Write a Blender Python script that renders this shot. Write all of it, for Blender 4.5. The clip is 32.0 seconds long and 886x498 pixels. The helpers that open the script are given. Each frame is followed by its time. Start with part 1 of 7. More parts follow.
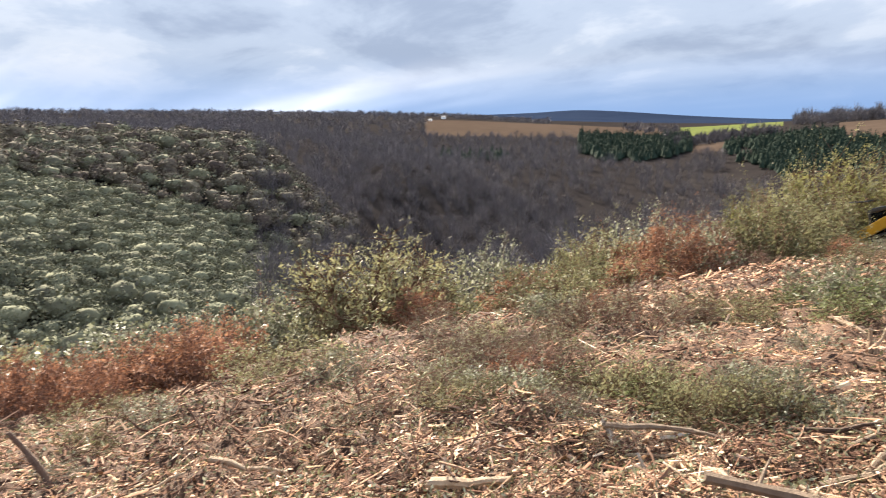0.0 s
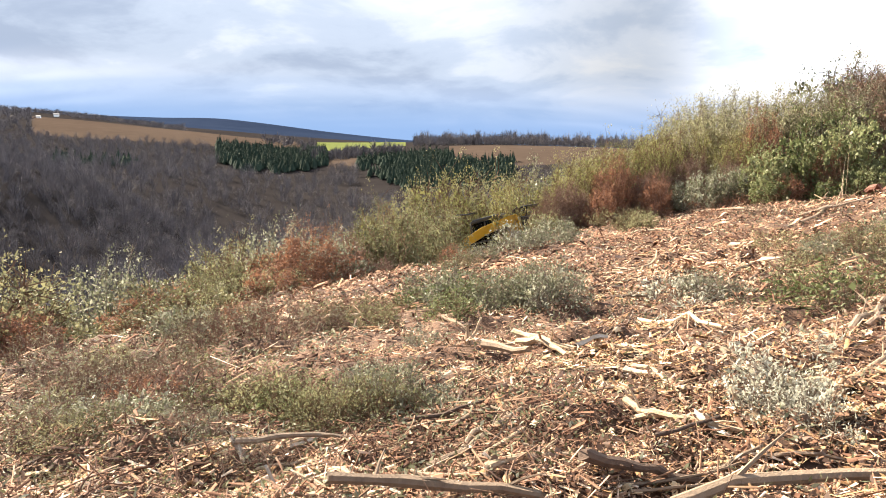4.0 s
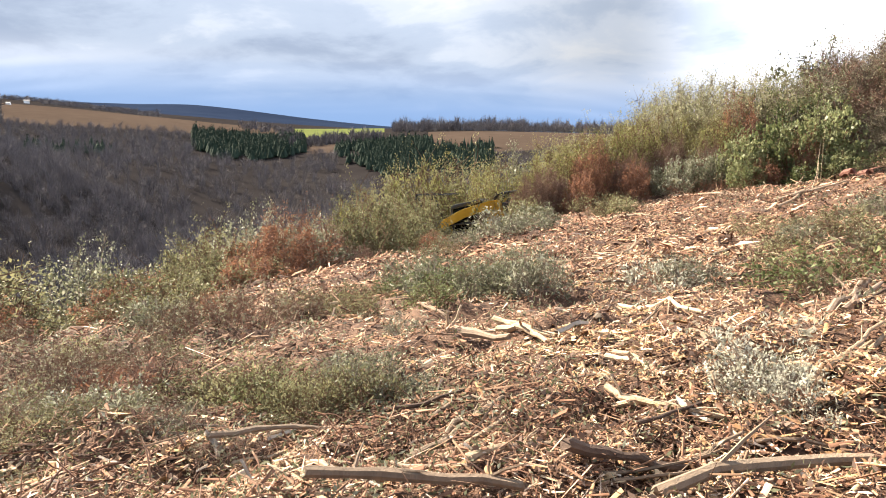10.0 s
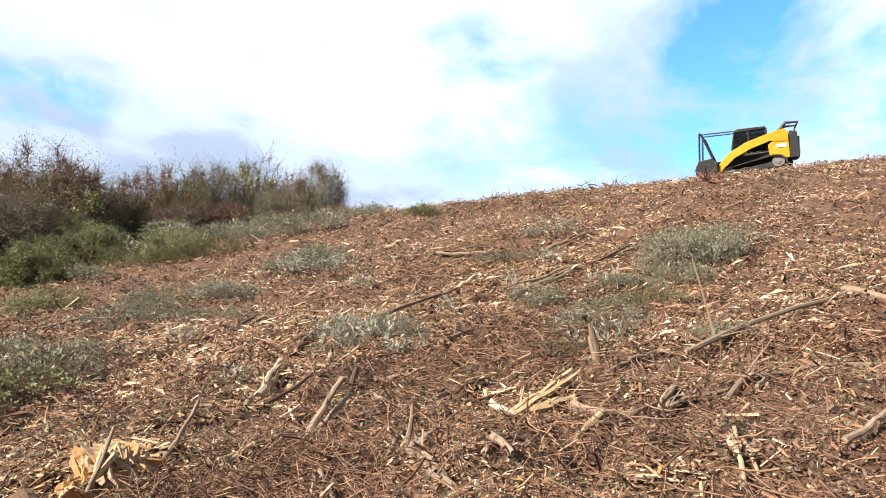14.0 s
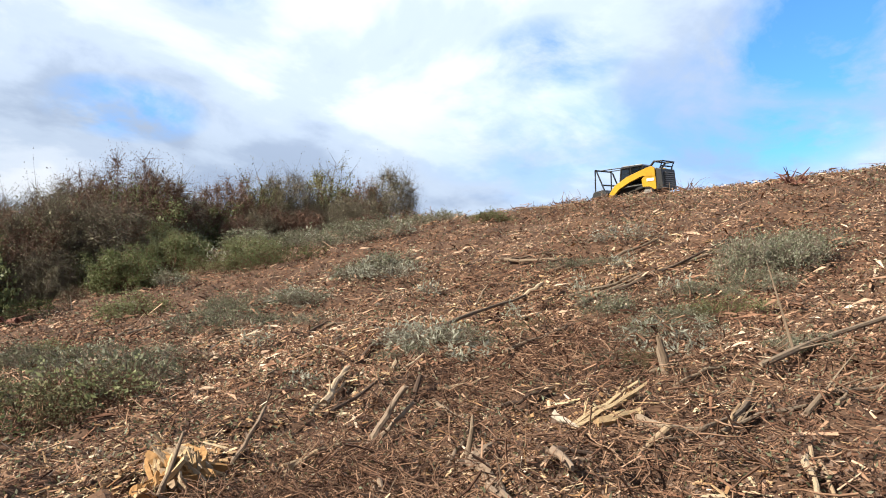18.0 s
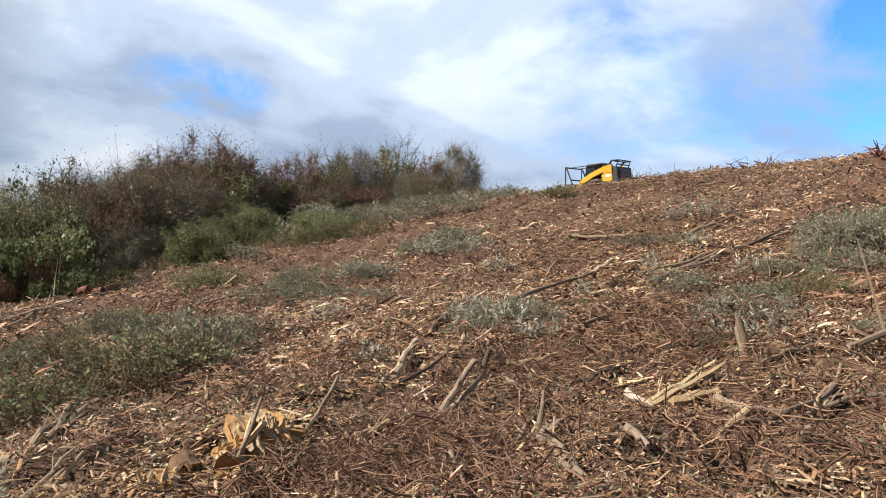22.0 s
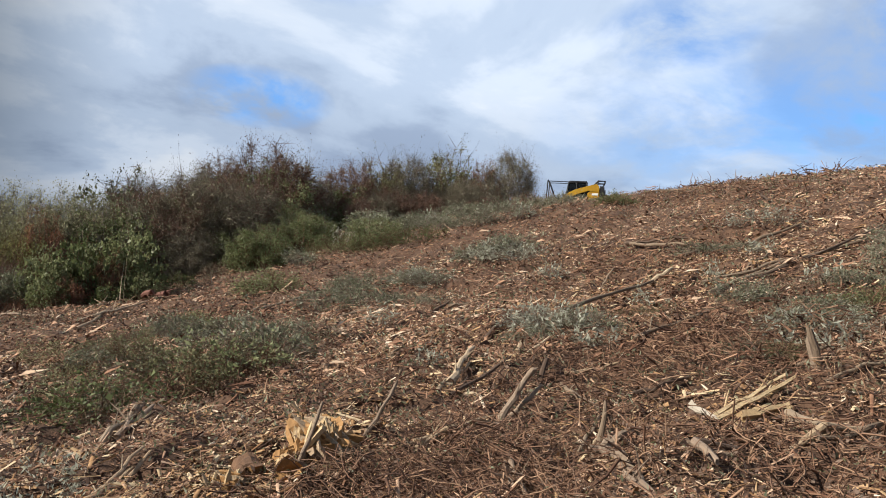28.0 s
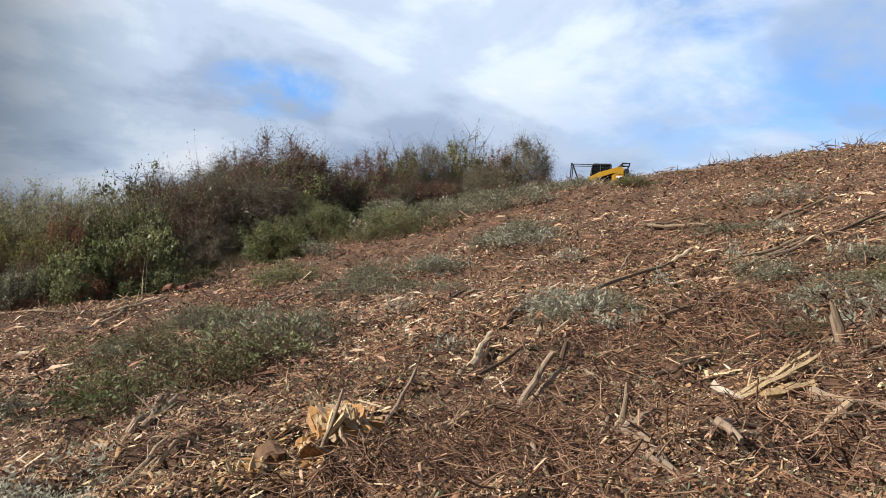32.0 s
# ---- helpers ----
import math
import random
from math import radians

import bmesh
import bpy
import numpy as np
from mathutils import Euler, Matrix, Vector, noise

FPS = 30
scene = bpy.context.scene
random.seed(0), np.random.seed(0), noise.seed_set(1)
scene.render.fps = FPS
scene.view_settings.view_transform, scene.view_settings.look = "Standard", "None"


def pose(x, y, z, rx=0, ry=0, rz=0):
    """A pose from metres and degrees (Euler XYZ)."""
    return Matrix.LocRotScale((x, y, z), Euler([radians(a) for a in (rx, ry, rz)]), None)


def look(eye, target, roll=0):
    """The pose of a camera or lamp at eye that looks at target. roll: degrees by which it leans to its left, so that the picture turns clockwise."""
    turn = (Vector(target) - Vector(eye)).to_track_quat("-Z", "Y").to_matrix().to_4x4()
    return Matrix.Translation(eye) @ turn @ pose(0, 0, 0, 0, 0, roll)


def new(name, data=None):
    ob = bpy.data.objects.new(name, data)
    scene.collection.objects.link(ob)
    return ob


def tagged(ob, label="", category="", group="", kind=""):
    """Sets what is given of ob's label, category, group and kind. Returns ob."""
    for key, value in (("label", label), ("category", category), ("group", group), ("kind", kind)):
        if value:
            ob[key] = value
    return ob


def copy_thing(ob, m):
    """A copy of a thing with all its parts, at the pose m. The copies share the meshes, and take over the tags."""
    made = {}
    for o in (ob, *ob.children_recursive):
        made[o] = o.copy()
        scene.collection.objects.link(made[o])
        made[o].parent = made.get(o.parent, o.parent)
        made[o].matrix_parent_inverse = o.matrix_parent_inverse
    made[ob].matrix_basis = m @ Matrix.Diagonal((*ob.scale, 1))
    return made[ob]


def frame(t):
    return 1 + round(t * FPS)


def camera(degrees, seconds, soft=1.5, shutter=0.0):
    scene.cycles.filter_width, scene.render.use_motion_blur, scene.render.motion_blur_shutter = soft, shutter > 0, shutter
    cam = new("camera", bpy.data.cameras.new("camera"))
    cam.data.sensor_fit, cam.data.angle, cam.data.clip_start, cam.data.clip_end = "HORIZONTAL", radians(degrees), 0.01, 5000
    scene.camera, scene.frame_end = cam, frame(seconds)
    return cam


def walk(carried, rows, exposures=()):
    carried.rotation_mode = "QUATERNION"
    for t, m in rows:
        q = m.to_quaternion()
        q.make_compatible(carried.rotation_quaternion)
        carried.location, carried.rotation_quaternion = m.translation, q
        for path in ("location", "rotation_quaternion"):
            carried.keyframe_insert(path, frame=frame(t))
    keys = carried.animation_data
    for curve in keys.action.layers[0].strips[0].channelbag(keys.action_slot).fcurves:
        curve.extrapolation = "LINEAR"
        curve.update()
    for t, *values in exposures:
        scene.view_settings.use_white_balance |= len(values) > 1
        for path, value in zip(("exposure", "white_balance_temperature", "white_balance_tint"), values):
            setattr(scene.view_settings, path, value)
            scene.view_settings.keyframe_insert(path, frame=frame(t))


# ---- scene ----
# ---------------------------------------------------------------- camera and its way
cam = camera(65.64, 32.0, soft=1.0, shutter=0.12)
PATH = [
    (0.0, pose(-0.092, -0.114, -0.007, 82.314, 0.695, 30.680)),
    (0.5, pose(-0.040, -0.072, -0.007, 84.738, -0.495, 16.275)),
    (1.0, pose(-0.010, -0.075, -0.006, 83.361, -1.283, 5.576)),
    (1.5, pose(0.006, -0.090, -0.003, 82.531, -1.297, -0.428)),
    (2.0, pose(-0.001, -0.105, -0.006, 82.353, -1.652, 0.097)),
    (2.5, pose(0.005, -0.104, -0.007, 82.269, -1.972, 0.382)),
    (3.0, pose(-0.001, -0.121, -0.001, 82.467, -1.524, 0.844)),
    (3.5, pose(-0.000, -0.110, -0.001, 83.120, -1.535, 1.449)),
    (5.5, pose(-0.008, -0.003, 0.003, 83.817, -1.869, 1.500)),
    (6.0, pose(-0.005, -0.004, -0.001, 83.971, -1.725, 2.049)),
    (6.5, pose(-0.005, -0.004, -0.000, 83.852, -1.758, 1.637)),
    (7.0, pose(-0.012, -0.003, 0.004, 84.226, -1.619, 1.519)),
    (7.5, pose(0.010, -0.002, -0.010, 83.937, -1.462, 0.831)),
    (8.0, pose(0.001, 0.003, 0.003, 83.186, -1.360, 0.080)),
    (8.5, pose(0.010, 0.006, 0.003, 83.237, -0.840, 0.268)),
    (9.0, pose(0.003, -0.001, 0.001, 82.939, -1.197, 0.148)),
    (9.5, pose(0.007, 0.009, -0.001, 82.819, -1.078, -0.024)),
    (10.0, pose(0.003, 0.003, -0.005, 82.402, -1.415, -0.209)),
    (10.5, pose(0.032, 0.004, -0.003, 82.791, -1.020, -0.901)),
    (11.0, pose(0.092, 0.014, -0.011, 82.565, -1.711, -7.426)),
    (11.5, pose(0.153, 0.030, -0.009, 84.173, -4.230, -20.106)),
    (12.0, pose(0.213, -0.048, 0.027, 86.993, -2.980, -34.695)),
    (12.5, pose(0.217, -0.159, 0.076, 89.171, -1.377, -51.563)),
    (13.0, pose(0.220, -0.257, 0.127, 93.362, -3.027, -64.099)),
    (13.5, pose(0.200, -0.307, 0.137, 95.844, -2.098, -70.684)),
    (14.0, pose(0.188, -0.293, 0.139, 95.690, -1.152, -68.514)),
    (14.5, pose(0.184, -0.312, 0.137, 95.705, -1.038, -67.950)),
    (16.5, pose(0.228, -0.436, 0.196, 95.844, -0.637, -64.924)),
    (17.0, pose(0.252, -0.414, 0.183, 95.322, -1.540, -64.216)),
    (17.5, pose(0.247, -0.382, 0.190, 95.349, -1.812, -63.233)),
    (18.0, pose(0.231, -0.388, 0.189, 95.977, -1.489, -62.542)),
    (18.5, pose(0.222, -0.374, 0.187, 95.853, -1.502, -62.284)),
    (19.0, pose(0.230, -0.357, 0.187, 95.581, -1.710, -61.542)),
    (19.5, pose(0.237, -0.361, 0.162, 94.584, -1.499, -60.573)),
    (20.0, pose(0.233, -0.354, 0.170, 94.577, -1.562, -60.439)),
    (20.5, pose(0.226, -0.331, 0.173, 94.611, -2.134, -60.068)),
    (21.0, pose(0.228, -0.332, 0.174, 94.690, -2.291, -59.299)),
    (21.5, pose(0.239, -0.327, 0.164, 94.139, -2.185, -58.265)),
    (22.0, pose(0.246, -0.301, 0.160, 93.828, -2.441, -57.282)),
    (22.5, pose(0.231, -0.257, 0.152, 93.739, -3.020, -55.001)),
    (23.0, pose(0.241, -0.263, 0.146, 93.904, -2.990, -55.032)),
    (23.5, pose(0.236, -0.259, 0.142, 93.956, -3.030, -54.757)),
    (24.0, pose(0.232, -0.245, 0.143, 93.885, -3.547, -54.226)),
    (24.5, pose(0.226, -0.233, 0.165, 94.954, -3.702, -54.922)),
    (25.0, pose(0.234, -0.248, 0.165, 95.247, -3.251, -54.405)),
    (25.5, pose(0.229, -0.251, 0.163, 95.401, -3.530, -54.248)),
    (26.0, pose(0.236, -0.251, 0.153, 94.442, -3.491, -53.607)),
    (26.5, pose(0.228, -0.245, 0.157, 94.550, -3.179, -53.390)),
    (28.5, pose(0.244, -0.218, 0.146, 94.160, -3.101, -52.955)),
    (29.0, pose(0.238, -0.213, 0.142, 93.942, -2.828, -53.108)),
    (29.5, pose(0.227, -0.197, 0.142, 93.862, -2.749, -52.340)),
    (30.0, pose(0.228, -0.206, 0.144, 94.287, -2.198, -51.528)),
    (30.5, pose(0.237, -0.208, 0.137, 94.352, -2.144, -51.391)),
    (31.0, pose(0.238, -0.196, 0.134, 93.431, -2.669, -51.714)),
    (31.5, pose(0.261, -0.203, 0.131, 93.117, -2.317, -51.293)),
    (32.0, pose(0.263, -0.215, 0.130, 93.168, -1.735, -51.483)),
]
EXPOSURES = [(0.0, 2.45, 6640, 12), (2.0, 2.57, 6790, 12), (6.0, 2.62, 6840, 12), (9.0, 2.54, 6790, 12), (11.0, 2.50, 6690, 12), (12.5, 2.12, 6480, 11), (14.0, 1.66, 6350, 9), (17.0, 1.34, 6350, 8), (19.0, 1.26, 6230, 8), (21.0, 1.10, 6200, 8), (23.0, 1.25, 6180, 8), (25.0, 1.36, 6070, 8), (26.0, 1.14, 6090, 8), (29.0, 0.92, 6120, 8), (32.0, 1.04, 6180, 8)]
walk(cam, PATH, EXPOSURES)

# ---------------------------------------------------------------- sky and sun
SUN_AZ, SUN_EL = -52.0, 34.0          # azimuth from +y towards +x, elevation


def node(tree, kind, x=0, y=0, **values):
    n = tree.nodes.new(kind)
    n.location = (x, y)
    for key, value in values.items():
        n.inputs[key].default_value = value
    return n


def build_sky():
    world = bpy.data.worlds.new("sky")
    scene.world = world
    world.use_nodes = True
    t = world.node_tree
    t.nodes.clear()
    link = t.links.new
    out = t.nodes.new("ShaderNodeOutputWorld")
    sky = t.nodes.new("ShaderNodeTexSky")
    sky.sky_type, sky.sun_disc = "NISHITA", False
    sky.sun_elevation, sky.sun_rotation = radians(SUN_EL), radians(SUN_AZ)
    sky.air_density, sky.dust_density, sky.ozone_density = 1.0, 0.1, 3.0
    clear = node(t, "ShaderNodeVectorMath")
    clear.operation = "SCALE"
    clear.inputs["Scale"].default_value = 0.19
    deep = t.nodes.new("ShaderNodeMixRGB")
    deep.blend_type = "MULTIPLY"
    deep.inputs[0].default_value = 1.0
    deep.inputs[2].default_value = (0.55, 0.90, 1.2, 1)
    link(sky.outputs[0], deep.inputs[1])
    link(deep.outputs[0], clear.inputs[0])
    # cloud deck: the view direction is laid on a flat layer above
    coord = t.nodes.new("ShaderNodeTexCoord")
    sep = t.nodes.new("ShaderNodeSeparateXYZ")
    link(coord.outputs["Generated"], sep.inputs[0])

    def math_node(op, a, b=None, clamp=False):
        m = t.nodes.new("ShaderNodeMath")
        m.operation, m.use_clamp = op, clamp
        for i, v in enumerate((a, b)):
            if v is None:
                continue
            if isinstance(v, (int, float)):
                m.inputs[i].default_value = v
            else:
                link(v, m.inputs[i])
        return m.outputs[0]

    up = math_node("ADD", math_node("MAXIMUM", sep.outputs[2], 0.0), 0.26)
    px, py = math_node("DIVIDE", sep.outputs[0], up), math_node("DIVIDE", sep.outputs[1], up)
    deck = t.nodes.new("ShaderNodeCombineXYZ")
    link(px, deck.inputs[0])
    link(py, deck.inputs[1])

    def cloud_noise(scale, detail, rough, shift, stretch=(1, 1, 1), turn=0.0, dist=0.0):
        m = node(t, "ShaderNodeMapping", Location=shift, Scale=stretch, Rotation=(0, 0, turn))
        link(deck.outputs[0], m.inputs[0])
        n = node(t, "ShaderNodeTexNoise", Scale=scale, Detail=detail, Roughness=rough, Distortion=dist)
        link(m.outputs[0], n.inputs["Vector"])
        return n.outputs["Fac"]

    def ramp(fac, stops):
        r = t.nodes.new("ShaderNodeValToRGB")
        r.color_ramp.interpolation = "EASE"
        e = r.color_ramp.elements
        while len(e) < len(stops):
            e.new(0.5)
        for el, (p, c) in zip(e, stops):
            el.position, el.color = p, (*c, 1)
        link(fac, r.inputs[0])
        return r.outputs[0]

    broad = cloud_noise(0.62, 3, 0.5, (3.1, 1.7, 0), (1, 1.2, 1), 0.5, 0.2)
    fine = cloud_noise(1.9, 6, 0.58, (7.3, 2.2, 0), (1, 1.15, 1), 0.35, 0.25)
    blend = math_node("ADD", math_node("MULTIPLY", broad, 0.62), math_node("MULTIPLY", fine, 0.38))
    deck_colour = ramp(blend, [(0.42, (0.46, 0.54, 0.68)), (0.49, (0.64, 0.725, 0.855)), (0.54, (0.83, 0.885, 0.97)), (0.59, (0.99, 1.0, 1.02))])
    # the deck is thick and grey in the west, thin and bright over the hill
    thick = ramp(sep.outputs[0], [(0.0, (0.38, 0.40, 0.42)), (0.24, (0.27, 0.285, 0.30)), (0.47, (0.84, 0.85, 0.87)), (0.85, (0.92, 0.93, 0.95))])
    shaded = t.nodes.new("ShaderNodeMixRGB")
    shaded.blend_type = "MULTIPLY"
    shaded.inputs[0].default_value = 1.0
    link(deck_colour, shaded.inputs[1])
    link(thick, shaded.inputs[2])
    # and it pales from the horizon upwards
    height = ramp(sep.outputs[2], [(0.08, (0.79, 0.805, 0.825)), (0.20, (0.91, 0.92, 0.935)), (0.32, (1.13, 1.13, 1.13))])
    paled = t.nodes.new("ShaderNodeMixRGB")
    paled.blend_type = "MULTIPLY"
    paled.inputs[0].default_value = 1.0
    link(shaded.outputs[0], paled.inputs[1])
    link(height, paled.inputs[2])
    deck_colour = paled.outputs[0]
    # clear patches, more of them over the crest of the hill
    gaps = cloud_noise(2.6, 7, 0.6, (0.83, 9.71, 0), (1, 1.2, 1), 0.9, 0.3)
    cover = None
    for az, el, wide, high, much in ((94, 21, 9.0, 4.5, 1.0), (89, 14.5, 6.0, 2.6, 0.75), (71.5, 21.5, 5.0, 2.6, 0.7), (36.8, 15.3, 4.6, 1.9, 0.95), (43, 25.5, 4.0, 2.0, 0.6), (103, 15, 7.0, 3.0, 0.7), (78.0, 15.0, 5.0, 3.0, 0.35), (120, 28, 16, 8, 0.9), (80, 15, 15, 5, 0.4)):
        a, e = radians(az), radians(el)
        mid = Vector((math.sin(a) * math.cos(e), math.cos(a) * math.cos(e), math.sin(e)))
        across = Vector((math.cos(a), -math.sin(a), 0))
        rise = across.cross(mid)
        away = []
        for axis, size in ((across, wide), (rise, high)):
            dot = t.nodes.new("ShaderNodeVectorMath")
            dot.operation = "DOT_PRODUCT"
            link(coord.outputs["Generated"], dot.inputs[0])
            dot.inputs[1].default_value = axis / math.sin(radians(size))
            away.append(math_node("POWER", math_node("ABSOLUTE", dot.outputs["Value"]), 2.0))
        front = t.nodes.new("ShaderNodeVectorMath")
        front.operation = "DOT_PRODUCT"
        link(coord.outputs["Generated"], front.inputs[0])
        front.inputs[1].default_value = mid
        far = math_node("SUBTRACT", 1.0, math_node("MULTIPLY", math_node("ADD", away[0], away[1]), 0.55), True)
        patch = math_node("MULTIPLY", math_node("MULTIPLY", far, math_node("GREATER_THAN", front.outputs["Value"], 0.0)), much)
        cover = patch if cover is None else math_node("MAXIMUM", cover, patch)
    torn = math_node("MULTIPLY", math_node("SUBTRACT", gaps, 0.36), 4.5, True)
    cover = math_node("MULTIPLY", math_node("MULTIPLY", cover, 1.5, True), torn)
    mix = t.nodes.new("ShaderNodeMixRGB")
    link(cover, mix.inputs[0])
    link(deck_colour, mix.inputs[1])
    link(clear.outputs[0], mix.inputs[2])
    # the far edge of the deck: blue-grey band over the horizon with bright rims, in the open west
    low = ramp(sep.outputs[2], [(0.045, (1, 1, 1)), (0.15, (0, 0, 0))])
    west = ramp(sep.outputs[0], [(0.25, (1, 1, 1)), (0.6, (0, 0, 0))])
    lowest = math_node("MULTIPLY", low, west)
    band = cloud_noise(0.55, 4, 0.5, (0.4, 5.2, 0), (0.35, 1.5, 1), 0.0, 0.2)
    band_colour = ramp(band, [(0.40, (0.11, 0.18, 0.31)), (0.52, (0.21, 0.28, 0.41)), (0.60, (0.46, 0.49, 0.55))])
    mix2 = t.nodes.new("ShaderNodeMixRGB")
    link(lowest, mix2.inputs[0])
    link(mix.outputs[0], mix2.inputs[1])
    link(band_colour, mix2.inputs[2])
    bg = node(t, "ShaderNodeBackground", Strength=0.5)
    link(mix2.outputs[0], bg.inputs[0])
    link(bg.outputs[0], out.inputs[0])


build_sky()
sun = new("sun", bpy.data.lights.new("sun", "SUN"))
sun.data.energy, sun.data.angle, sun.data.color = 5.0, radians(0.6), (1.0, 0.91, 0.76)
_a, _e = radians(SUN_AZ), radians(SUN_EL)
sun.matrix_world = look((0, 0, 50), Vector((0, 0, 50)) - Vector((math.sin(_a) * math.cos(_e), math.cos(_a) * math.cos(_e), math.sin(_e))))


# ---------------------------------------------------------------- materials
def material(name, stops, rough=0.85, scale=6.0, detail=6, bump=0.0, bump_scale=30.0, metal=0.0, island=0.0, thing=0.0, translucent=0.0, spec=0.3, stretch=(1, 1, 1), coat=0.0, space="Object", at=None, deep=0.02, tone=0.68):
    """stops: colours from dark to light, laid out by a grain of two sizes; island, thing: how far pieces differ among themselves; tone: scales the colours."""
    m = bpy.data.materials.new(name)
    m.use_nodes = True
    t = m.node_tree
    link = t.links.new
    b = t.nodes["Principled BSDF"]
    coord = t.nodes.new("ShaderNodeTexCoord")
    mapping = node(t, "ShaderNodeMapping", Scale=stretch)
    link(coord.outputs[space], mapping.inputs[0])
    n1 = node(t, "ShaderNodeTexNoise", Scale=scale, Detail=detail, Roughness=0.62)
    n2 = node(t, "ShaderNodeTexNoise", Scale=scale * 0.13, Detail=3)
    link(mapping.outputs[0], n1.inputs["Vector"])
    link(coord.outputs[space], n2.inputs["Vector"])
    add = t.nodes.new("ShaderNodeMath")
    add.operation = "MULTIPLY_ADD"
    link(n1.outputs["Fac"], add.inputs[0])
    add.inputs[1].default_value = 0.6
    half = t.nodes.new("ShaderNodeMath")
    half.operation = "MULTIPLY"
    link(n2.outputs["Fac"], half.inputs[0])
    half.inputs[1].default_value = 0.4
    link(half.outputs[0], add.inputs[2])
    value = add.outputs[0]
    for kind, socket, amount in (("ShaderNodeNewGeometry", "Random Per Island", island), ("ShaderNodeObjectInfo", "Random", thing)):
        if amount:
            g = t.nodes.new(kind)
            s = t.nodes.new("ShaderNodeMath")
            s.operation = "MULTIPLY_ADD"
            link(g.outputs[socket], s.inputs[0])
            s.inputs[1].default_value = amount
            off = t.nodes.new("ShaderNodeMath")
            off.operation = "SUBTRACT"
            link(value, off.inputs[0])
            off.inputs[1].default_value = amount / 2
            link(off.outputs[0], s.inputs[2])
            value = s.outputs[0]
    r = t.nodes.new("ShaderNodeValToRGB")
    e = r.color_ramp.elements
    while len(e) < len(stops):
        e.new(0.5)
    for i, (el, c) in enumerate(zip(e, stops)):
        el.position = at[i] if at else 0.25 + 0.5 * i / (len(stops) - 1) if not (island or thing) else 0.12 + 0.76 * i / (len(stops) - 1)
        el.color = (*(v * tone for v in c), 1)
    link(value, r.inputs[0])
    link(r.outputs[0], b.inputs["Base Color"])
    b.inputs["Roughness"].default_value = rough
    b.inputs["Metallic"].default_value = metal
    b.inputs["Specular IOR Level"].default_value = spec
    b.inputs["Coat Weight"].default_value = coat
    if bump:
        nb = node(t, "ShaderNodeTexNoise", Scale=bump_scale, Detail=6, Roughness=0.7)
        link(mapping.outputs[0], nb.inputs["Vector"])
        bp = node(t, "ShaderNodeBump", Strength=bump, Distance=deep)
        link(nb.outputs["Fac"], bp.inputs["Height"])
        link(bp.outputs[0], b.inputs["Normal"])
    if translucent:
        tr = t.nodes.new("ShaderNodeBsdfTranslucent")
        link(r.outputs[0], tr.inputs[0])
        mx = node(t, "ShaderNodeMixShader", Fac=translucent)
        link(b.outputs[0], mx.inputs[1])
        link(tr.outputs[0], mx.inputs[2])
        link(mx.outputs[0], t.nodes["Material Output"].inputs[0])
    return m


M_SOIL = material("mulched_soil", [(0.022, 0.012, 0.008), (0.07, 0.037, 0.023), (0.15, 0.082, 0.05), (0.27, 0.165, 0.105)], 0.95, 9.0, 8, 0.9, 22.0)
M_CHIP = material("wood_chip", [(0.15, 0.074, 0.047), (0.345, 0.19, 0.122), (0.535, 0.337, 0.228), (0.685, 0.50, 0.36), (0.84, 0.70, 0.55)], 0.85, 14.0, 4, island=0.85, spec=0.08, at=(0.1, 0.42, 0.67, 0.86, 0.98))
M_CHIP_PALE = material("pale_split_wood", [(0.26, 0.14, 0.07), (0.42, 0.25, 0.13), (0.55, 0.37, 0.21), (0.72, 0.56, 0.37)], 0.85, 14.0, 4, island=0.8, spec=0.08)
M_CHIP_DARK = material("bark_shred", [(0.055, 0.027, 0.019), (0.14, 0.070, 0.045), (0.26, 0.14, 0.09), (0.40, 0.245, 0.162)], 0.85, 14.0, 4, island=0.75, spec=0.08)
M_BARK = material("branch_bark", [(0.14, 0.095, 0.065), (0.25, 0.18, 0.125), (0.37, 0.28, 0.20)], 0.85, 18.0, 6, 0.5, 60.0, thing=0.35, stretch=(1, 1, 0.3))
M_PALE = material("stripped_wood", [(0.30, 0.19, 0.115), (0.52, 0.375, 0.24), (0.76, 0.62, 0.45)], 0.75, 24.0, 6, 0.6, 50.0, thing=0.3, stretch=(1, 1, 0.35), tone=0.58)
M_FRESH = material("fresh_split_wood", [(0.30, 0.18, 0.085), (0.54, 0.38, 0.21), (0.72, 0.57, 0.37)], 0.75, 26.0, 6, 0.7, 60.0, thing=0.3, stretch=(1, 1, 0.25), tone=0.78)
M_DARK_BARK = material("dark_bark", [(0.05, 0.032, 0.025), (0.11, 0.07, 0.05), (0.18, 0.12, 0.085)], 0.9, 18.0, 6, 0.5, 60.0, thing=0.3)
M_GREY_BARK = material("weathered_grey_wood", [(0.17, 0.12, 0.085), (0.28, 0.20, 0.145), (0.41, 0.31, 0.225)], 0.85, 18.0, 6, 0.4, 60.0, thing=0.35)
M_RED_BARK = material("reddish_bark", [(0.09, 0.035, 0.028), (0.17, 0.07, 0.05), (0.26, 0.12, 0.085)], 0.85, 18.0, 6, 0.4, 60.0)
M_BLEACHED = material("bleached_wood", [(0.34, 0.27, 0.20), (0.54, 0.46, 0.37), (0.72, 0.65, 0.56)], 0.75, 22.0, 6, 0.6, 50.0, thing=0.2, stretch=(1, 1, 0.4), tone=0.55)
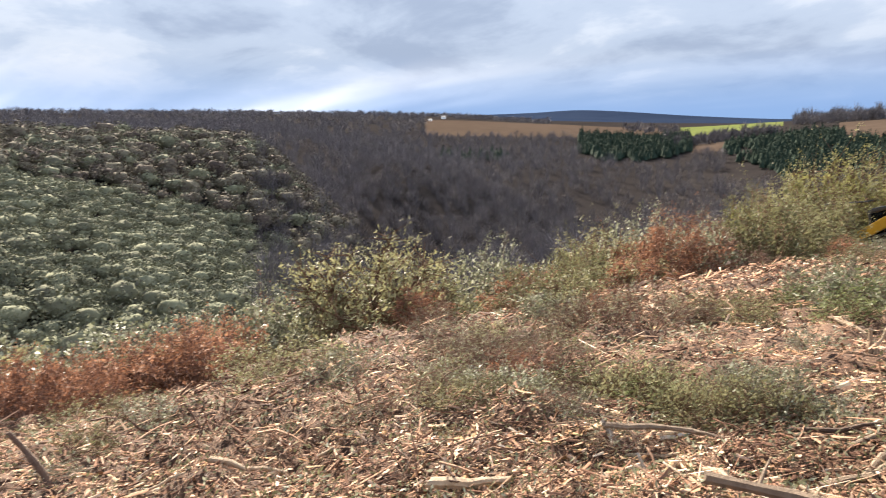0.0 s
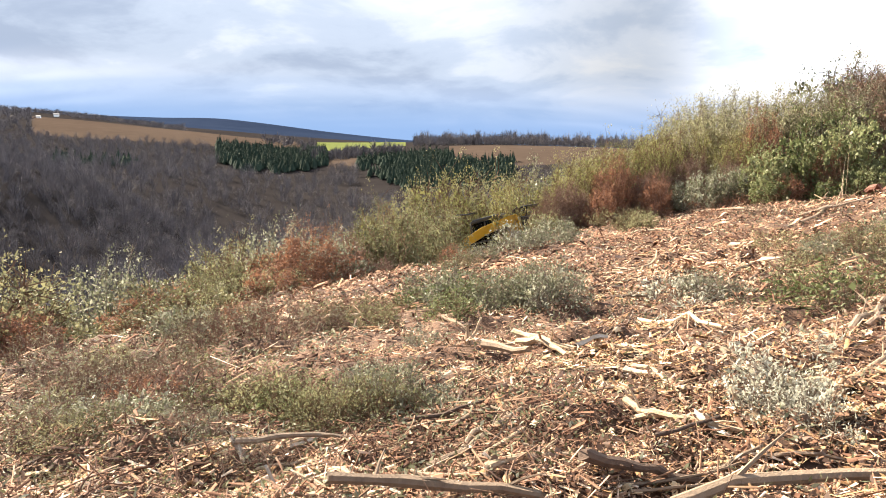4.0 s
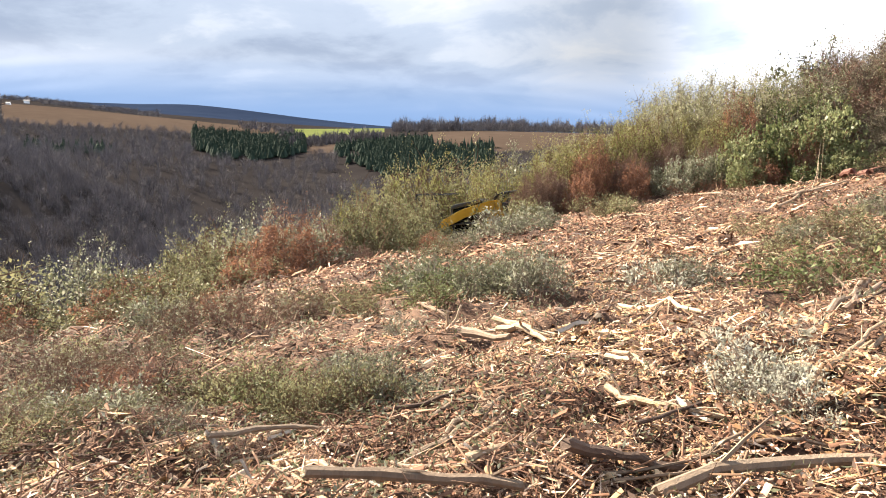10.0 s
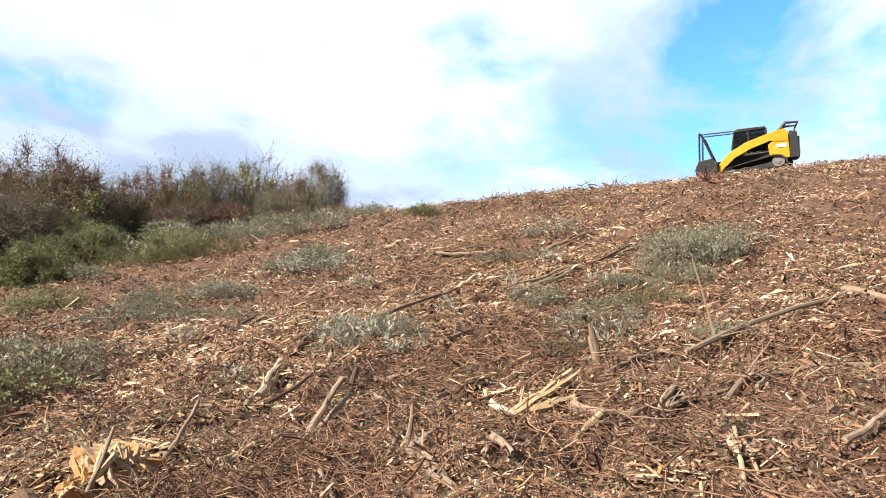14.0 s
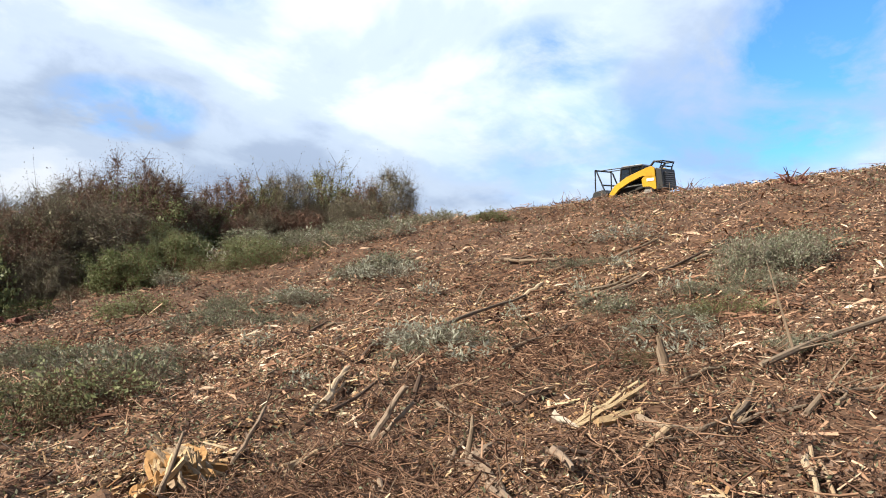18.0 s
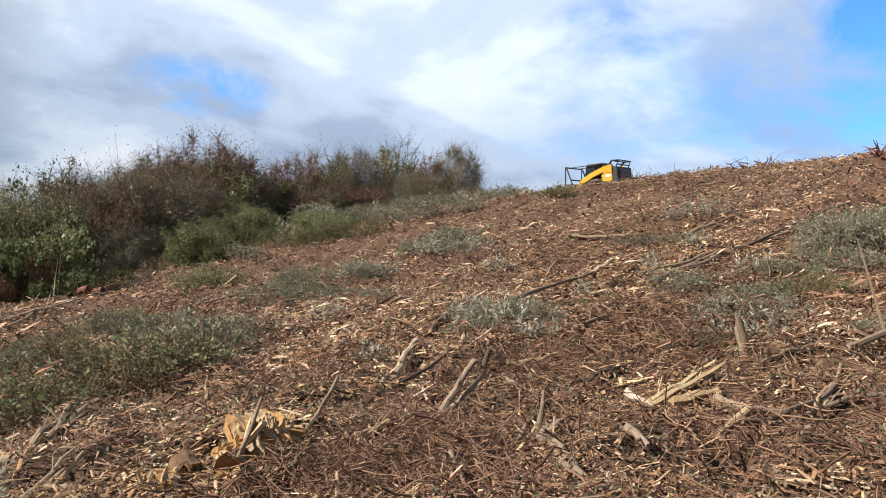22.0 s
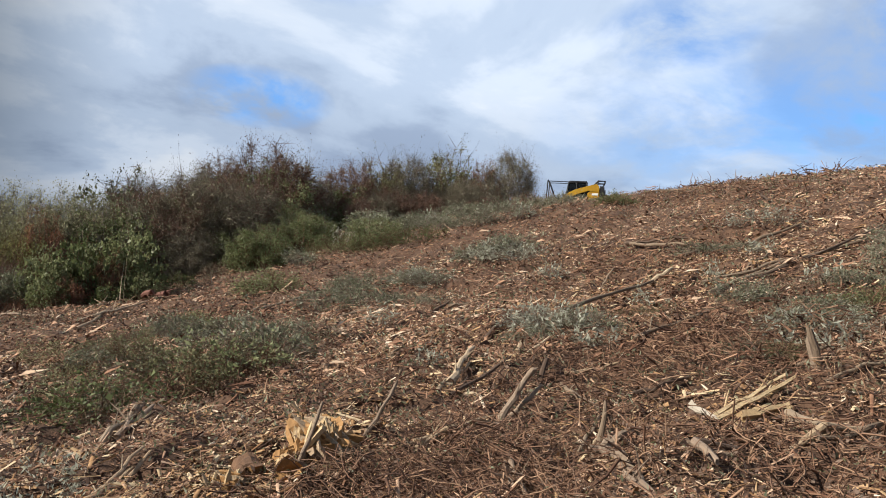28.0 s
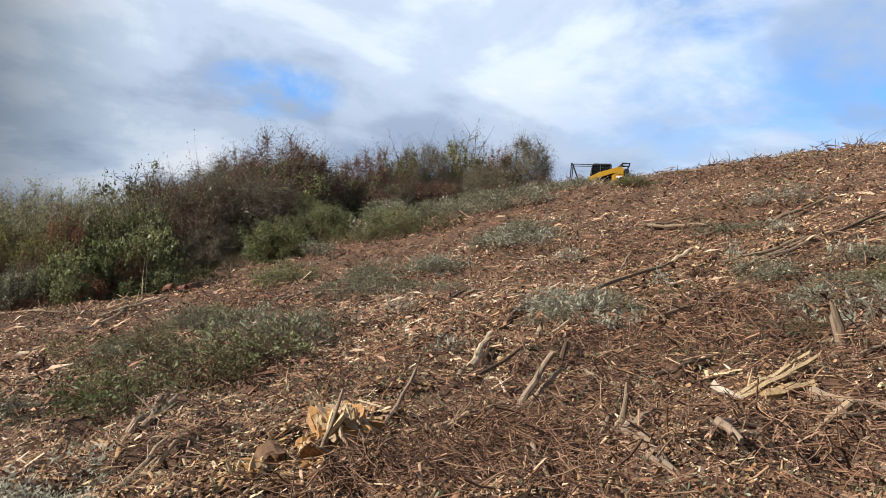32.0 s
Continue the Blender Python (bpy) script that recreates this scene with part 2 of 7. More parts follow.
M_LOG = material("brown_heart_log", [(0.04, 0.022, 0.014), (0.11, 0.058, 0.032), (0.20, 0.11, 0.06)], 0.9, 14.0, 6, 0.6, 40.0, stretch=(0.3, 1, 1), tone=1.0)
M_CUT = material("cut_end_grain", [(0.14, 0.07, 0.025), (0.30, 0.16, 0.06), (0.44, 0.26, 0.11)], 0.8, 16.0, 5, 0.4, 50.0, tone=0.9)
M_STEM = material("shrub_stem", [(0.09, 0.05, 0.032), (0.20, 0.115, 0.068), (0.35, 0.23, 0.14)], 0.9, 10.0, 4, island=0.4)
M_BRUSH = material("dead_brushwood", [(0.062, 0.030, 0.020), (0.21, 0.109, 0.067), (0.43, 0.267, 0.172)], 0.9, 10.0, 4, island=0.7)
M_STEM_GREY = material("grey_twig", [(0.15, 0.118, 0.092), (0.27, 0.215, 0.17), (0.40, 0.335, 0.265)], 0.9, 10.0, 4, island=0.4)
M_STEM_RED = material("red_brown_twig", [(0.13, 0.07, 0.052), (0.26, 0.15, 0.108), (0.39, 0.245, 0.18)], 0.9, 10.0, 4, island=0.5)
M_LEAF_OLIVE = material("olive_leaf", [(0.13, 0.126, 0.065), (0.23, 0.222, 0.115), (0.36, 0.34, 0.185)], 0.6, 4.0, 3, island=0.34, thing=0.75, translucent=0.35, spec=0.15)
M_LEAF_LIME = material("yellow_green_leaf", [(0.15, 0.148, 0.052), (0.255, 0.242, 0.09), (0.38, 0.355, 0.15)], 0.6, 4.0, 3, island=0.34, thing=0.4, translucent=0.35, spec=0.15)
M_LEAF_SAPLING = material("sapling_leaf", [(0.22, 0.21, 0.115), (0.33, 0.315, 0.18), (0.45, 0.43, 0.26)], 0.6, 4.0, 3, island=0.34, thing=0.5, translucent=0.35, spec=0.15)
M_LEAF_GREEN = material("green_leaf", [(0.10, 0.125, 0.05), (0.205, 0.23, 0.10), (0.35, 0.365, 0.19)], 0.5, 4.0, 3, island=0.34, thing=0.6, translucent=0.35, spec=0.15)
M_LEAF_SILVER = material("silver_leaf", [(0.085, 0.09, 0.052), (0.165, 0.17, 0.105), (0.37, 0.37, 0.28)], 0.5, 4.0, 3, island=0.6, thing=0.25, translucent=0.3, spec=0.15, tone=0.95)
M_LEAF_PALE = material("withered_leaf", [(0.34, 0.33, 0.24), (0.54, 0.53, 0.42), (0.70, 0.69, 0.58)], 0.6, 4.0, 3, island=0.6, translucent=0.5, spec=0.15)
M_LEAF_RUST = material("rust_leaf", [(0.19, 0.088, 0.053), (0.31, 0.148, 0.088), (0.42, 0.225, 0.135)], 0.7, 4.0, 3, island=0.5, thing=0.35, translucent=0.35, spec=0.15)
M_LEAF_DUSK = material("dusky_leaf", [(0.17, 0.155, 0.105), (0.28, 0.255, 0.17), (0.40, 0.375, 0.25)], 0.7, 4.0, 3, island=0.5, thing=0.35, translucent=0.25, spec=0.15)
M_LEAF_BROWN = material("brown_leaf", [(0.14, 0.088, 0.066), (0.235, 0.155, 0.118), (0.33, 0.235, 0.18)], 0.7, 4.0, 3, island=0.5, thing=0.35, translucent=0.25, spec=0.15)
M_WOODS_GREEN = material("far_evergreen", [(0.060, 0.058, 0.048), (0.095, 0.096, 0.065), (0.132, 0.136, 0.090), (0.175, 0.18, 0.126)], 0.95, 1.1, 6, 0.25, 3.0, island=0.3, at=(0.22, 0.42, 0.58, 0.80), deep=0.3, spec=0.05, tone=0.98)
M_WOODS_DARK = material("far_mixed_wood", [(0.045, 0.036, 0.033), (0.085, 0.068, 0.056), (0.118, 0.107, 0.078), (0.165, 0.152, 0.115)], 0.95, 1.6, 8, 0.6, 2.2, island=0.35, at=(0.22, 0.42, 0.58, 0.80), deep=0.3, spec=0.05, tone=0.95)
# valley haze is mixed into the next two: bluer bare wood, paler pines
M_WOODS_BARE = material("hazed_bare_wood", [(0.068, 0.063, 0.069), (0.105, 0.096, 0.102), (0.14, 0.127, 0.131), (0.185, 0.166, 0.165)], 0.95, 0.8, 6, 0.5, 2.2, island=0.25, at=(0.3, 0.43, 0.56, 0.74), stretch=(1, 1, 0.35), deep=0.6, spec=0.05, tone=0.85)
M_PINE = material("hazed_pine", [(0.018, 0.032, 0.023), (0.027, 0.046, 0.033), (0.040, 0.062, 0.043)], 0.9, 0.5, 5, 0.6, 1.5, island=0.5, spec=0.05)
M_YELLOW = material("yellow_paint", [(0.40, 0.21, 0.012), (0.54, 0.30, 0.018), (0.62, 0.37, 0.035)], 0.42, 5.0, 5, 0.05, 80.0, coat=0.2, tone=0.8)
M_BLACK = material("black_paint", [(0.010, 0.010, 0.011), (0.022, 0.022, 0.023), (0.05, 0.047, 0.042)], 0.5, 6.0, 5, 0.08, 60.0, tone=1.0)
M_RUBBER = material("track_rubber", [(0.012, 0.011, 0.010), (0.03, 0.027, 0.024), (0.09, 0.07, 0.05)], 0.9, 7.0, 5, 0.3, 50.0, tone=1.0)
M_STEEL = material("worn_steel", [(0.10, 0.095, 0.09), (0.20, 0.19, 0.18), (0.32, 0.30, 0.28)], 0.55, 8.0, 5, 0.1, 60.0, metal=0.7, tone=1.0)
M_CAB_ROOF = material("glossy_black_roof", [(0.008, 0.008, 0.009), (0.018, 0.018, 0.02), (0.04, 0.04, 0.04)], 0.4, 6.0, 4, 0.04, 60.0, spec=0.6, coat=0.5, tone=1.0)
M_WHITE = material("white_wall", [(0.70, 0.69, 0.66), (0.78, 0.77, 0.74), (0.83, 0.82, 0.80)], 0.8, 2.0, 4, tone=1.0)
M_ROOF = material("grey_roof", [(0.16, 0.15, 0.15), (0.24, 0.23, 0.22), (0.32, 0.31, 0.30)], 0.7, 2.0, 4, tone=1.0)


def glass_material():
    m = bpy.data.materials.new("cab_glass")
    m.use_nodes = True
    b = m.node_tree.nodes["Principled BSDF"]
    b.inputs["Base Color"].default_value = (0.05, 0.06, 0.065, 1)
    b.inputs["Roughness"].default_value = 0.05
    b.inputs["Transmission Weight"].default_value = 0.9
    b.inputs["IOR"].default_value = 1.2
    return m


M_GLASS = glass_material()


# ---------------------------------------------------------------- the lie of the land
def smooth(a, b, x):
    t = min(1.0, max(0.0, (x - a) / (b - a)))
    return t * t * (3 - 2 * t)


PROFILE = [(-400, -60), (-120, -44), (-70, -30), (-40, -16), (-22, -7.2), (-12, -3.55), (-6, -2.3), (0, -1.5), (6, -0.78), (9, -0.25), (12, 0.5), (16, 1.85), (20, 3.25),
           (24, 4.55), (28, 5.5), (33, 6.36), (40, 7.26), (48, 7.75), (60, 7.4), (90, 4), (400, -20)]


def along(table, x):
    """A smooth curve through (x, value) pairs."""
    if x <= table[0][0]:
        return table[0][1]
    if x >= table[-1][0]:
        return table[-1][1]
    i = max(k for k in range(len(table) - 1) if table[k][0] <= x)

    def slope(k):
        a, b = max(0, k - 1), min(len(table) - 1, k + 1)
        return (table[b][1] - table[a][1]) / (table[b][0] - table[a][0])

    h = table[i + 1][0] - table[i][0]
    t = (x - table[i][0]) / h
    m0, m1 = slope(i) * h, slope(i + 1) * h
    return (2 * t**3 - 3 * t * t + 1) * table[i][1] + (t**3 - 2 * t * t + t) * m0 + (-2 * t**3 + 3 * t * t) * table[i + 1][1] + (t**3 - t * t) * m1


def hillside(x, y):
    past = max(0.0, -0.86 * (x + 7.6) + 0.507 * (y - 3.0) + 1.0 * smooth(8, 16, y) + 0.8 * (1 - smooth(4.5, 7, y)))       # how far beyond the foot of the clearing
    drop = 0.36 * past * past / (past + 1.1) * (1 - smooth(3.0, 9.0, x))
    return along(PROFILE, x) - 0.03 * y * (1 + 1.1 * smooth(8, 16, x) - 0.6 * smooth(26, 40, x)) + 0.12 * smooth(12, 24, x) - 0.02 * max(0, y - 20) * (1 - smooth(5, 25, x)) - min(drop, 9.0)


# elevation angles of the valley's slopes, ring by ring, against the azimuth
RING_62 = [(-70, -13), (-50, -14), (-30, -14.5), (-10, -11), (5, -7), (20, -3)]
RING_125 = [(-70, -1.0), (-63, -2.4), (-58, -4.0), (-50, -6.2), (-42, -10.5), (-34, -12.8), (-20, -10.5), (-5, -7.5), (10, -4), (20, -1)]
RING_205 = [(-70, 1.2), (-50, 1.2), (-45, 0.0), (-40, -5.5), (-34, -9.0), (-20, -8.5), (-5, -6), (10, -3), (20, 0)]
RING_320 = [(-70, 1.0), (-50, 1.0), (-41, -2.0), (-35, -0.6), (-30, -1.8), (-25, -4.0), (-18, -6.6), (-8, -5.0), (5, -3), (20, 0.5)]
RING_480 = [(-70, 1.6), (-45, 1.4), (-35, -0.4), (-25, -1.2), (-15, -2.4), (-5, -2.2), (5, -1.6), (20, 1.0)]
RING_720 = [(-70, 2.2), (-45, 2.2), (-35, 0.8), (-22, 0.3), (-12, 0.1), (-5, 0.9), (2, 1.6), (10, 1.9), (20, 2.0)]
RING_1100 = [(-70, 2.8), (-35, 2.6), (-22, 2.3), (-13, 1.75), (-5, 2.2), (2, 2.3), (10, 2.2), (20, 2.0)]
RING_1900 = [(-70, 3.3), (-45, 3.5), (-30, 3.2), (-22, 2.6), (-12, 2.2), (10, 1.9), (20, 1.6)]
RING_3400 = [(-70, 3.0), (-40, 3.1), (-24, 3.4), (-19, 3.55), (-10, 2.8), (-4, 2.4), (10, 2.0), (20, 1.5)]
RINGS = [(62, RING_62), (125, RING_125), (205, RING_205), (320, RING_320), (480, RING_480), (720, RING_720), (1100, RING_1100), (1900, RING_1900), (3400, RING_3400)]


def land(x, y):
    r = math.hypot(x, y)
    near = hillside(x, y)
    if r < 36:
        return near
    az = math.degrees(math.atan2(x, y))
    far_table = [(0.0, 0.0)] + [(ring, ring * math.tan(radians(along(table, az)))) for ring, table in RINGS]
    far = along(far_table[1:], r) if r > 62 else far_table[1][1]
    # behind the crest and behind the camera the land runs off gently
    behind = -0.012 * max(0, r - 70) + (8 if az > 0 else -14)
    w = smooth(20, 34, az) if az > 0 else smooth(-74, -100, az) if az < -74 else 0.0
    wide = near * (1 - smooth(70, 160, r)) + behind * smooth(70, 160, r)
    far = far * (1 - w) + wide * w
    k = smooth(36, 62, r)
    return near * (1 - k) + far * k


def rough(x, y):
    """Small unevenness of the churned ground."""
    r = math.hypot(x, y)
    f = 1 - smooth(60, 90, r)
    v = noise.noise(Vector((x * 0.35, y * 0.35, 1.3))) * 0.15 + noise.noise(Vector((x * 1.1, y * 1.1, 4.1))) * 0.15
    if r < 34:
        v += noise.noise(Vector((x * 2.6, y * 2.6, 9.2))) * 0.12 + noise.noise(Vector((x * 6.5, y * 6.5, 7.7))) * 0.055
    return v * f * smooth(0.5, 3.0, r)


def ground_z(x, y):
    return land(x, y) + rough(x, y)


def mesh_from(name, verts, faces, mat, smooth_shade=False, slots=None):
    """A mesh from arrays of corners and faces of one length."""
    verts, faces = np.asarray(verts, dtype=np.float32), np.asarray(faces, dtype=np.int32)
    me = bpy.data.meshes.new(name)
    n, k = faces.shape
    me.vertices.add(len(verts))
    me.vertices.foreach_set("co", verts.ravel())
    me.loops.add(n * k)
    me.loops.foreach_set("vertex_index", faces.ravel())
    me.polygons.add(n)
    me.polygons.foreach_set("loop_start", np.arange(0, n * k, k, dtype=np.int32))
    me.polygons.foreach_set("loop_total", np.full(n, k, dtype=np.int32))
    for one in mat if isinstance(mat, (list, tuple)) else (mat,):
        me.materials.append(one)
    if slots is not None:
        me.polygons.foreach_set("material_index", np.asarray(slots, dtype=np.int32))
    me.update(calc_edges=True)
    me.validate()
    if smooth_shade:
        me.polygons.foreach_set("use_smooth", np.ones(n, dtype=bool))
    return me


def build_ground():
    azs = list(np.arange(-78, 112, 0.45)) + list(np.arange(112, 282, 5.0))
    rs = [0.0] + list(np.geomspace(0.6, 8, 125)) + list(np.geomspace(8, 34, 112))[1:] + list(np.geomspace(34, 4300, 115))[1:]
    verts, faces = [(0, 0, hillside(0, 0))], []
    na = len(azs)
    for r in rs[1:]:
        for a in azs:
            x, y = r * math.sin(radians(a)), r * math.cos(radians(a))
            verts.append((x, y, ground_z(x, y)))
    for j in range(na):
        k = (j + 1) % na
        faces.append((0, 1 + k, 1 + j, 1 + j))
    for i in range(len(rs) - 2):
        a0, b0 = 1 + i * na, 1 + (i + 1) * na
        for j in range(na):
            k = (j + 1) % na
            faces.append((a0 + j, a0 + k, b0 + k, b0 + j))
    me = bpy.data.meshes.new("ground")
    me.from_pydata(verts, [], [f if f[2] != f[3] else f[:3] for f in faces])
    me.polygons.foreach_set("use_smooth", np.ones(len(me.polygons), dtype=bool))
    # which cover lies where; the last is the far ridge, coloured blue for haze
    mats = [M_SOIL, M_FLOOR_WOOD, M_VINE, M_MEADOW, M_RIDGE_HAZE]
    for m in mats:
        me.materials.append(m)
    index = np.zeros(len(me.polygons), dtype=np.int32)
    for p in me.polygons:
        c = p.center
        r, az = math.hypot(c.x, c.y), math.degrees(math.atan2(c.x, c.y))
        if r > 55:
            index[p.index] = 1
            if 880 < r < 1380 and -32 < az < -13.2:
                index[p.index] = 2
            elif 690 < r < 800 and -11 < az < -7.0 or 600 < r < 900 and -1 < az < 16:
                index[p.index] = 2
            elif 930 < r < 1350 and -12 < az < -4.5:
                index[p.index] = 3
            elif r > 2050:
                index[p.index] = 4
    me.polygons.foreach_set("material_index", index)
    tagged(new("ground", me), "mulched brown hillside running down to a wooded valley", kind="structure")


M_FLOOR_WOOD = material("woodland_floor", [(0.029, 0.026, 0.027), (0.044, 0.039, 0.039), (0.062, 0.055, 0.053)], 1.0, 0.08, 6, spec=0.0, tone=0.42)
# far ridge: the blue of distance haze is put into its base colour
M_RIDGE_HAZE = material("haze_blue_ridge", [(0.013, 0.021, 0.042), (0.019, 0.029, 0.055), (0.027, 0.039, 0.068)], 1.0, 0.012, 8, spec=0.0)
M_VINE = material("vineyard_soil", [(0.062, 0.046, 0.037), (0.085, 0.063, 0.05), (0.11, 0.082, 0.066)], 1.0, 0.05, 6, spec=0.0, tone=0.55)
M_MEADOW = material("green_meadow", [(0.075, 0.095, 0.03), (0.11, 0.13, 0.045), (0.15, 0.165, 0.065)], 1.0, 0.05, 6, spec=0.0)
build_ground()


# ---------------------------------------------------------------- small helpers for things
def part(name, bm, mat, parent, label=""):
    """Links a bmesh, or a mesh, as one object under a thing or a part."""
    if isinstance(bm, bpy.types.Mesh):
        me = bm
    else:
        me = bpy.data.meshes.new(name)
        bmesh.ops.recalc_face_normals(bm, faces=bm.faces)
        bm.to_mesh(me)
        bm.free()
    if mat is not None and not me.materials:
        me.materials.append(mat)
    ob = new(name, me)
    ob.parent = parent
    return tagged(ob, label)


def empty(name, m=None):
    ob = new(name)
    ob.empty_display_size = 0.2
    if m is not None:
        ob.matrix_basis = m
    return ob


def box(bm, x0, x1, y0, y1, z0, z1, bevel=0.0, m=None):
    made = bmesh.ops.create_cube(bm, size=1.0)["verts"]
    for v in made:
        v.co = Vector(((x0 + x1) / 2 + v.co.x * (x1 - x0), (y0 + y1) / 2 + v.co.y * (y1 - y0), (z0 + z1) / 2 + v.co.z * (z1 - z0)))
    if bevel:
        edges = list({e for v in made for e in v.link_edges})
        got = bmesh.ops.bevel(bm, geom=edges, offset=bevel, segments=2, profile=0.6, affect="EDGES")
        made = list({v for f in got["faces"] for v in f.verts} | {v for v in made if v.is_valid})
    if m is not None:
        bmesh.ops.transform(bm, matrix=m, verts=made)
    return made


def prism(bm, outline, y0, y1, bevel=0.0):
    """A plate with the outline (x, z), from y0 to y1."""
    a = [bm.verts.new((x, y0, z)) for x, z in outline]
    b = [bm.verts.new((x, y1, z)) for x, z in outline]
    n = len(outline)
    bm.faces.new(a)
    bm.faces.new(b[::-1])
    for i in range(n):
        bm.faces.new((a[i], b[i], b[(i + 1) % n], a[(i + 1) % n]))
    if bevel:
        edges = list({e for v in a + b for e in v.link_edges})
        bmesh.ops.bevel(bm, geom=edges, offset=bevel, segments=2, profile=0.6, affect="EDGES")


def tube_arrays(points, radii, sides=4):
    """Corners and four-sided faces of a tapering tube along points."""
    points = [Vector(p) for p in points]
    verts, faces = [], []
    for i, p in enumerate(points):
        d = (points[min(i + 1, len(points) - 1)] - points[max(i - 1, 0)]).normalized()
        side = d.cross(Vector((0, 0, 1)) if abs(d.z) < 0.9 else Vector((1, 0, 0))).normalized()
        other = d.cross(side)
        for k in range(sides):
            a = 2 * math.pi * k / sides
            verts.append(p + (side * math.cos(a) + other * math.sin(a)) * radii[i])
    for i in range(len(points) - 1):
        for k in range(sides):
            n = (k + 1) % sides
            faces.append((i * sides + k, i * sides + n, (i + 1) * sides + n, (i + 1) * sides + k))
    return [tuple(v) for v in verts], faces


def tube(bm, points, radii, sides=8):
    if isinstance(radii, (int, float)):
        radii = [radii] * len(points)
    verts, faces = tube_arrays(points, radii, sides)
    made = [bm.verts.new(v) for v in verts]
    for f in faces:
        bm.faces.new([made[i] for i in f])
    bm.faces.new(made[:sides][::-1])
    bm.faces.new(made[-sides:])
    return made


# ---------------------------------------------------------------- plants
def leaf_arrays(rng, centres, outward, length, width):
    """Small pointed leaves, one four-cornered face each, folded a little, round the given centres."""
    n = len(centres)
    d = rng.normal(size=(n, 3)) * 0.9 + outward
    d /= np.linalg.norm(d, axis=1)[:, None] + 1e-9
    s = np.cross(d, rng.normal(size=(n, 3)))
    s /= np.linalg.norm(s, axis=1)[:, None] + 1e-9
    u = np.cross(d, s)
    ln = length * rng.uniform(0.6, 1.3, (n, 1))
    wd = width * rng.uniform(0.6, 1.3, (n, 1))
    mid = centres + d * ln * 0.45 + u * wd * 0.25
    verts = np.stack([centres, mid - s * wd / 2, centres + d * ln, mid + s * wd / 2], axis=1).reshape(-1, 3)
    return verts, np.arange(n)[:, None] * 4 + np.array([[0, 1, 2, 3]])


def shrub_meshes(name, seed, stems, leaves, leaf_len, leaf_w, stem_mat, leaf_mat, spread=0.55, twigs=5, base_r=0.22, stem_r=0.012, lobe=0.24, bottom=0.10, puff=0.6, upright=0.0, dense=0.3):
    """Stems and foliage of a shrub one metre high, as two meshes. puff: the share of leaves gathered in tufts at the twigs' ends; upright: how far twigs grow upwards."""
    rng = np.random.default_rng(seed)
    sv, sf, twig_ends = [], [], []

    def add(points, radii):
        v, f = tube_arrays(points, radii, 3)
        o = len(sv)
        sv.extend(v)
        sf.extend([tuple(i + o for i in q) for q in f])

    # a few main masses of uneven height make the outline lumpy
    humps = [(rng.uniform(0, 2 * math.pi), rng.uniform(0.78, 1.12), rng.uniform(0.5, 1.0)) for _ in range(5)]
    for j in range(stems):
        a = 2 * math.pi * (j * 0.618 + rng.uniform(0, 0.25))
        lift = math.acos(((j + 0.5) / stems) ** 0.8)
        near = max(humps, key=lambda q: math.cos(a - q[0]) * q[2])
        lump = (0.80 + rng.normal() * 0.06) * (1 + (near[1] - 1) * math.sin(lift))
        tip = np.array([math.cos(a) * math.sin(lift) * spread, math.sin(a) * math.sin(lift) * spread, bottom + (0.95 - bottom) * math.cos(lift) ** 0.9]) * lump
        r0 = base_r * math.sqrt(rng.uniform())
        p = np.array([r0 * math.cos(a), r0 * math.sin(a), -0.06])
        knee = p + (tip - p) * 0.5 + np.array([rng.normal() * 0.05, rng.normal() * 0.05, 0.04])
        pts = [p, p + (knee - p) * 0.5 + rng.normal(size=3) * 0.02, knee, knee + (tip - knee) * 0.5 + rng.normal(size=3) * 0.03, tip]
        add(pts, [stem_r * k for k in (1.0, 0.8, 0.6, 0.42, 0.25)])
        size = lobe * rng.uniform(0.7, 1.3)
        for _ in range(twigs):
            k = rng.uniform(1.6, 3.6) if rng.random() < 0.6 else rng.uniform(3.6, 3.999)
            i = int(k)
            b = pts[i] + (pts[i + 1] - pts[i]) * (k - i)
            d = rng.normal(size=3) + np.array([tip[0], tip[1], 0.1]) * 0.8 + np.array([0, 0, upright])
            d /= np.linalg.norm(d)
            e = b + d * size * rng.uniform(0.4, 1.1)
            e[2] = max(e[2], 0.01)
            twig_ends.append((b, e))
    # twigs, thin and pointed, two crossed blades each
    tw = np.array(twig_ends)
    run = tw[:, 1] - tw[:, 0]
    run /= np.linalg.norm(run, axis=1)[:, None]
    s1 = np.cross(run, rng.normal(size=run.shape))
    s1 /= np.linalg.norm(s1, axis=1)[:, None]
    s2 = np.cross(run, s1)
    w = stem_r * 0.3
    full = 1.0 / np.quantile(tw[:, 1, 2], 0.99)          # brings the bush to a height of one metre
    tv = full * np.concatenate([np.stack([tw[:, 0] - q * w, tw[:, 0] + q * w, tw[:, 1]], axis=1).reshape(-1, 3) for q in (s1, s2)])
    sv, sf = np.array(sv) * full, np.array(sf)
    tri = np.concatenate([sf[:, [0, 1, 2]], sf[:, [0, 2, 3]], np.arange(len(tv)).reshape(-1, 3) + len(sv)])
    stem_mesh = mesh_from(name + "_stems", np.concatenate([sv, tv]), tri, stem_mat)
    # leaves: some along the twigs, more in tufts round their ends, uneven from twig to twig
    weight = rng.uniform(0.1, 1.0, len(tw)) ** 1.5
    pick = rng.choice(len(tw), leaves, p=weight / weight.sum())
    t = np.where(rng.uniform(0, 1, leaves) < puff, 1.0, rng.uniform(0.1, 1, leaves))
    inner = rng.uniform(0, 1, leaves) < dense            # larger leaves within close the bush
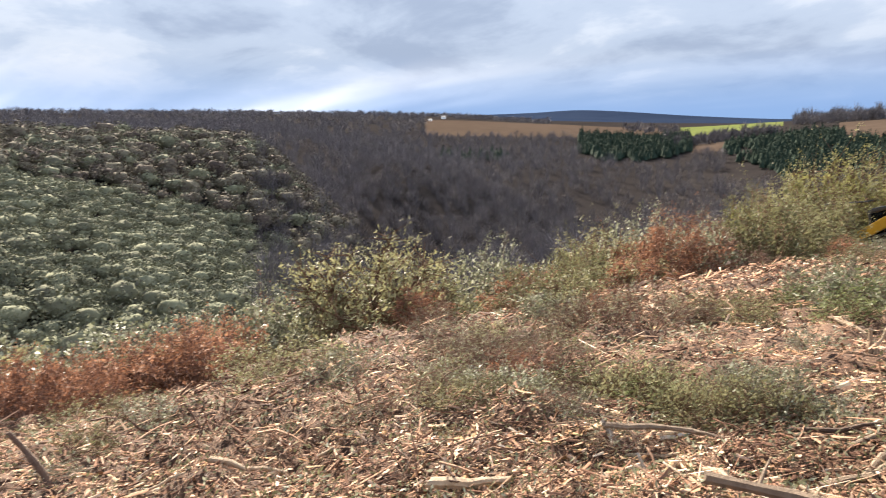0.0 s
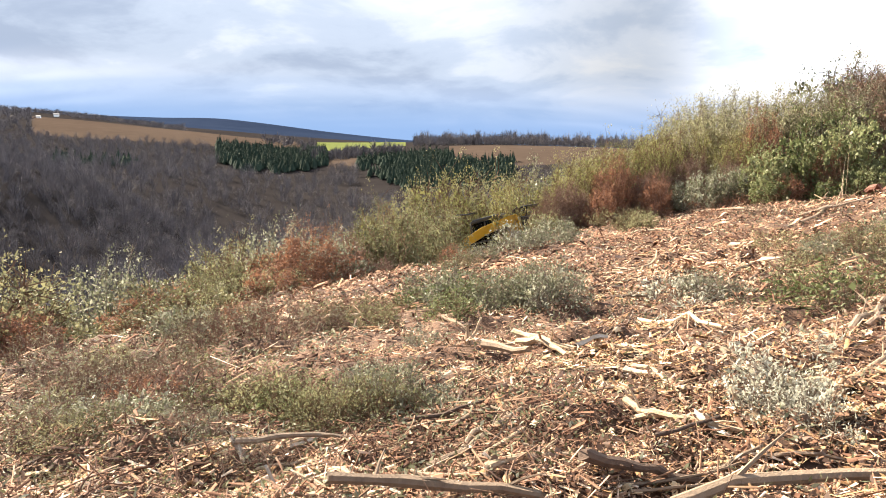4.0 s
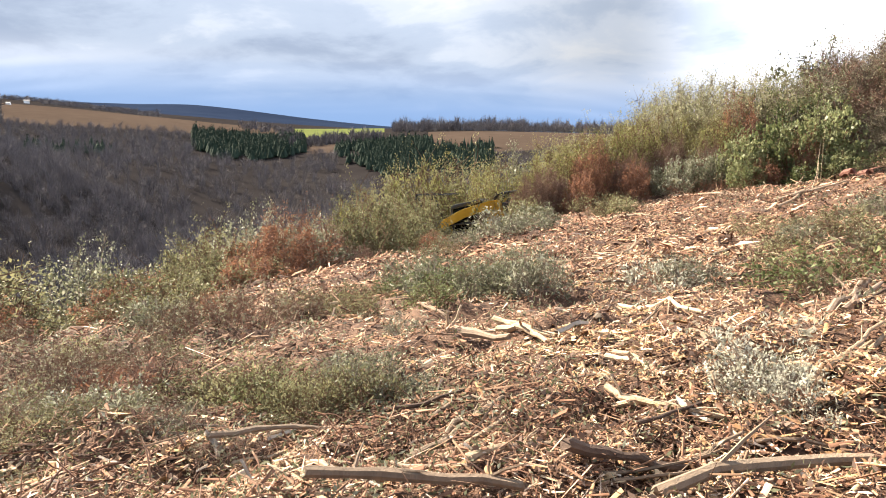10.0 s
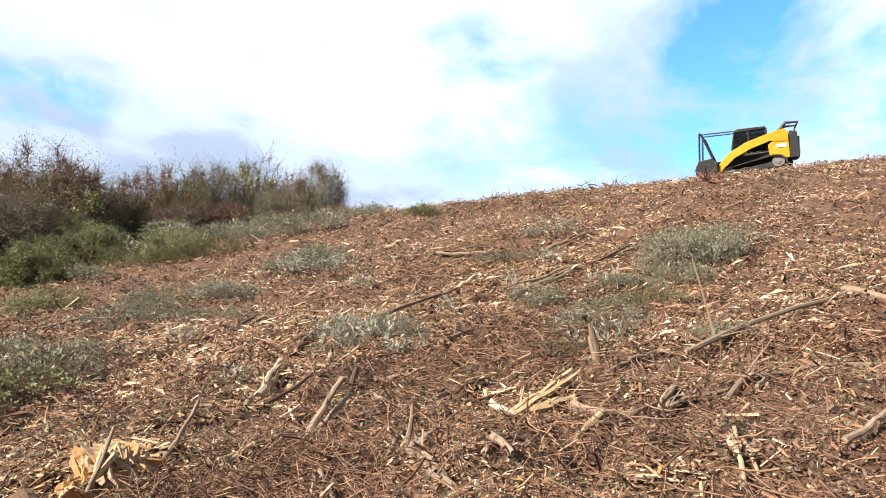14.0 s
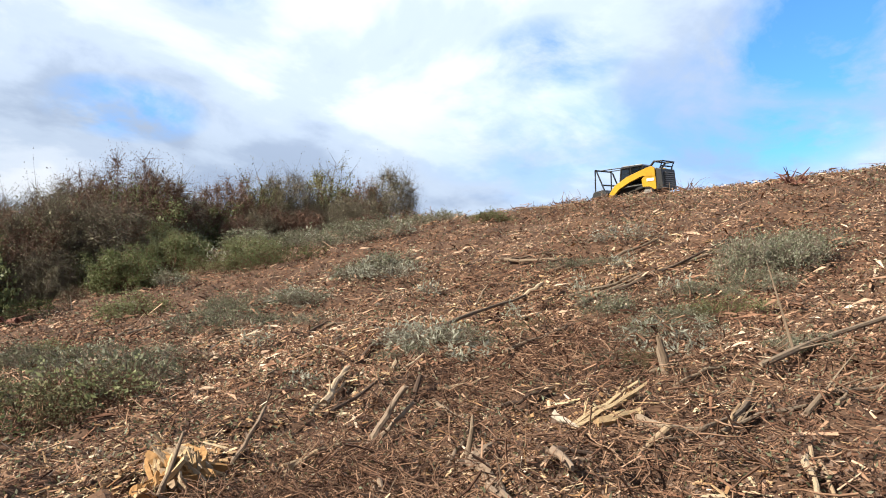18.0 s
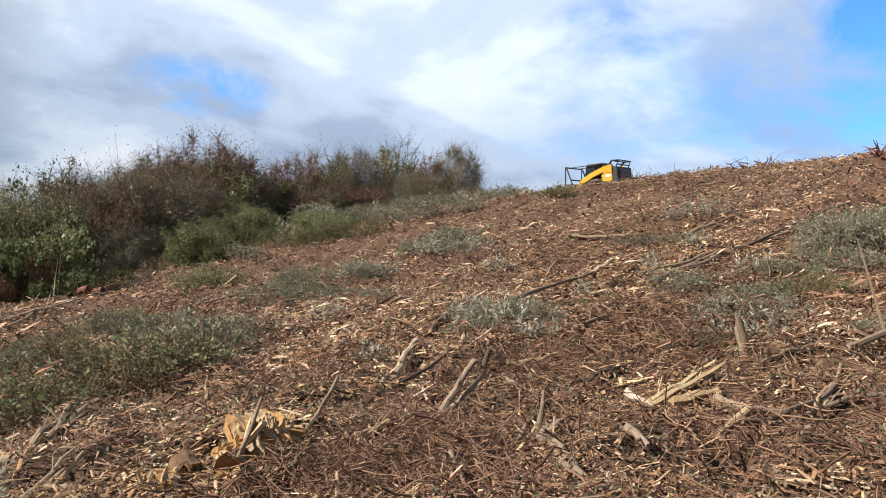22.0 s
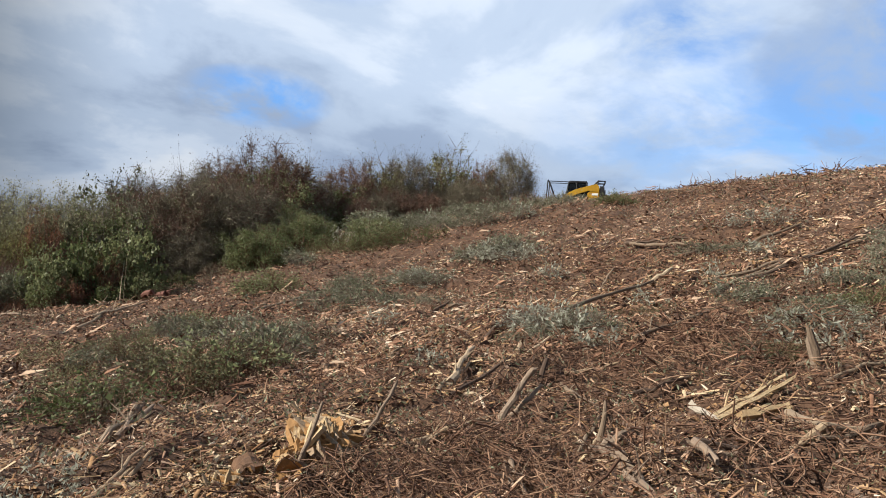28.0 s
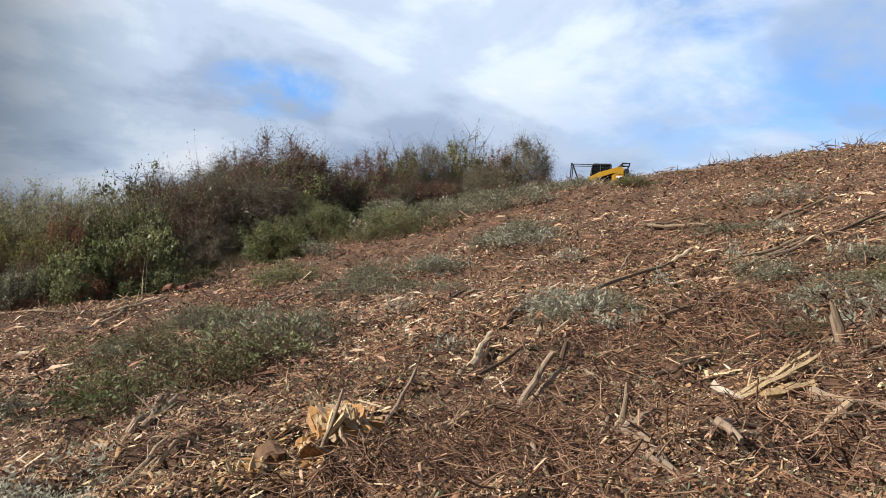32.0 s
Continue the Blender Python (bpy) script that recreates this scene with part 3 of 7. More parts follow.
    t = np.where(inner, rng.uniform(-0.3, 0.3, leaves), t)
    loose = np.where(inner, lobe * 0.16, np.where(t >= 1.0, lobe * 0.085, 0.012))[:, None]
    centres = tw[pick, 0] + (tw[pick, 1] - tw[pick, 0]) * t[:, None] + rng.normal(size=(leaves, 3)) * loose
    centres[:, 2] = np.maximum(centres[:, 2], 0.01)
    out = centres * np.array([1.0, 1.0, 0.5]) + np.array([0, 0, 0.3])
    centres *= full
    big = np.where(inner & (centres[:, 2] < 0.82), 2.0, 1.0)[:, None]
    v, f = leaf_arrays(rng, centres, out, leaf_len * big, leaf_w * big)
    return stem_mesh, mesh_from(name + "_leaves", v, f, leaf_mat)


def shrub(name, meshes, label, category, group=""):
    """A plant of one metre, to be copied at its places."""
    thing = tagged(empty(name), label, category, group)
    part("branch_frame", meshes[0], None, thing)
    if meshes[1]:
        part("foliage", meshes[1], None, thing)
    return thing


def placed(thing, x, y, size, turn, lean=(0, 0), sink=0.0, wide=1.0):
    m = Matrix.LocRotScale((x, y, ground_z(x, y) - sink), Euler((radians(lean[0]), radians(lean[1]), radians(turn))), (size * wide, size * wide, size))
    return copy_thing(thing, m)


KINDS = {}


def make_kinds():
    k = KINDS
    edge = "bushes round the clearing"
    for i in range(3):
        f = (0.75, 0.7, 1.0)[i]              # the third of a kind is finer, for tall bushes
        g = (1.15, 1.2, 0.66)[i]
        h = (1.0, 1.0, 2.3)[i]
        k["olive", i] = shrub("bush", shrub_meshes("olive", 10 + i, int(46 * f), int(4000 * f * h), 0.032 * g, 0.021 * g, M_STEM, M_LEAF_OLIVE, 0.66, 18, 0.15, 0.010, 0.19), "olive-green broom bush bordering the mulched clearing", "bush", edge)
        k["lime", i] = shrub("bush", shrub_meshes("lime", 80 + i, int(50 * f), int(4600 * f * h), 0.026 * g, 0.016 * g, M_STEM, M_LEAF_LIME, 0.66, 24, 0.15, 0.008, 0.18, upright=0.3), "bright yellow-green broom bush bordering the mulched clearing", "bush", edge)
        k["rust", i] = shrub("bush", shrub_meshes("rust", 20 + i, int(46 * f), int(4600 * f * h), 0.026 * g, 0.016 * g, M_STEM_RED, M_LEAF_RUST, 0.66, 34, 0.15, 0.008, 0.18), "red-brown leafless bush bordering the mulched clearing", "bush", edge)
        k["green", i] = shrub("bush", shrub_meshes("green", 30 + i, int(42 * f), int(3600 * f * h), 0.034 * g, 0.028 * g, M_STEM, M_LEAF_GREEN, 0.66, 18, 0.15, 0.010, 0.18), "leafy green bush bordering the mulched clearing", "bush", edge)
        k["silver", i] = shrub("bush", shrub_meshes("silver", 40 + i, int(42 * f), int(3300 * f * h), 0.034 * g, 0.024 * g, M_STEM_GREY, M_LEAF_SILVER, 0.70, 20, 0.15, 0.010, 0.19), "grey-green bush with pale silvery leaves", "bush", edge)
        k["bare", i] = shrub("bush", shrub_meshes("bare", 50 + i, int(44 * f), int(4600 * f * h), 0.022 * g, 0.015 * g, M_STEM_GREY, M_LEAF_DUSK, 0.62, 66, 0.07, 0.007, 0.23, puff=0.75), "tall dark twiggy bush with few leaves", "bush", edge)
        k["dark", i] = shrub("bush", shrub_meshes("dark", 60 + i, int(44 * f), int(4600 * f * h), 0.022 * g, 0.015 * g, M_STEM_RED, M_LEAF_BROWN, 0.62, 66, 0.08, 0.007, 0.23, puff=0.75), "dark brown leafless thicket bush", "bush", edge)
        k["sapling", i] = shrub("bush", shrub_meshes("sapling", 70 + i, int(64 * f), int(6200 * f * h), 0.022 * g, 0.015 * g, M_STEM_GREY, M_LEAF_SAPLING, 0.60, 34, 0.28, 0.005, 0.15, 0.22, 0.7, 0.25), "stand of slender upright saplings with pale olive twigs", "bush", edge)


make_kinds()


def make_low_kinds():
    """Cut and flattened shrubs: spreading stems and many small leaves. The flat ones are four times as wide as high."""
    for i in range(3):
        for kind, stem, leaf, count, ln, wd in (("olive", M_STEM, M_LEAF_OLIVE, 1500, 0.065, 0.030), ("green", M_STEM, M_LEAF_GREEN, 1400, 0.070, 0.040), ("silver", M_STEM_GREY, M_LEAF_SILVER, 1150, 0.075, 0.036),
                                                ("bare", M_STEM_RED, M_LEAF_DUSK, 1100, 0.045, 0.022), ("rust", M_STEM_RED, M_LEAF_RUST, 1200, 0.055, 0.026),
                                                ("pale", M_STEM_GREY, M_LEAF_PALE, 620, 0.10, 0.042)):
            KINDS["low_" + kind, i] = shrub("shrub", shrub_meshes("low_" + kind, 110 + 7 * i, 26 + 4 * i, count, ln, wd, stem, leaf, 0.95, 26, 0.40, 0.011, 0.36, puff=0.5, dense=0.05), LOW_LABELS[kind], "shrub", "shrubs on the slope")
            if kind in ("silver", "pale"):
                count, ln, wd = int(count * 0.62), ln * 1.5, wd * 1.4
            KINDS["flat_" + kind, i] = shrub("shrub", shrub_meshes("flat_" + kind, 210 + 7 * i, 40 + 6 * i, int(count * 1.15), ln * 1.1, wd * 1.15, stem, leaf, 2.0, 26, 1.1, 0.013, 0.46, puff=0.4, dense=0.0), LOW_LABELS[kind], "shrub", "shrubs on the slope")


def make_sprays():
    """Torn shoots with a few long pale leaves."""
    for i in range(3):
        KINDS["spray", i] = shrub("leafy_shoot", shrub_meshes("spray", 310 + i, 9 + 3 * i, 95, 0.27, 0.085, M_STEM_GREY, M_LEAF_PALE, 0.8, 6, 0.2, 0.014, 0.34, puff=0.4, dense=0.0), "torn shoot with long pale leaves in the wood chips", "shoot", "shoots on the slope")


LOW_LABELS = {"pale": "torn twigs with withered whitish leaves on the wood chips", "green": "low green shrub half cut on the mulched slope", "silver": "low shrub with silvery leaves in the wood chips", "olive": "low yellow-green shrub in the wood chips",
              "bare": "low twiggy shrub, nearly leafless, in the wood chips", "rust": "low red-brown shrub in the wood chips"}
make_low_kinds()
make_sprays()

# how high the bushes stand against the azimuth, as an angle from the eye
BUSH_TOPS = [(-75, -14), (-62, -13), (-48, -11.5), (-40, -9.5), (-33, -9.8), (-27, -7.5), (-20, -5.2), (-15, -2.7), (-7, -2.7), (-2, -0.4), (5, 0.0), (10, 1.8), (13, 3.0), (16, 5.9), (22, 6.4),
             (25.4, 7.0), (27.3, 7.8), (29.3, 8.4), (31.3, 9.4), (34.2, 10.4), (37.3, 11.8), (40.5, 11.2), (42.4, 10.4), (47, 11.4), (51, 12.0), (53, 11.4), (59, 12.4), (61.5, 10.5), (63, 8.8)]
EDGE = [(-8.6, 0), (-6.3, 3.4), (-5.4, 5.2), (-5.2, 6.8), (-2.4, 12), (-0.5, 16.5), (3.5, 21.5), (8, 24), (12, 27.5), (15, 28.5), (17, 24), (20, 25), (26.5, 28.5), (30, 24.5), (33, 20.5)]
MIXES = [(-180, "rust rust olive silver"), (-50, "olive silver olive rust"), (-30, "olive olive rust silver rust"), (-12, "olive green rust silver olive"), (0, "olive lime green"), (9, "lime dark lime rust olive"), (14, "lime dark olive rust"),
         (19, "bare silver dark green rust bare"), (26, "bare silver green dark dark"), (33, "bare dark bare green"), (47, "dark bare bare"), (56, "bare bare olive")]
NOT_HERE = [(-5.7, 7.2, 1.3), (0.7, 27.0, 2.3), (2.5, 27.2, 2.0), (-1.3, 26.8, 2.1)]


def build_edge_bushes():
    rng = random.Random(5)
    count = 0
    for (x0, y0), (x1, y1) in zip(EDGE, EDGE[1:]):
        length = math.hypot(x1 - x0, y1 - y0)
        nx, ny = -(y1 - y0) / length, (x1 - x0) / length
        for depth, gap in ((0.7, 1.2), (1.5, 1.3), (2.6, 1.6), (4.2, 2.2), (7.0, 3.2), (11, 4.5), (16, 6.0)):
            n = max(1, round(length / gap))
            for i in range(n):
                t = (i + rng.uniform(0.1, 0.9)) / n
                d = depth + rng.uniform(-0.5, 0.5) * gap * 0.7
                x, y = x0 + (x1 - x0) * t + nx * d, y0 + (y1 - y0) * t + ny * d
                if any(math.hypot(x - a, y - b) < c for a, b, c in NOT_HERE):
                    continue
                r, az = math.hypot(x, y), math.degrees(math.atan2(x, y))
                if 3 < az < 26 and depth < 2.0:
                    continue                  # single bushes stand here
                if (depth > 8 or depth == 1.5) and az > 14 or depth > 12 and az > -25:
                    continue
                top = along(BUSH_TOPS, az) - (2.2 if -32 < az < 30 else 1.0 if az > 30 else 0.0)
                if -5 < az < 9 and r < 26.0:
                    top = min(top, -6.0)      # low growth before the machine
                room = r * math.tan(radians(top)) - land(x, y)
                if room < 0.35:
                    continue
                h = min(room * 0.95, 5.6) * rng.uniform(0.62, 1.02)
                if depth < 1.2 and az > -30:
                    h *= rng.uniform(0.5, 0.85)
                h = max(h, 0.35)
                kinds = [m for a, m in MIXES if a <= az][-1].split()
                kind = rng.choice(kinds)
                if 4 < az < 22 and depth < 1.8 and rng.random() < 0.5:
                    kind = rng.choice(("rust", "rust", "olive", "silver"))
                    h = max(0.5, min(h, 1.6) * 0.7)
                if az < -49:
                    kind = "rust" if depth < 2.2 else rng.choice(["silver", "silver", "olive"])
                if depth < 1.5 and az > 28:
                    kind = rng.choice(["green", "silver", "silver", "bare", "dark"])
                    h = min(h, rng.choice((0.5, 0.8, 1.1, 1.8)))
                placed(KINDS[kind, 2 if h > 2.0 else rng.randrange(2)], x, y, h, rng.uniform(0, 360), (rng.uniform(-6, 6), rng.uniform(-6, 6)), 0.03, rng.uniform(0.9, 1.35) if h < 2 else rng.uniform(0.85, 1.15))
                count += 1
    return count


build_edge_bushes()


# skyline bushes on the crest, each by azimuth, distance, top angle
def crest_bush(az, r, top, kind, wide=0.95):
    x, y = r * math.sin(radians(az)), r * math.cos(radians(az))
    h = (r * math.tan(radians(top)) - land(x, y)) * 0.97
    placed(KINDS[kind, 2 if h > 2.0 else int(az) % 2], x, y, h, az * 37, (0, 0), 0.05, wide)


def small_tree(az, r, top):
    """A little tree with a forked trunk and a loose crown."""
    x, y = r * math.sin(radians(az)), r * math.cos(radians(az))
    h = (r * math.tan(radians(top)) - land(x, y)) * 0.97
    crown = shrub_meshes("tree", 91, 30, 5200, 0.036, 0.013, M_STEM, M_LEAF_OLIVE, 0.72, 26, 0.02, 0.016, 0.26, 0.36)
    tree = tagged(empty("small_tree", Matrix.LocRotScale((x, y, land(x, y) - 0.05), Euler((0, 0, 0.6)), (h, h, h))), "small olive-green tree with a dark forked trunk below the clearing", "tree", "trees below the clearing")
    bm = bmesh.new()
    tube(bm, [(0.01, 0, -0.06), (0.0, 0.01, 0.14), (0.03, 0.02, 0.30), (0.02, 0.05, 0.52)], [0.045, 0.036, 0.03, 0.018], 8)
    part("trunk", bm, M_DARK_BARK, tree)
    for pts in ([(0.0, 0.01, 0.16), (-0.12, -0.16, 0.22), (-0.28, -0.30, 0.21), (-0.38, -0.38, 0.25)], [(0.02, 0.02, 0.26), (0.16, 0.12, 0.42), (0.24, 0.2, 0.62)]):
        bm = bmesh.new()
        tube(bm, pts, [0.028, 0.022, 0.016, 0.008][:len(pts)], 6)
        part("limb", bm, M_DARK_BARK, tree)
    part("crown_frame", crown[0], None, tree)
    part("crown", crown[1], None, tree)


small_tree(-37.8, 10.4, -6.2)
# tall bushes below the foot of the clearing
for _row in ((-34.6, 11.0, -9.8, "rust", 0.8), (-32.5, 12.0, -9.0, "olive", 0.9), (-41.5, 11.5, -11.2, "bare", 1.1), (-43.8, 11.0, -11.6, "silver", 1.1), (-46.0, 10.5, -11.2, "silver", 0.9), (-48.5, 10.8, -12.2, "silver", 1.1), (-51.0, 10.6, -12.6, "olive", 1.1), (-54.0, 10.8, -11.6, "silver", 1.2), (-57.0, 11.0, -11.8, "silver", 1.2), (-60.5, 11.2, -11.6, "silver", 1.2), (-64.0, 11.4, -11.6, "silver", 1.2), (-67.0, 11.2, -11.6, "olive", 1.2), (-50.0, 8.9, -14.6, "rust", 0.9), (-52.0, 8.8, -14.0, "rust", 0.9), (-54.2, 8.8, -13.4, "rust", 1.0), (-56.4, 8.9, -14.4, "rust", 1.0), (-58.6, 9.0, -14.0, "rust", 1.0), (-61.0, 9.0, -13.6, "rust", 1.0), (-63.5, 9.2, -13.2, "rust", 1.0), (-66.0, 9.2, -13.2, "rust", 1.0), (-69.0, 9.2, -13.0, "rust", 1.0)):
    crest_bush(*_row)
# single bushes that make up the outline of the thicket: kind, x, y, height, width
THICKET = (
    ("rust", -5.1, 7.7, 0.67, 0.96), ("silver", -7.0, 9.8, 1.80, 0.78), ("olive", -5.8, 9.3, 0.96, 0.78), ("silver", -6.1, 12.1, 2.21, 0.78), ("olive", -4.7, 9.9, 0.46, 1.80),
    ("olive", -4.4, 12.2, 1.61, 0.78), ("rust", -3.0, 13.2, 1.68, 1.00), ("olive", -4.4, 13.8, 2.06, 0.78), ("silver", -4.0, 15.5, 2.62, 0.78), ("dark", -2.4, 14.3, 1.42, 0.78),
    ("olive", -1.9, 16.9, 2.29, 0.78), ("dark", -1.5, 13.7, 0.66, 0.94), ("olive", -1.1, 18.5, 1.97, 0.78), ("olive", -1.1, 31.0, 5.46, 0.78), ("olive", 1.1, 31.5, 4.91, 0.78),
    ("silver", 3.4, 30.8, 4.42, 0.78), ("olive", -0.7, 22.0, 2.74, 0.78), ("olive", 2.9, 22.8, 1.29, 0.78), ("dark", 3.9, 25.2, 2.16, 0.78), ("olive", 5.5, 28.5, 3.46, 0.78),
    ("rust", 5.9, 26.3, 2.61, 0.78), ("sapling", 9.3, 32.7, 4.15, 0.78), ("sapling", 11.0, 33.2, 4.99, 0.78), ("sapling", 13.1, 33.5, 5.37, 0.78), ("sapling", 15.2, 33.7, 5.14, 0.78),
    ("sapling", 15.5, 31.4, 4.35, 0.78), ("rust", 8.4, 28.8, 2.45, 0.78), ("bare", 10.2, 28.7, 2.59, 0.78), ("rust", 12.3, 29.5, 3.73, 0.78), ("olive", 7.8, 29.0, 2.12, 0.78),
    ("olive", 10.8, 29.1, 3.14, 0.78), ("green", 13.5, 27.9, 3.65, 0.78), ("silver", 15.5, 28.0, 3.81, 0.78), ("rust", -0.1, 17.0, 0.66, 1.30), ("olive", 0.9, 16.5, 0.26, 1.80),
    ("silver", 1.6, 16.7, 0.56, 1.26), ("silver", 2.5, 17.0, 0.67, 1.19), ("dark", 17.7, 31.4, 4.83, 0.78), ("olive", 5.0, 18.9, 0.78, 1.04), ("silver", 8.4, 25.6, 1.22, 0.88),
    ("sapling", 10.2, 29.2, 4.56, 0.78), ("sapling", 11.9, 28.5, 4.31, 0.78), ("sapling", 13.4, 27.9, 4.31, 0.78), ("rust", 10.8, 29.0, 2.84, 0.78), ("dark", 12.3, 28.4, 2.99, 0.78),
    ("silver", 17.0, 31.6, 5.17, 0.78), ("bare", 18.9, 31.8, 4.82, 0.78), ("bare", 21.0, 31.6, 4.98, 0.78), ("dark", 22.7, 31.7, 5.16, 0.78), ("dark", 23.8, 29.6, 5.55, 0.78),
    ("bare", 25.9, 30.5, 5.06, 0.78), ("dark", 28.6, 30.8, 3.69, 0.78), ("dark", 30.8, 30.1, 4.43, 0.78), ("olive", 32.8, 29.5, 4.30, 0.78), ("bare", 33.6, 28.5, 4.63, 0.78),
    ("olive", 36.2, 26.8, 4.42, 0.78), ("rust", 37.6, 24.9, 3.64, 0.78), ("bare", 37.7, 22.9, 4.09, 0.78), ("green", 13.3, 27.9, 2.77, 0.78), ("green", 15.2, 27.5, 3.40, 0.78),
    ("bare", 16.3, 25.1, 2.23, 0.88), ("green", 17.2, 21.4, 1.84, 0.96), ("green", 18.0, 27.6, 3.39, 0.78), ("silver", 19.7, 27.6, 3.03, 0.78), ("bare", 16.3, 28.6, 3.91, 0.78),
    ("silver", 23.6, 21.7, 1.09, 1.65), ("silver", 23.3, 19.0, 0.62, 1.80), ("silver", 21.2, 22.6, 1.11, 1.39), ("silver", 9.4, 24.1, 1.46, 0.81), ("silver", 29.9, 20.1, 0.66, 1.80),
    ("rust", 11.3, 26.7, 3.53, 0.60), ("lime", 9.8, 27.8, 3.38, 0.60), ("lime", 10.4, 26.0, 2.73, 0.60), ("lime", 8.1, 27.8, 3.58, 0.60), ("lime", 6.9, 27.1, 3.07, 0.60),
    ("lime", 5.5, 26.4, 3.19, 0.60), ("lime", 4.2, 26.1, 3.27, 0.60), ("rust", 5.5, 24.9, 2.38, 0.60), ("dark", 6.9, 25.1, 1.96, 0.67), ("dark", 8.7, 26.1, 2.19, 0.60),
    ("dark", 9.8, 25.1, 1.89, 0.60), ("dark", 4.0, 24.2, 2.04, 0.60), ("dark", 3.2, 23.8, 2.04, 0.60), ("rust", 4.8, 23.5, 1.57, 0.60), ("rust", 6.8, 24.1, 1.44, 0.64),
    ("silver", 8.4, 24.1, 1.56, 0.60), ("silver", 9.4, 23.7, 1.44, 0.61), ("rust", 10.4, 22.2, 1.03, 0.88), ("rust", 11.9, 22.6, 1.97, 0.60), ("lime", 2.2, 27.4, 3.76, 0.60),
    ("lime", -0.5, 29.5, 5.46, 0.60), ("lime", -2.5, 22.4, 3.59, 0.60), ("rust", -3.4, 19.2, 2.57, 0.60),
)
for _i, (_kind, _x, _y, _h, _w) in enumerate(THICKET):
    placed(KINDS[_kind, 2 if _h > 1.6 else _i % 2], _x, _y, _h, _i * 67, (0, 0), 0.05, _w)


# large-leaved green bushes at the near corner of the thicket
for _i, (_x, _y, _h, _w) in enumerate(((10.3, 23.2, 2.1, 0.7), (11.1, 23.4, 2.6, 0.65), (11.9, 22.8, 2.5, 0.65), (12.9, 22.9, 2.9, 0.65), (9.9, 22.2, 1.0, 0.9), (11.3, 21.6, 0.9, 0.9), (12.4, 21.5, 1.1, 0.9))):
    placed(KINDS["green", _i % 2], _x, _y, _h, _i * 83, (0, 0), 0.05, _w)

_low_rng = random.Random(9)


def low(kind, x, y, h, wide):
    """A low shrub standing on the slope."""
    lean, turn, i = (_low_rng.uniform(-12, 12), _low_rng.uniform(-12, 12)), _low_rng.uniform(0, 360), _low_rng.randrange(3)
    if h > 1.0:
        placed(KINDS["silver" if kind == "pale" else kind, 2], x, y, h * 0.95, turn, lean, 0.04, wide * 1.2)
    elif wide > 1.2:
        placed(KINDS["flat_" + kind, i], x, y, h * 0.9, turn, (lean[0] * 0.4, lean[1] * 0.4), 0.04, min(1.3, wide * 0.55))
    else:
        placed(KINDS["low_" + kind, i], x, y, h * 0.92, turn, lean, 0.04, wide * 1.1)


low("silver", 1.40, 15.53, 0.97, 0.90)
low("silver", 2.12, 15.65, 0.77, 0.90)
low("olive", 4.75, 19.22, 0.63, 0.90)
low("silver", 0.44, 14.79, 0.56, 0.90)
low("bare", -4.40, 6.91, 0.42, 0.90)
low("olive", -3.30, 6.19, 0.40, 0.90)
low("bare", -3.02, 5.11, 0.34, 1.00)
low("rust", -2.46, 5.17, 0.34, 1.00)
low("olive", -2.56, 6.23, 0.36, 1.00)
low("bare", -2.75, 4.22, 0.30, 1.00)
low("olive", -2.20, 4.19, 0.28, 1.00)
low("bare", -1.69, 4.14, 0.30, 1.00)
low("silver", -3.45, 8.13, 0.55, 0.90)
low("rust", -2.72, 8.50, 0.50, 1.00)
low("bare", -1.24, 3.75, 0.24, 1.00)
low("silver", -2.16, 4.51, 0.30, 0.90)
low("bare", -1.60, 8.00, 0.45, 1.00)
low("olive", -0.95, 7.71, 0.40, 1.00)
# shoots with pale leaves: x, y, height
for _i, (_x, _y, _h) in enumerate(((13.82, 10.95, 0.49), (16.35, 9.86, 0.53), (9.49, 5.02, 0.35), (9.09, 4.10, 0.36), (9.27, 1.56, 0.37), (10.04, 1.40, 0.33), (22.61, 17.17, 0.70), (12.72, 1.53, 0.38), (15.24, 3.07, 0.36), (21.97, 14.49, 0.65), (21.89, 12.47, 0.58), (20.24, 19.98, 0.70), (9.50, 4.90, 0.39), (8.68, 3.61, 0.39), (9.15, 0.92, 0.38), (9.59, 1.45, 0.32), (15.84, 10.11, 0.56), (7.14, 5.14, 0.26), (9.70, 8.36, 0.36), (13.69, 3.61, 0.40), (14.28, 7.23, 0.40), (11.79, 4.07, 0.35), (2.07, 4.74, 0.26), (2.18, 4.58, 0.21), (2.51, 4.77, 0.22), (2.09, 6.80, 0.23), (2.52, 7.25, 0.23))):
    placed(KINDS["spray", _i % 3], _x, _y, _h, _i * 71, (_i * 37 % 40 - 20, _i * 23 % 40 - 20), 0.02, 1.0)
low("olive", -1.38, 4.92, 0.49, 0.70)
low("olive", -1.09, 4.72, 0.38, 0.70)
low("olive", -0.89, 4.66, 0.40, 0.70)
low("olive", -0.63, 4.66, 0.43, 0.70)
low("olive", -0.43, 4.75, 0.39, 0.70)
low("silver", -0.47, 4.96, 0.43, 0.91)
low("silver", -0.17, 4.83, 0.32, 0.91)
low("silver", -0.31, 9.29, 0.72, 0.70)
low("silver", 0.04, 9.40, 0.70, 0.70)
low("silver", 0.42, 8.22, 0.69, 0.70)
low("silver", 0.77, 8.29, 0.68, 0.70)
low("silver", 1.05, 7.93, 0.69, 0.70)
low("green", -0.37, 8.91, 0.55, 0.94)
low("green", 0.14, 8.57, 0.57, 0.94)
low("bare", -2.87, 7.44, 0.63, 0.80)
low("bare", -2.51, 7.58, 0.68, 0.80)
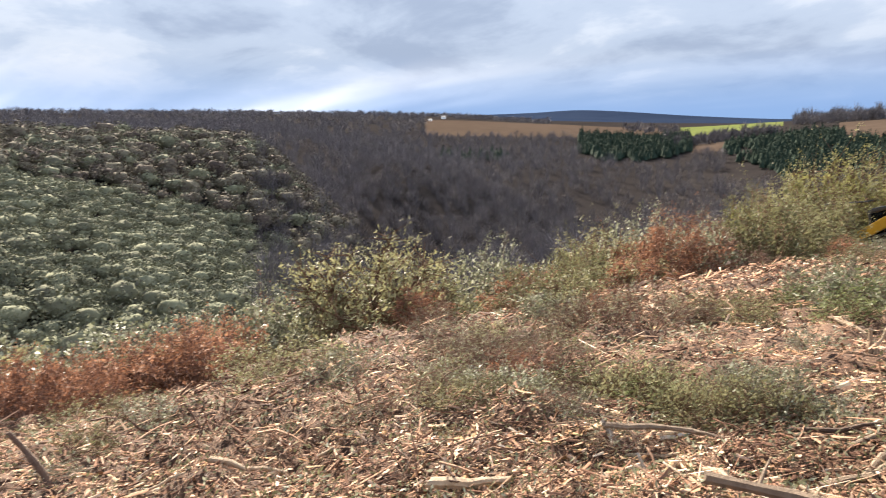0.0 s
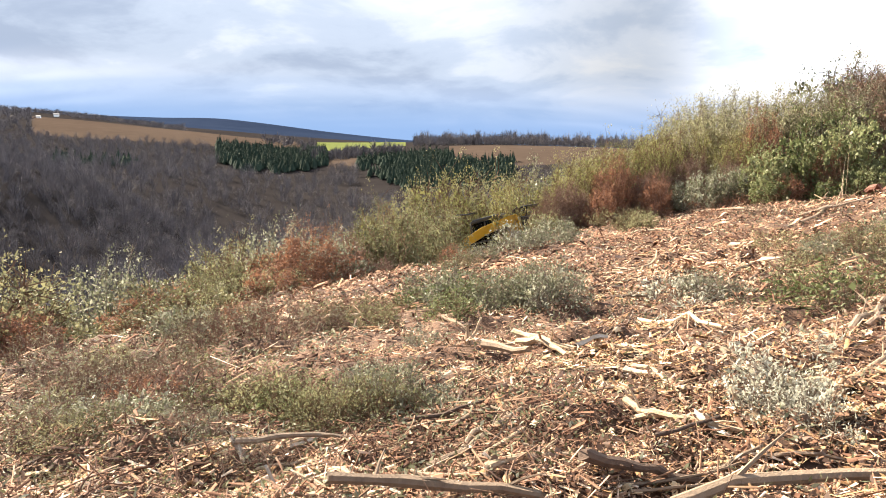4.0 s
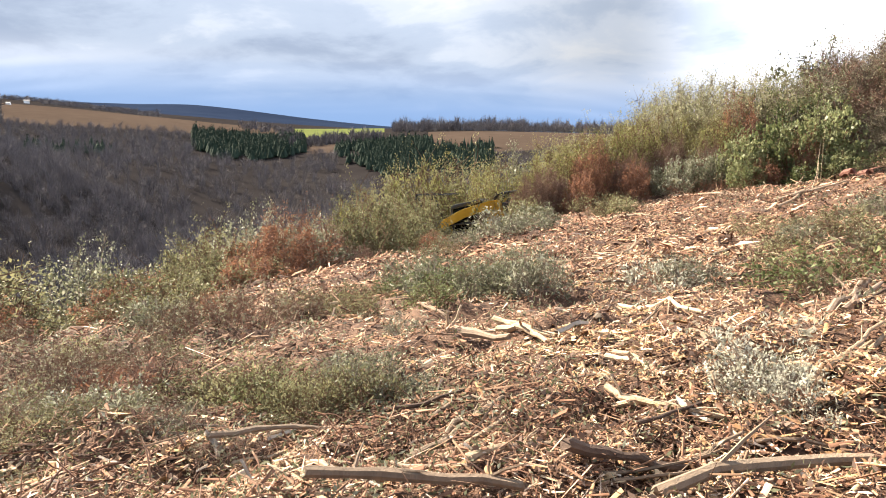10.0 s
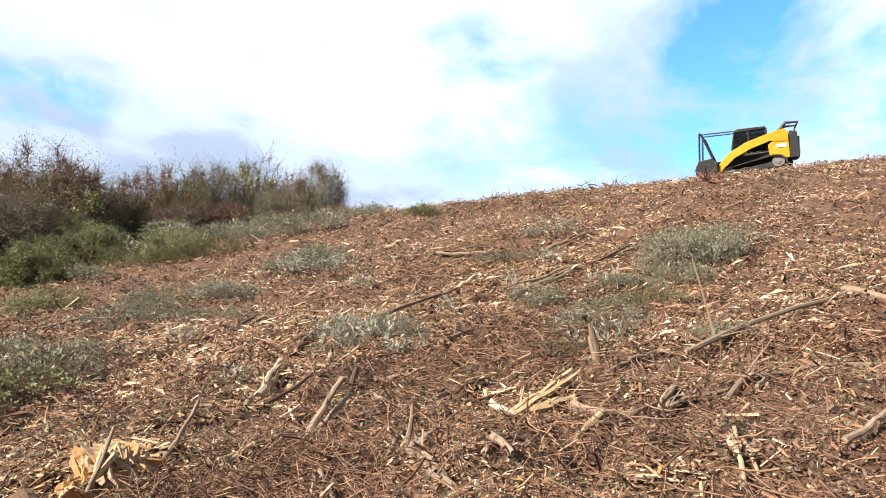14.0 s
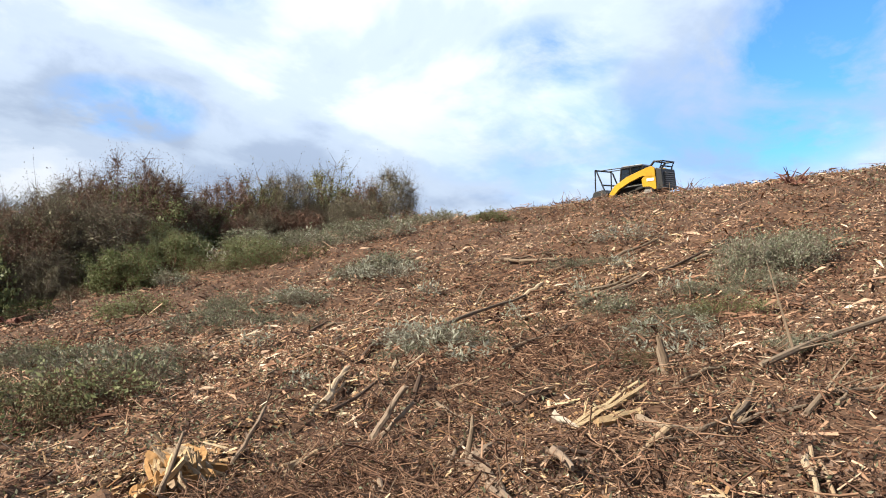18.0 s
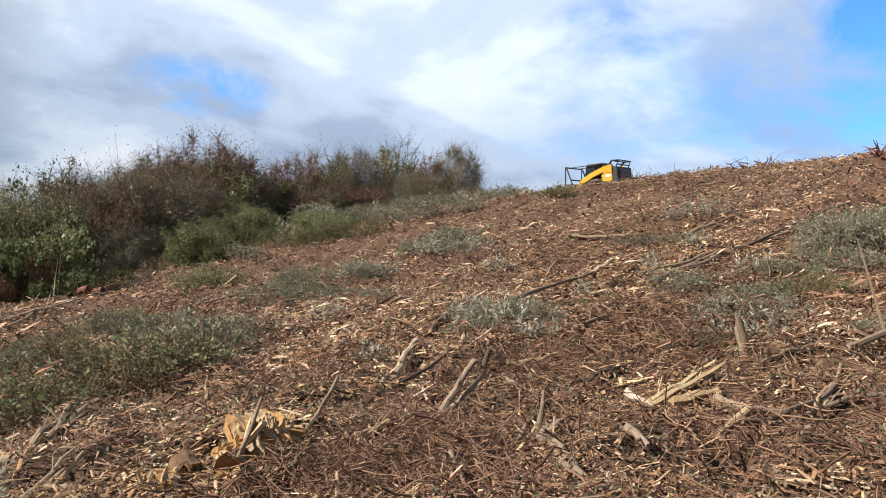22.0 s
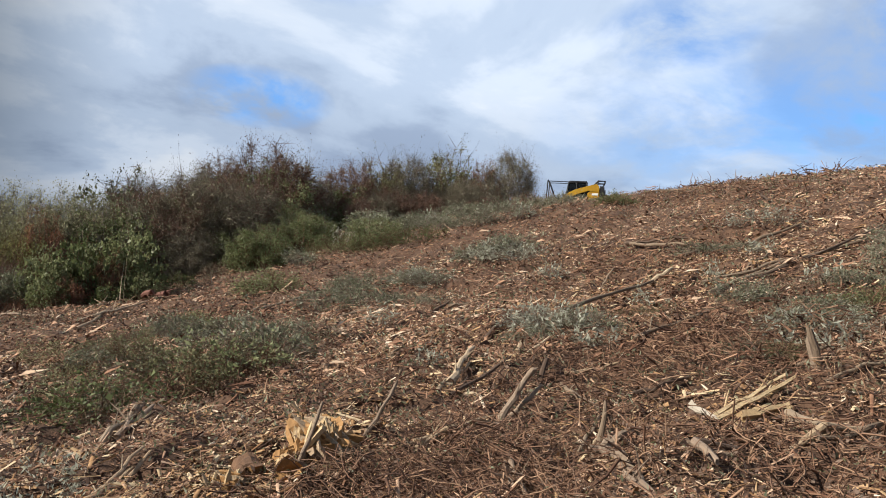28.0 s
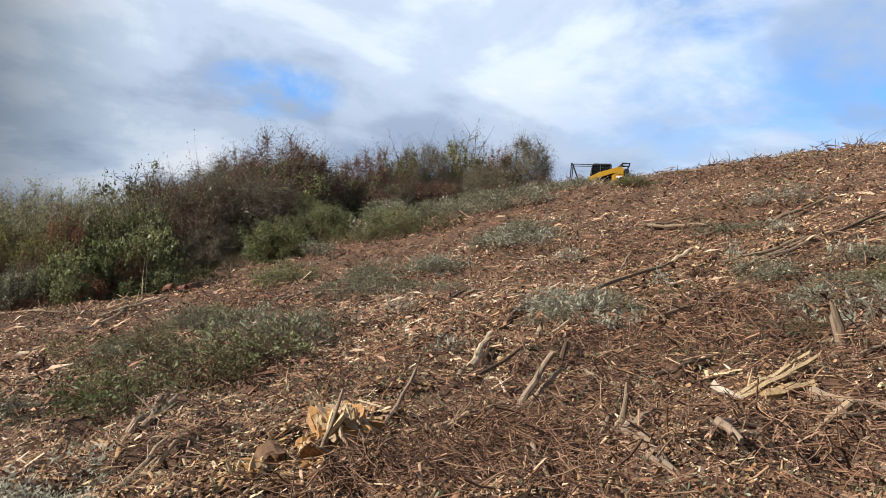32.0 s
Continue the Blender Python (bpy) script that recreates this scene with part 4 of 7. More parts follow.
low("bare", -2.00, 7.41, 0.72, 0.80)
low("olive", -3.87, 9.00, 0.78, 1.00)
low("olive", -3.25, 8.74, 0.74, 1.00)
low("bare", -3.62, 5.98, 0.55, 0.87)
low("bare", -3.04, 5.52, 0.50, 0.87)
low("bare", -2.86, 5.77, 0.42, 0.87)
low("olive", -2.88, 4.50, 0.38, 1.04)
low("olive", -2.57, 4.36, 0.29, 1.04)
low("silver", 1.93, 3.97, 0.26, 0.70)
low("silver", 2.21, 4.17, 0.28, 0.70)
low("silver", 5.12, 9.54, 0.40, 1.10)
low("bare", 5.69, 9.87, 0.50, 1.10)
low("silver", 5.69, 9.22, 0.34, 1.10)
low("silver", 2.85, 8.62, 0.36, 1.25)
low("silver", 3.13, 8.24, 0.40, 1.25)
low("olive", 5.40, 22.04, 0.70, 1.88)
low("olive", -5.21, 4.91, 0.48, 1.20)
low("olive", -4.57, 4.93, 0.45, 1.20)
low("bare", -3.50, 5.92, 0.27, 2.08)
low("bare", -3.03, 6.02, 0.27, 2.08)
low("olive", -1.94, 5.13, 0.37, 1.04)
low("olive", -1.57, 5.14, 0.42, 1.04)
low("olive", -1.33, 5.33, 0.40, 1.04)
low("olive", -5.84, 3.32, 0.31, 2.08)
low("olive", -5.30, 3.40, 0.24, 2.08)
low("olive", -1.68, 8.45, 0.39, 1.49)
low("olive", -1.23, 8.53, 0.46, 1.49)
low("olive", -0.76, 8.50, 0.39, 1.49)
low("green", 4.04, 7.21, 0.72, 1.10)
low("bare", 4.35, 7.60, 0.70, 1.10)
low("olive", 5.30, 7.66, 0.80, 1.10)
low("green", 6.18, 7.78, 0.82, 1.15)
low("bare", 6.60, 7.70, 0.62, 1.10)
low("olive", 4.30, 8.10, 0.60, 1.10)
low("silver", 7.00, 8.51, 0.82, 0.92)
low("silver", 7.09, 8.01, 0.79, 0.92)
low("bare", 8.14, 8.94, 0.51, 1.12)
low("bare", 8.35, 8.60, 0.61, 1.12)
low("silver", 5.87, 10.31, 0.41, 2.00)
low("silver", 7.62, 12.23, 0.46, 1.22)
low("silver", 7.78, 11.63, 0.52, 1.22)
low("silver", 7.22, 10.09, 0.43, 1.22)
low("silver", 8.75, 11.32, 0.38, 2.00)
low("olive", 5.15, 10.26, 0.49, 1.95)
low("green", 18.92, 17.86, 0.61, 2.36)
low("green", 19.35, 17.00, 0.63, 2.36)
low("silver", 16.45, 10.56, 0.61, 1.83)
low("silver", 16.84, 9.94, 0.48, 1.83)
low("silver", 12.27, 12.19, 0.56, 1.65)
low("silver", 13.38, 12.34, 0.58, 1.65)
low("silver", 13.79, 10.79, 0.49, 1.50)
low("silver", 26.03, 23.91, 0.87, 1.50)
low("silver", 24.69, 19.33, 0.74, 1.57)
low("silver", 25.23, 18.61, 0.74, 1.57)
low("silver", 27.80, 19.45, 0.81, 1.57)
low("silver", 24.75, 16.64, 0.51, 2.25)
low("silver", 26.31, 16.42, 0.56, 2.25)
low("green", 22.99, 9.67, 0.32, 3.00)
low("silver", 14.12, 0.80, 0.65, 0.71)
low("silver", 14.28, 0.37, 0.86, 0.71)
low("silver", 14.57, 0.09, 0.74, 0.71)
low("silver", 14.30, -0.28, 0.81, 0.71)
low("silver", 15.58, -0.16, 0.53, 1.50)
low("silver", 15.73, -0.64, 0.58, 1.50)
low("silver", 9.08, 4.81, 0.28, 2.10)
low("silver", 8.83, 3.81, 0.24, 3.20)
low("silver", 10.47, 1.25, 0.33, 1.65)
low("silver", 10.62, 0.92, 0.30, 1.65)
low("green", 11.49, 0.97, 0.29, 2.44)
low("green", 11.76, 0.54, 0.26, 2.44)
low("green", 12.78, 15.97, 0.73, 1.12)
low("green", 13.22, 15.62, 0.84, 1.12)
low("green", 17.99, 25.76, 1.89, 0.89)
low("green", 18.13, 24.52, 1.66, 0.89)
low("green", 17.14, 21.64, 1.71, 0.89)
low("green", 22.38, 26.51, 2.01, 0.70)
low("green", 20.91, 23.44, 1.78, 0.70)
low("green", 20.59, 22.07, 1.46, 0.70)
low("silver", 10.01, 1.65, 0.34, 0.90)
low("silver", 10.34, 1.52, 0.27, 0.90)
low("silver", 10.17, 1.28, 0.32, 0.90)
low("silver", 10.30, 1.12, 0.34, 0.90)
low("silver", 10.22, 0.97, 0.33, 0.90)
low("silver", 9.20, 4.71, 0.30, 0.92)
low("silver", 9.31, 4.52, 0.24, 0.92)
low("silver", 9.67, 4.51, 0.26, 0.92)
low("silver", 9.47, 4.19, 0.26, 0.92)
low("silver", 16.58, 11.19, 0.41, 1.43)
low("silver", 16.83, 10.81, 0.40, 1.43)
low("silver", 16.60, 10.08, 0.48, 1.43)
low("silver", 12.53, 1.27, 0.37, 1.00)
low("silver", 12.55, 1.08, 0.36, 1.00)
low("silver", 12.70, 0.87, 0.34, 1.00)
low("silver", 12.59, 0.65, 0.29, 1.00)
low("silver", 15.87, 4.43, 0.34, 2.00)
low("silver", 15.98, 4.04, 0.27, 2.00)
low("silver", 15.77, 3.57, 0.26, 2.00)
low("olive", 10.77, 3.92, 0.26, 1.57)
low("olive", 10.88, 3.64, 0.22, 1.57)
low("olive", 11.08, 3.42, 0.25, 1.57)
low("silver", 12.06, 10.14, 0.30, 1.71)
low("silver", 12.11, 9.61, 0.29, 1.71)
low("silver", 11.94, 8.86, 0.30, 1.71)
low("silver", 9.70, -0.05, 0.29, 0.90)
low("silver", 9.79, -0.20, 0.29, 0.90)
low("silver", 9.51, -0.37, 0.28, 0.90)
low("silver", 9.70, -0.51, 0.32, 0.90)
low("silver", 8.65, 1.99, 0.21, 1.38)
low("silver", 8.96, 1.85, 0.20, 1.38)
low("silver", 8.84, 1.57, 0.24, 1.38)
low("silver", 13.59, 0.69, 0.37, 0.90)
low("silver", 13.09, 0.41, 0.44, 0.90)
low("silver", 13.23, 0.14, 0.36, 0.90)
low("silver", 12.98, -0.09, 0.42, 0.90)
low("silver", 10.61, 1.61, 0.22, 1.25)
low("silver", 10.45, 1.31, 0.26, 1.25)
low("silver", 10.59, 1.11, 0.21, 1.25)
low("silver", 10.68, 1.57, 0.41, 1.07)
low("silver", 10.73, 1.26, 0.52, 1.07)
low("silver", 10.87, 1.01, 0.42, 1.07)
low("green", 19.06, 20.14, 0.73, 1.50)
low("green", 19.24, 18.83, 0.94, 1.50)
low("olive", 12.81, 22.71, 0.69, 2.25)
low("olive", 13.35, 21.52, 0.65, 2.25)
low("rust", 8.99, 23.86, 0.86, 1.75)
low("rust", 9.98, 23.75, 0.95, 1.75)
low("pale", 1.83, 3.79, 0.32, 0.80)
low("pale", 2.00, 3.62, 0.32, 0.80)
low("pale", 2.63, 8.05, 0.42, 1.61)
low("silver", 0.64, 8.26, 0.65, 0.72)
low("silver", 0.91, 8.42, 0.73, 0.72)
low("silver", 1.13, 7.65, 0.60, 0.72)
low("pale", 16.37, 10.26, 0.54, 1.41)
low("pale", 15.85, 9.33, 0.42, 1.41)
low("silver", 13.63, 10.46, 0.49, 1.88)
low("pale", 9.74, 4.76, 0.52, 1.72)
low("green", 16.87, 34.71, 3.46, 0.70)
low("green", 16.01, 29.53, 2.92, 0.70)
low("green", 16.81, 36.90, 2.04, 1.09)
low("silver", 21.45, 33.00, 2.24, 1.04)
low("silver", 18.32, 24.67, 1.60, 1.04)
low("green", 21.44, 26.69, 2.24, 0.90)
low("green", 20.06, 22.44, 1.61, 0.90)
low("pale", 1.95, 4.13, 0.39, 0.80)
low("pale", 2.13, 3.99, 0.36, 0.80)
low("pale", 14.85, 0.16, 0.54, 1.50)
low("pale", 14.72, -0.39, 0.48, 1.50)
low("pale", 17.77, 3.57, 0.48, 3.00)
low("pale", 9.92, 0.81, 0.34, 1.80)
low("green", 20.70, 18.68, 1.07, 1.62)
low("green", 19.26, 15.56, 0.96, 1.62)
low("silver", 23.04, 18.52, 0.75, 1.88)
low("silver", 22.18, 16.39, 0.56, 1.88)
low("silver", 21.48, 14.64, 0.64, 1.88)
low("silver", 26.07, 16.82, 0.60, 2.57)
low("silver", 23.82, 13.83, 0.62, 2.57)
low("silver", 26.25, 14.10, 0.65, 1.93)
low("silver", 24.25, 11.84, 0.63, 1.93)
low("pale", 16.12, 10.39, 0.45, 2.33)
low("pale", 15.67, 9.02, 0.50, 2.33)
low("pale", 14.00, 10.55, 0.50, 2.10)
low("silver", 11.12, 11.01, 0.59, 1.64)
low("silver", 11.21, 10.26, 0.58, 1.64)
low("green", 23.09, 9.44, 0.42, 3.20)
low("silver", 9.54, 4.18, 0.42, 1.38)
low("silver", 9.42, 3.71, 0.32, 1.38)
low("silver", 15.26, 0.62, 0.55, 1.21)
low("silver", 14.85, 0.09, 0.67, 1.21)
low("silver", 14.86, -0.42, 0.61, 1.21)
low("silver", 9.92, 1.45, 0.32, 1.80)
low("silver", 9.98, 1.09, 0.27, 1.80)
low("green", 11.50, 0.90, 0.40, 1.50)
low("green", 11.65, 0.52, 0.43, 1.50)
low("olive", -4.71, 4.43, 0.36, 1.08)
low("silver", -4.04, 4.70, 0.39, 1.08)
low("bare", -3.05, 3.74, 0.36, 0.90)
low("silver", -2.57, 4.42, 0.25, 1.08)
low("olive", -2.22, 3.69, 0.18, 1.08)
low("olive", -2.18, 4.97, 0.22, 1.08)
low("silver", -1.67, 4.06, 0.20, 1.08)
low("green", -1.29, 4.96, 0.34, 1.08)
low("olive", -0.86, 4.49, 0.28, 1.08)
low("silver", -0.70, 5.23, 0.31, 1.08)
low("bare", -3.56, 3.25, 0.19, 0.84)
low("silver", -5.05, 3.36, 0.27, 1.08)
low("olive", -4.76, 2.63, 0.24, 1.08)
low("silver", -4.49, 2.27, 0.16, 1.06)
low("silver", -0.30, 6.59, 0.27, 1.08)
low("green", -0.03, 7.63, 0.34, 1.08)
low("silver", -3.11, 4.90, 0.28, 1.08)
low("bare", -3.03, 5.42, 0.49, 0.90)
low("silver", -2.24, 4.47, 0.36, 1.08)
low("bare", -2.33, 5.54, 0.42, 0.90)
low("silver", -1.81, 4.72, 0.21, 1.08)
low("olive", -2.51, 4.05, 0.23, 1.08)
low("green", -1.39, 5.14, 0.26, 1.08)
low("olive", -1.02, 4.65, 0.23, 1.08)
low("bare", -0.68, 4.94, 0.35, 0.90)
low("silver", -0.60, 5.54, 0.23, 1.08)
low("silver", -0.14, 8.51, 0.53, 1.08)
low("silver", 0.70, 8.47, 0.53, 1.08)
low("green", 1.13, 9.17, 0.38, 1.08)
low("olive", 0.03, 12.57, 0.48, 1.08)
low("silver", 3.00, 8.19, 0.39, 1.08)
low("olive", 6.07, 22.76, 0.65, 1.08)
low("olive", 5.77, 10.59, 0.35, 1.40)
low("bare", 3.94, 6.92, 0.42, 0.90)
low("green", 6.96, 8.14, 0.44, 1.08)
low("olive", 5.63, 9.53, 0.50, 1.08)
low("silver", 4.21, 7.59, 0.42, 1.08)
low("bare", 6.18, 8.08, 0.80, 0.90)
low("silver", 7.56, 11.36, 0.66, 1.08)
low("silver", 3.15, 7.54, 0.17, 1.08)
low("green", 18.99, 16.95, 0.90, 1.27)
low("silver", 21.37, 16.47, 0.90, 1.57)
low("silver", 22.08, 13.55, 0.90, 1.72)
low("pale", 16.67, 9.91, 0.40, 1.08)
low("pale", 13.14, 10.07, 0.23, 1.08)
low("silver", 12.32, 11.41, 0.64, 1.08)
low("pale", 13.84, 16.73, 0.38, 1.08)
low("silver", 16.37, 9.82, 0.90, 1.19)
low("pale", 9.31, 4.89, 0.25, 1.08)
low("pale", 8.85, 3.69, 0.17, 1.08)
low("pale", 2.59, 4.50, 0.16, 0.85)
low("silver", 11.76, 2.50, 0.54, 1.08)
low("pale", 10.50, 1.00, 0.25, 1.08)
low("olive", 8.79, 1.36, 0.31, 1.08)
low("silver", 26.03, 13.03, 0.60, 1.08)
low("green", 23.19, 9.70, 0.61, 1.08)
low("rust", 11.01, 27.78, 0.50, 1.60)
low("rust", 13.85, 30.02, 0.50, 1.50)
low("rust", 7.46, 19.87, 0.40, 1.60)
low("bare", 8.07, 18.66, 0.40, 1.50)
low("olive", 6.76, 12.32, 0.40, 1.30)
low("green", 8.24, 11.87, 0.45, 1.10)
low("olive", 4.84, 9.33, 0.35, 1.40)
low("olive", 5.65, 7.39, 0.32, 1.50)
low("olive", 8.02, 9.18, 0.35, 1.30)
low("pale", 9.11, 4.82, 0.30, 0.70)
low("pale", 10.08, 5.22, 0.28, 0.70)
low("pale", 8.68, 3.69, 0.22, 0.80)
low("pale", 9.18, 3.72, 0.22, 0.80)
low("pale", 10.50, 0.97, 0.30, 0.90)
low("silver", 10.98, 1.28, 0.30, 0.90)
low("pale", 16.47, 10.25, 0.50, 1.00)
low("pale", 13.77, 10.67, 0.40, 0.80)
low("pale", 14.36, 17.67, 0.40, 0.80)
low("silver", 13.42, 13.01, 0.50, 1.00)
low("silver", 11.76, 2.30, 0.35, 1.00)
low("bare", 12.42, 1.87, 0.45, 1.00)
low("bare", 11.05, 2.53, 0.40, 1.00)
low("silver", 17.39, 19.43, 0.80, 1.10)
low("green", 20.14, 21.21, 0.70, 1.20)
low("silver", 22.04, 21.13, 0.80, 1.20)
low("silver", 23.47, 19.09, 0.70, 1.20)
low("bare", 16.19, 22.58, 0.90, 1.00)
low("green", 14.77, 22.99, 0.80, 1.00)
low("olive", 14.98, 27.04, 0.80, 1.10)
for _thing in KINDS.values():
    for _o in (*_thing.children, _thing):
        bpy.data.objects.remove(_o)


# ---------------------------------------------------------------- woods of the valley
def wood_patch(name, label, mat, spots, seed, clump=120, leaf=0.03, cone=False):
    """Many far crowns in one object, each a lumpy body under a loose shell of small tufts. spots: x, y, z, radius, height."""
    rng = np.random.default_rng(seed)
    spots = np.array(spots)
    n = len(spots)
    size3 = np.stack([spots[:, 3], spots[:, 3], spots[:, 4] * 0.5], axis=1)[:, None, :]
    foot = spots[:, None, :3] + np.array([0, 0, 1.0])[None, None, :] * (spots[:, 4] * 0.5)[:, None, None]
    # bodies: a ring of corners at each of four heights, and a top
    segs, lifts = 8, (-0.9, -0.1, 0.5, 0.85)
    ring = [(math.cos(2 * math.pi * (k + 0.5 * j) / segs), math.sin(2 * math.pi * (k + 0.5 * j) / segs), z) for j, z in enumerate(lifts) for k in range(segs)]
    body = np.array([(x * w, y * w, z) for x, y, z in ring for w in ((1 - (z + 1) / 2) * 1.1 if cone else math.sqrt(1 - z * z * 0.92) * 0.95,)] + [(0, 0, 1.0)])
    corners = body[None] * rng.uniform(0.76, 0.96, (n, len(body), 1)) * np.where(cone, 0.8, 0.66) + rng.normal(size=(n, len(body), 3)) * 0.04
    v0 = (corners * size3 + foot).reshape(-1, 3)
    tri = []
    for j in range(len(lifts) - 1):
        for k in range(segs):
            p, q, r, t = j * segs + k, j * segs + (k + 1) % segs, (j + 1) * segs + k, (j + 1) * segs + (k + 1) % segs
            tri += [(p, q, r), (q, t, r)]
    last = (len(lifts) - 1) * segs
    tri += [(last + k, last + (k + 1) % segs, len(body) - 1) for k in range(segs)]
    f0 = (np.array(tri)[None] + (np.arange(n) * len(body))[:, None, None]).reshape(-1, 3)
    # tufts over them
    d = rng.normal(size=(n, clump, 3))
    d /= np.linalg.norm(d, axis=2)[:, :, None]
    d[:, :, 2] = np.abs(d[:, :, 2]) * 1.2 - 0.25
    p = d * rng.uniform(0.25, 1.1, (n, clump, 1)) ** 0.6
    if cone:
        h = rng.uniform(0, 1, (n, clump)) ** 1.4
        p[:, :, 0] *= (1 - h)
        p[:, :, 1] *= (1 - h)
        p[:, :, 2] = h * 2 - 0.9
    centre = (p * size3 + foot).reshape(-1, 3)
    size = (spots[:, 3] * leaf * 2)[:, None].repeat(clump, 1).reshape(-1, 1) * rng.uniform(0.6, 1.4, (n * clump, 1))
    nrm = (d + rng.normal(size=d.shape) * 0.7).reshape(-1, 3)
    nrm /= np.linalg.norm(nrm, axis=1)[:, None]
    a = np.cross(nrm, rng.normal(size=nrm.shape))
    a /= np.linalg.norm(a, axis=1)[:, None]
    b = np.cross(nrm, a)
    v = np.stack([centre - a * size * 1.1, centre + a * size * 0.9 - b * size * 0.9, centre + a * size * 0.5 + b * size * 1.1 + nrm * size * 0.4], axis=1).reshape(-1, 3)
    f = np.arange(len(centre))[:, None] * 3 + np.array([[0, 1, 2]]) + len(v0)
    return tagged(new(name, mesh_from(name, np.concatenate([v0, v]), np.concatenate([f0, f]), mat, True)), label, "trees", kind="stuff")


def bare_wood(name, label, mat, spots, seed, limbs=50, thin=0.02):
    """Many far leafless trees in one object: a trunk each and thin limbs fanning upwards from it."""
    rng = np.random.default_rng(seed)
    spots = np.array(spots)
    n = len(spots)
    wide, high = spots[:, 3][:, None], spots[:, 4][:, None]
    turn = rng.uniform(0, 2 * math.pi, (n, limbs))
    out = rng.uniform(0.05, 1.0, (n, limbs)) ** 0.6
    start = rng.uniform(0.0, 0.65, (n, limbs)) * high
    start[:, 0], out[:, 0] = 0, 0.05
    end_z = start + (high * (1.02 - 0.45 * out ** 2) - start) * rng.uniform(0.45, 1.0, (n, limbs))
    end_z[:, 0] = high[:, 0]
    lean = out * 0.35
    a = np.stack([np.cos(turn) * wide * lean, np.sin(turn) * wide * lean, start], axis=2) + spots[:, None, :3]
    b = np.stack([np.cos(turn) * wide * out, np.sin(turn) * wide * out, end_z], axis=2) + spots[:, None, :3]
    w = rng.uniform(0.5, 1.5, (n, limbs, 1)) * thin * high[:, :, None]
    side = rng.normal(size=(n, limbs, 3)) * np.array([1, 1, 0.3])
    side /= np.linalg.norm(side, axis=2)[:, :, None]
    v = np.stack([a - side * w, a + side * w, b], axis=2).reshape(-1, 3)
    f = np.arange(n * limbs)[:, None] * 3 + np.array([[0, 1, 2]])
    return tagged(new(name, mesh_from(name, v, f, mat)), label, "trees", kind="stuff")


def scatter(rng, count, az0, az1, r0, r1, size, tall, keep=None):
    out = []
    while len(out) < count:
        az = rng.uniform(az0, az1)
        r = math.sqrt(rng.uniform(r0 * r0, r1 * r1))
        if keep and not keep(az, r):
            continue
        x, y = r * math.sin(radians(az)), r * math.cos(radians(az))
        s = size * rng.choice((0.6, 0.8, 1.0, 1.1, 1.45)) * rng.uniform(0.85, 1.15)
        out.append((x, y, land(x, y) - 0.3, s, s * tall * rng.uniform(0.8, 1.25)))
    return out


def build_woods():
    rng = random.Random(21)
    wood_patch("woods", "grey-green evergreen scrub on the near side hill", M_WOODS_GREEN, scatter(rng, 2500, -76, -33, 44, 142, 1.75, 1.15), 1, 230, 0.028)
    wood_patch("woods", "dark evergreen and brown wood on the second hill", M_WOODS_DARK, scatter(rng, 1000, -76, -38, 142, 232, 2.6, 1.3), 2, 130, 0.036)
    wood_patch("woods", "grey evergreen crowns among the dark wood", M_WOODS_GREEN, scatter(rng, 480, -76, -38, 145, 232, 2.3, 1.3), 3, 130, 0.036)
    bare_wood("woods", "leafless grey-brown wood filling the valley", M_WOODS_BARE, scatter(rng, 3600, -46, 22, 60, 340, 2.9, 2.2, lambda a, r: r > 105 + 2 * a), 4, 100, 0.0055)
    def open_side(a, r):
        return not (r > 690 and -11.0 < a < -7.0) and not (r > 600 and a > -2) and not (r > 600 and -19.5 < a < -11.0) and not (r > 480 and -8.5 < a < 4)

    bare_wood("woods", "leafless wood on the far valley side", M_WOODS_BARE, scatter(rng, 4200, -74, 22, 330, 880, 4.4, 1.9, open_side), 5, 64, 0.009)
    pines = scatter(rng, 3000, -19.6, -11.0, 620, 900, 2.6, 2.9, lambda a, r: r > 620 + 14 * abs(a + 15.4) + 60 * noise.noise(Vector((a * 1.3, 0.4, 2.2))) and noise.noise(Vector((a * 0.8, r * 0.02, 3.1))) > -0.30 + 0.5 * noise.noise(Vector((a * 2.6, r * 0.08, 1.3))))
    pines += scatter(rng, 3800, -8.6, 4.4, 480, 720, 2.3, 2.8, lambda a, r: (r < 640 or a < -0.6) and r > 500 + 34 * max(0.0, -4.6 - a) + 40 * noise.noise(Vector((a * 1.5, 0.9, 5.2))) and noise.noise(Vector((a * 0.8, r * 0.02, 7.7))) > -0.30 + 0.5 * noise.noise(Vector((a * 2.6, r * 0.08, 1.3)))) + scatter(rng, 60, -31, -25, 560, 640, 3, 2.6)
    wood_patch("woods", "dark green pine stand", M_PINE, pines, 6, 34, 0.06, True)
    bare_wood("woods", "leafless wood along the plateau", M_WOODS_BARE, scatter(rng, 2600, -74, -32.2, 880, 2100, 8, 1.2) + scatter(rng, 500, -32, -22, 1500, 2100, 9, 1.0, lambda a, r: a > -29.6 or r > 1700), 7, 40, 0.03)
    bare_wood("woods", "dark leafless tree line on the skyline", M_WOODS_BARE, scatter(rng, 1100, -4, 22, 900, 1040, 5.0, 2.6), 8, 60, 0.012)
    bare_wood("woods", "tree belt between the far fields", M_WOODS_BARE, scatter(rng, 170, -13.5, -5, 780, 850, 5, 2.0) + scatter(rng, 60, -16, -12, 1000, 1180, 6, 1.6), 9, 40, 0.03)


build_woods()


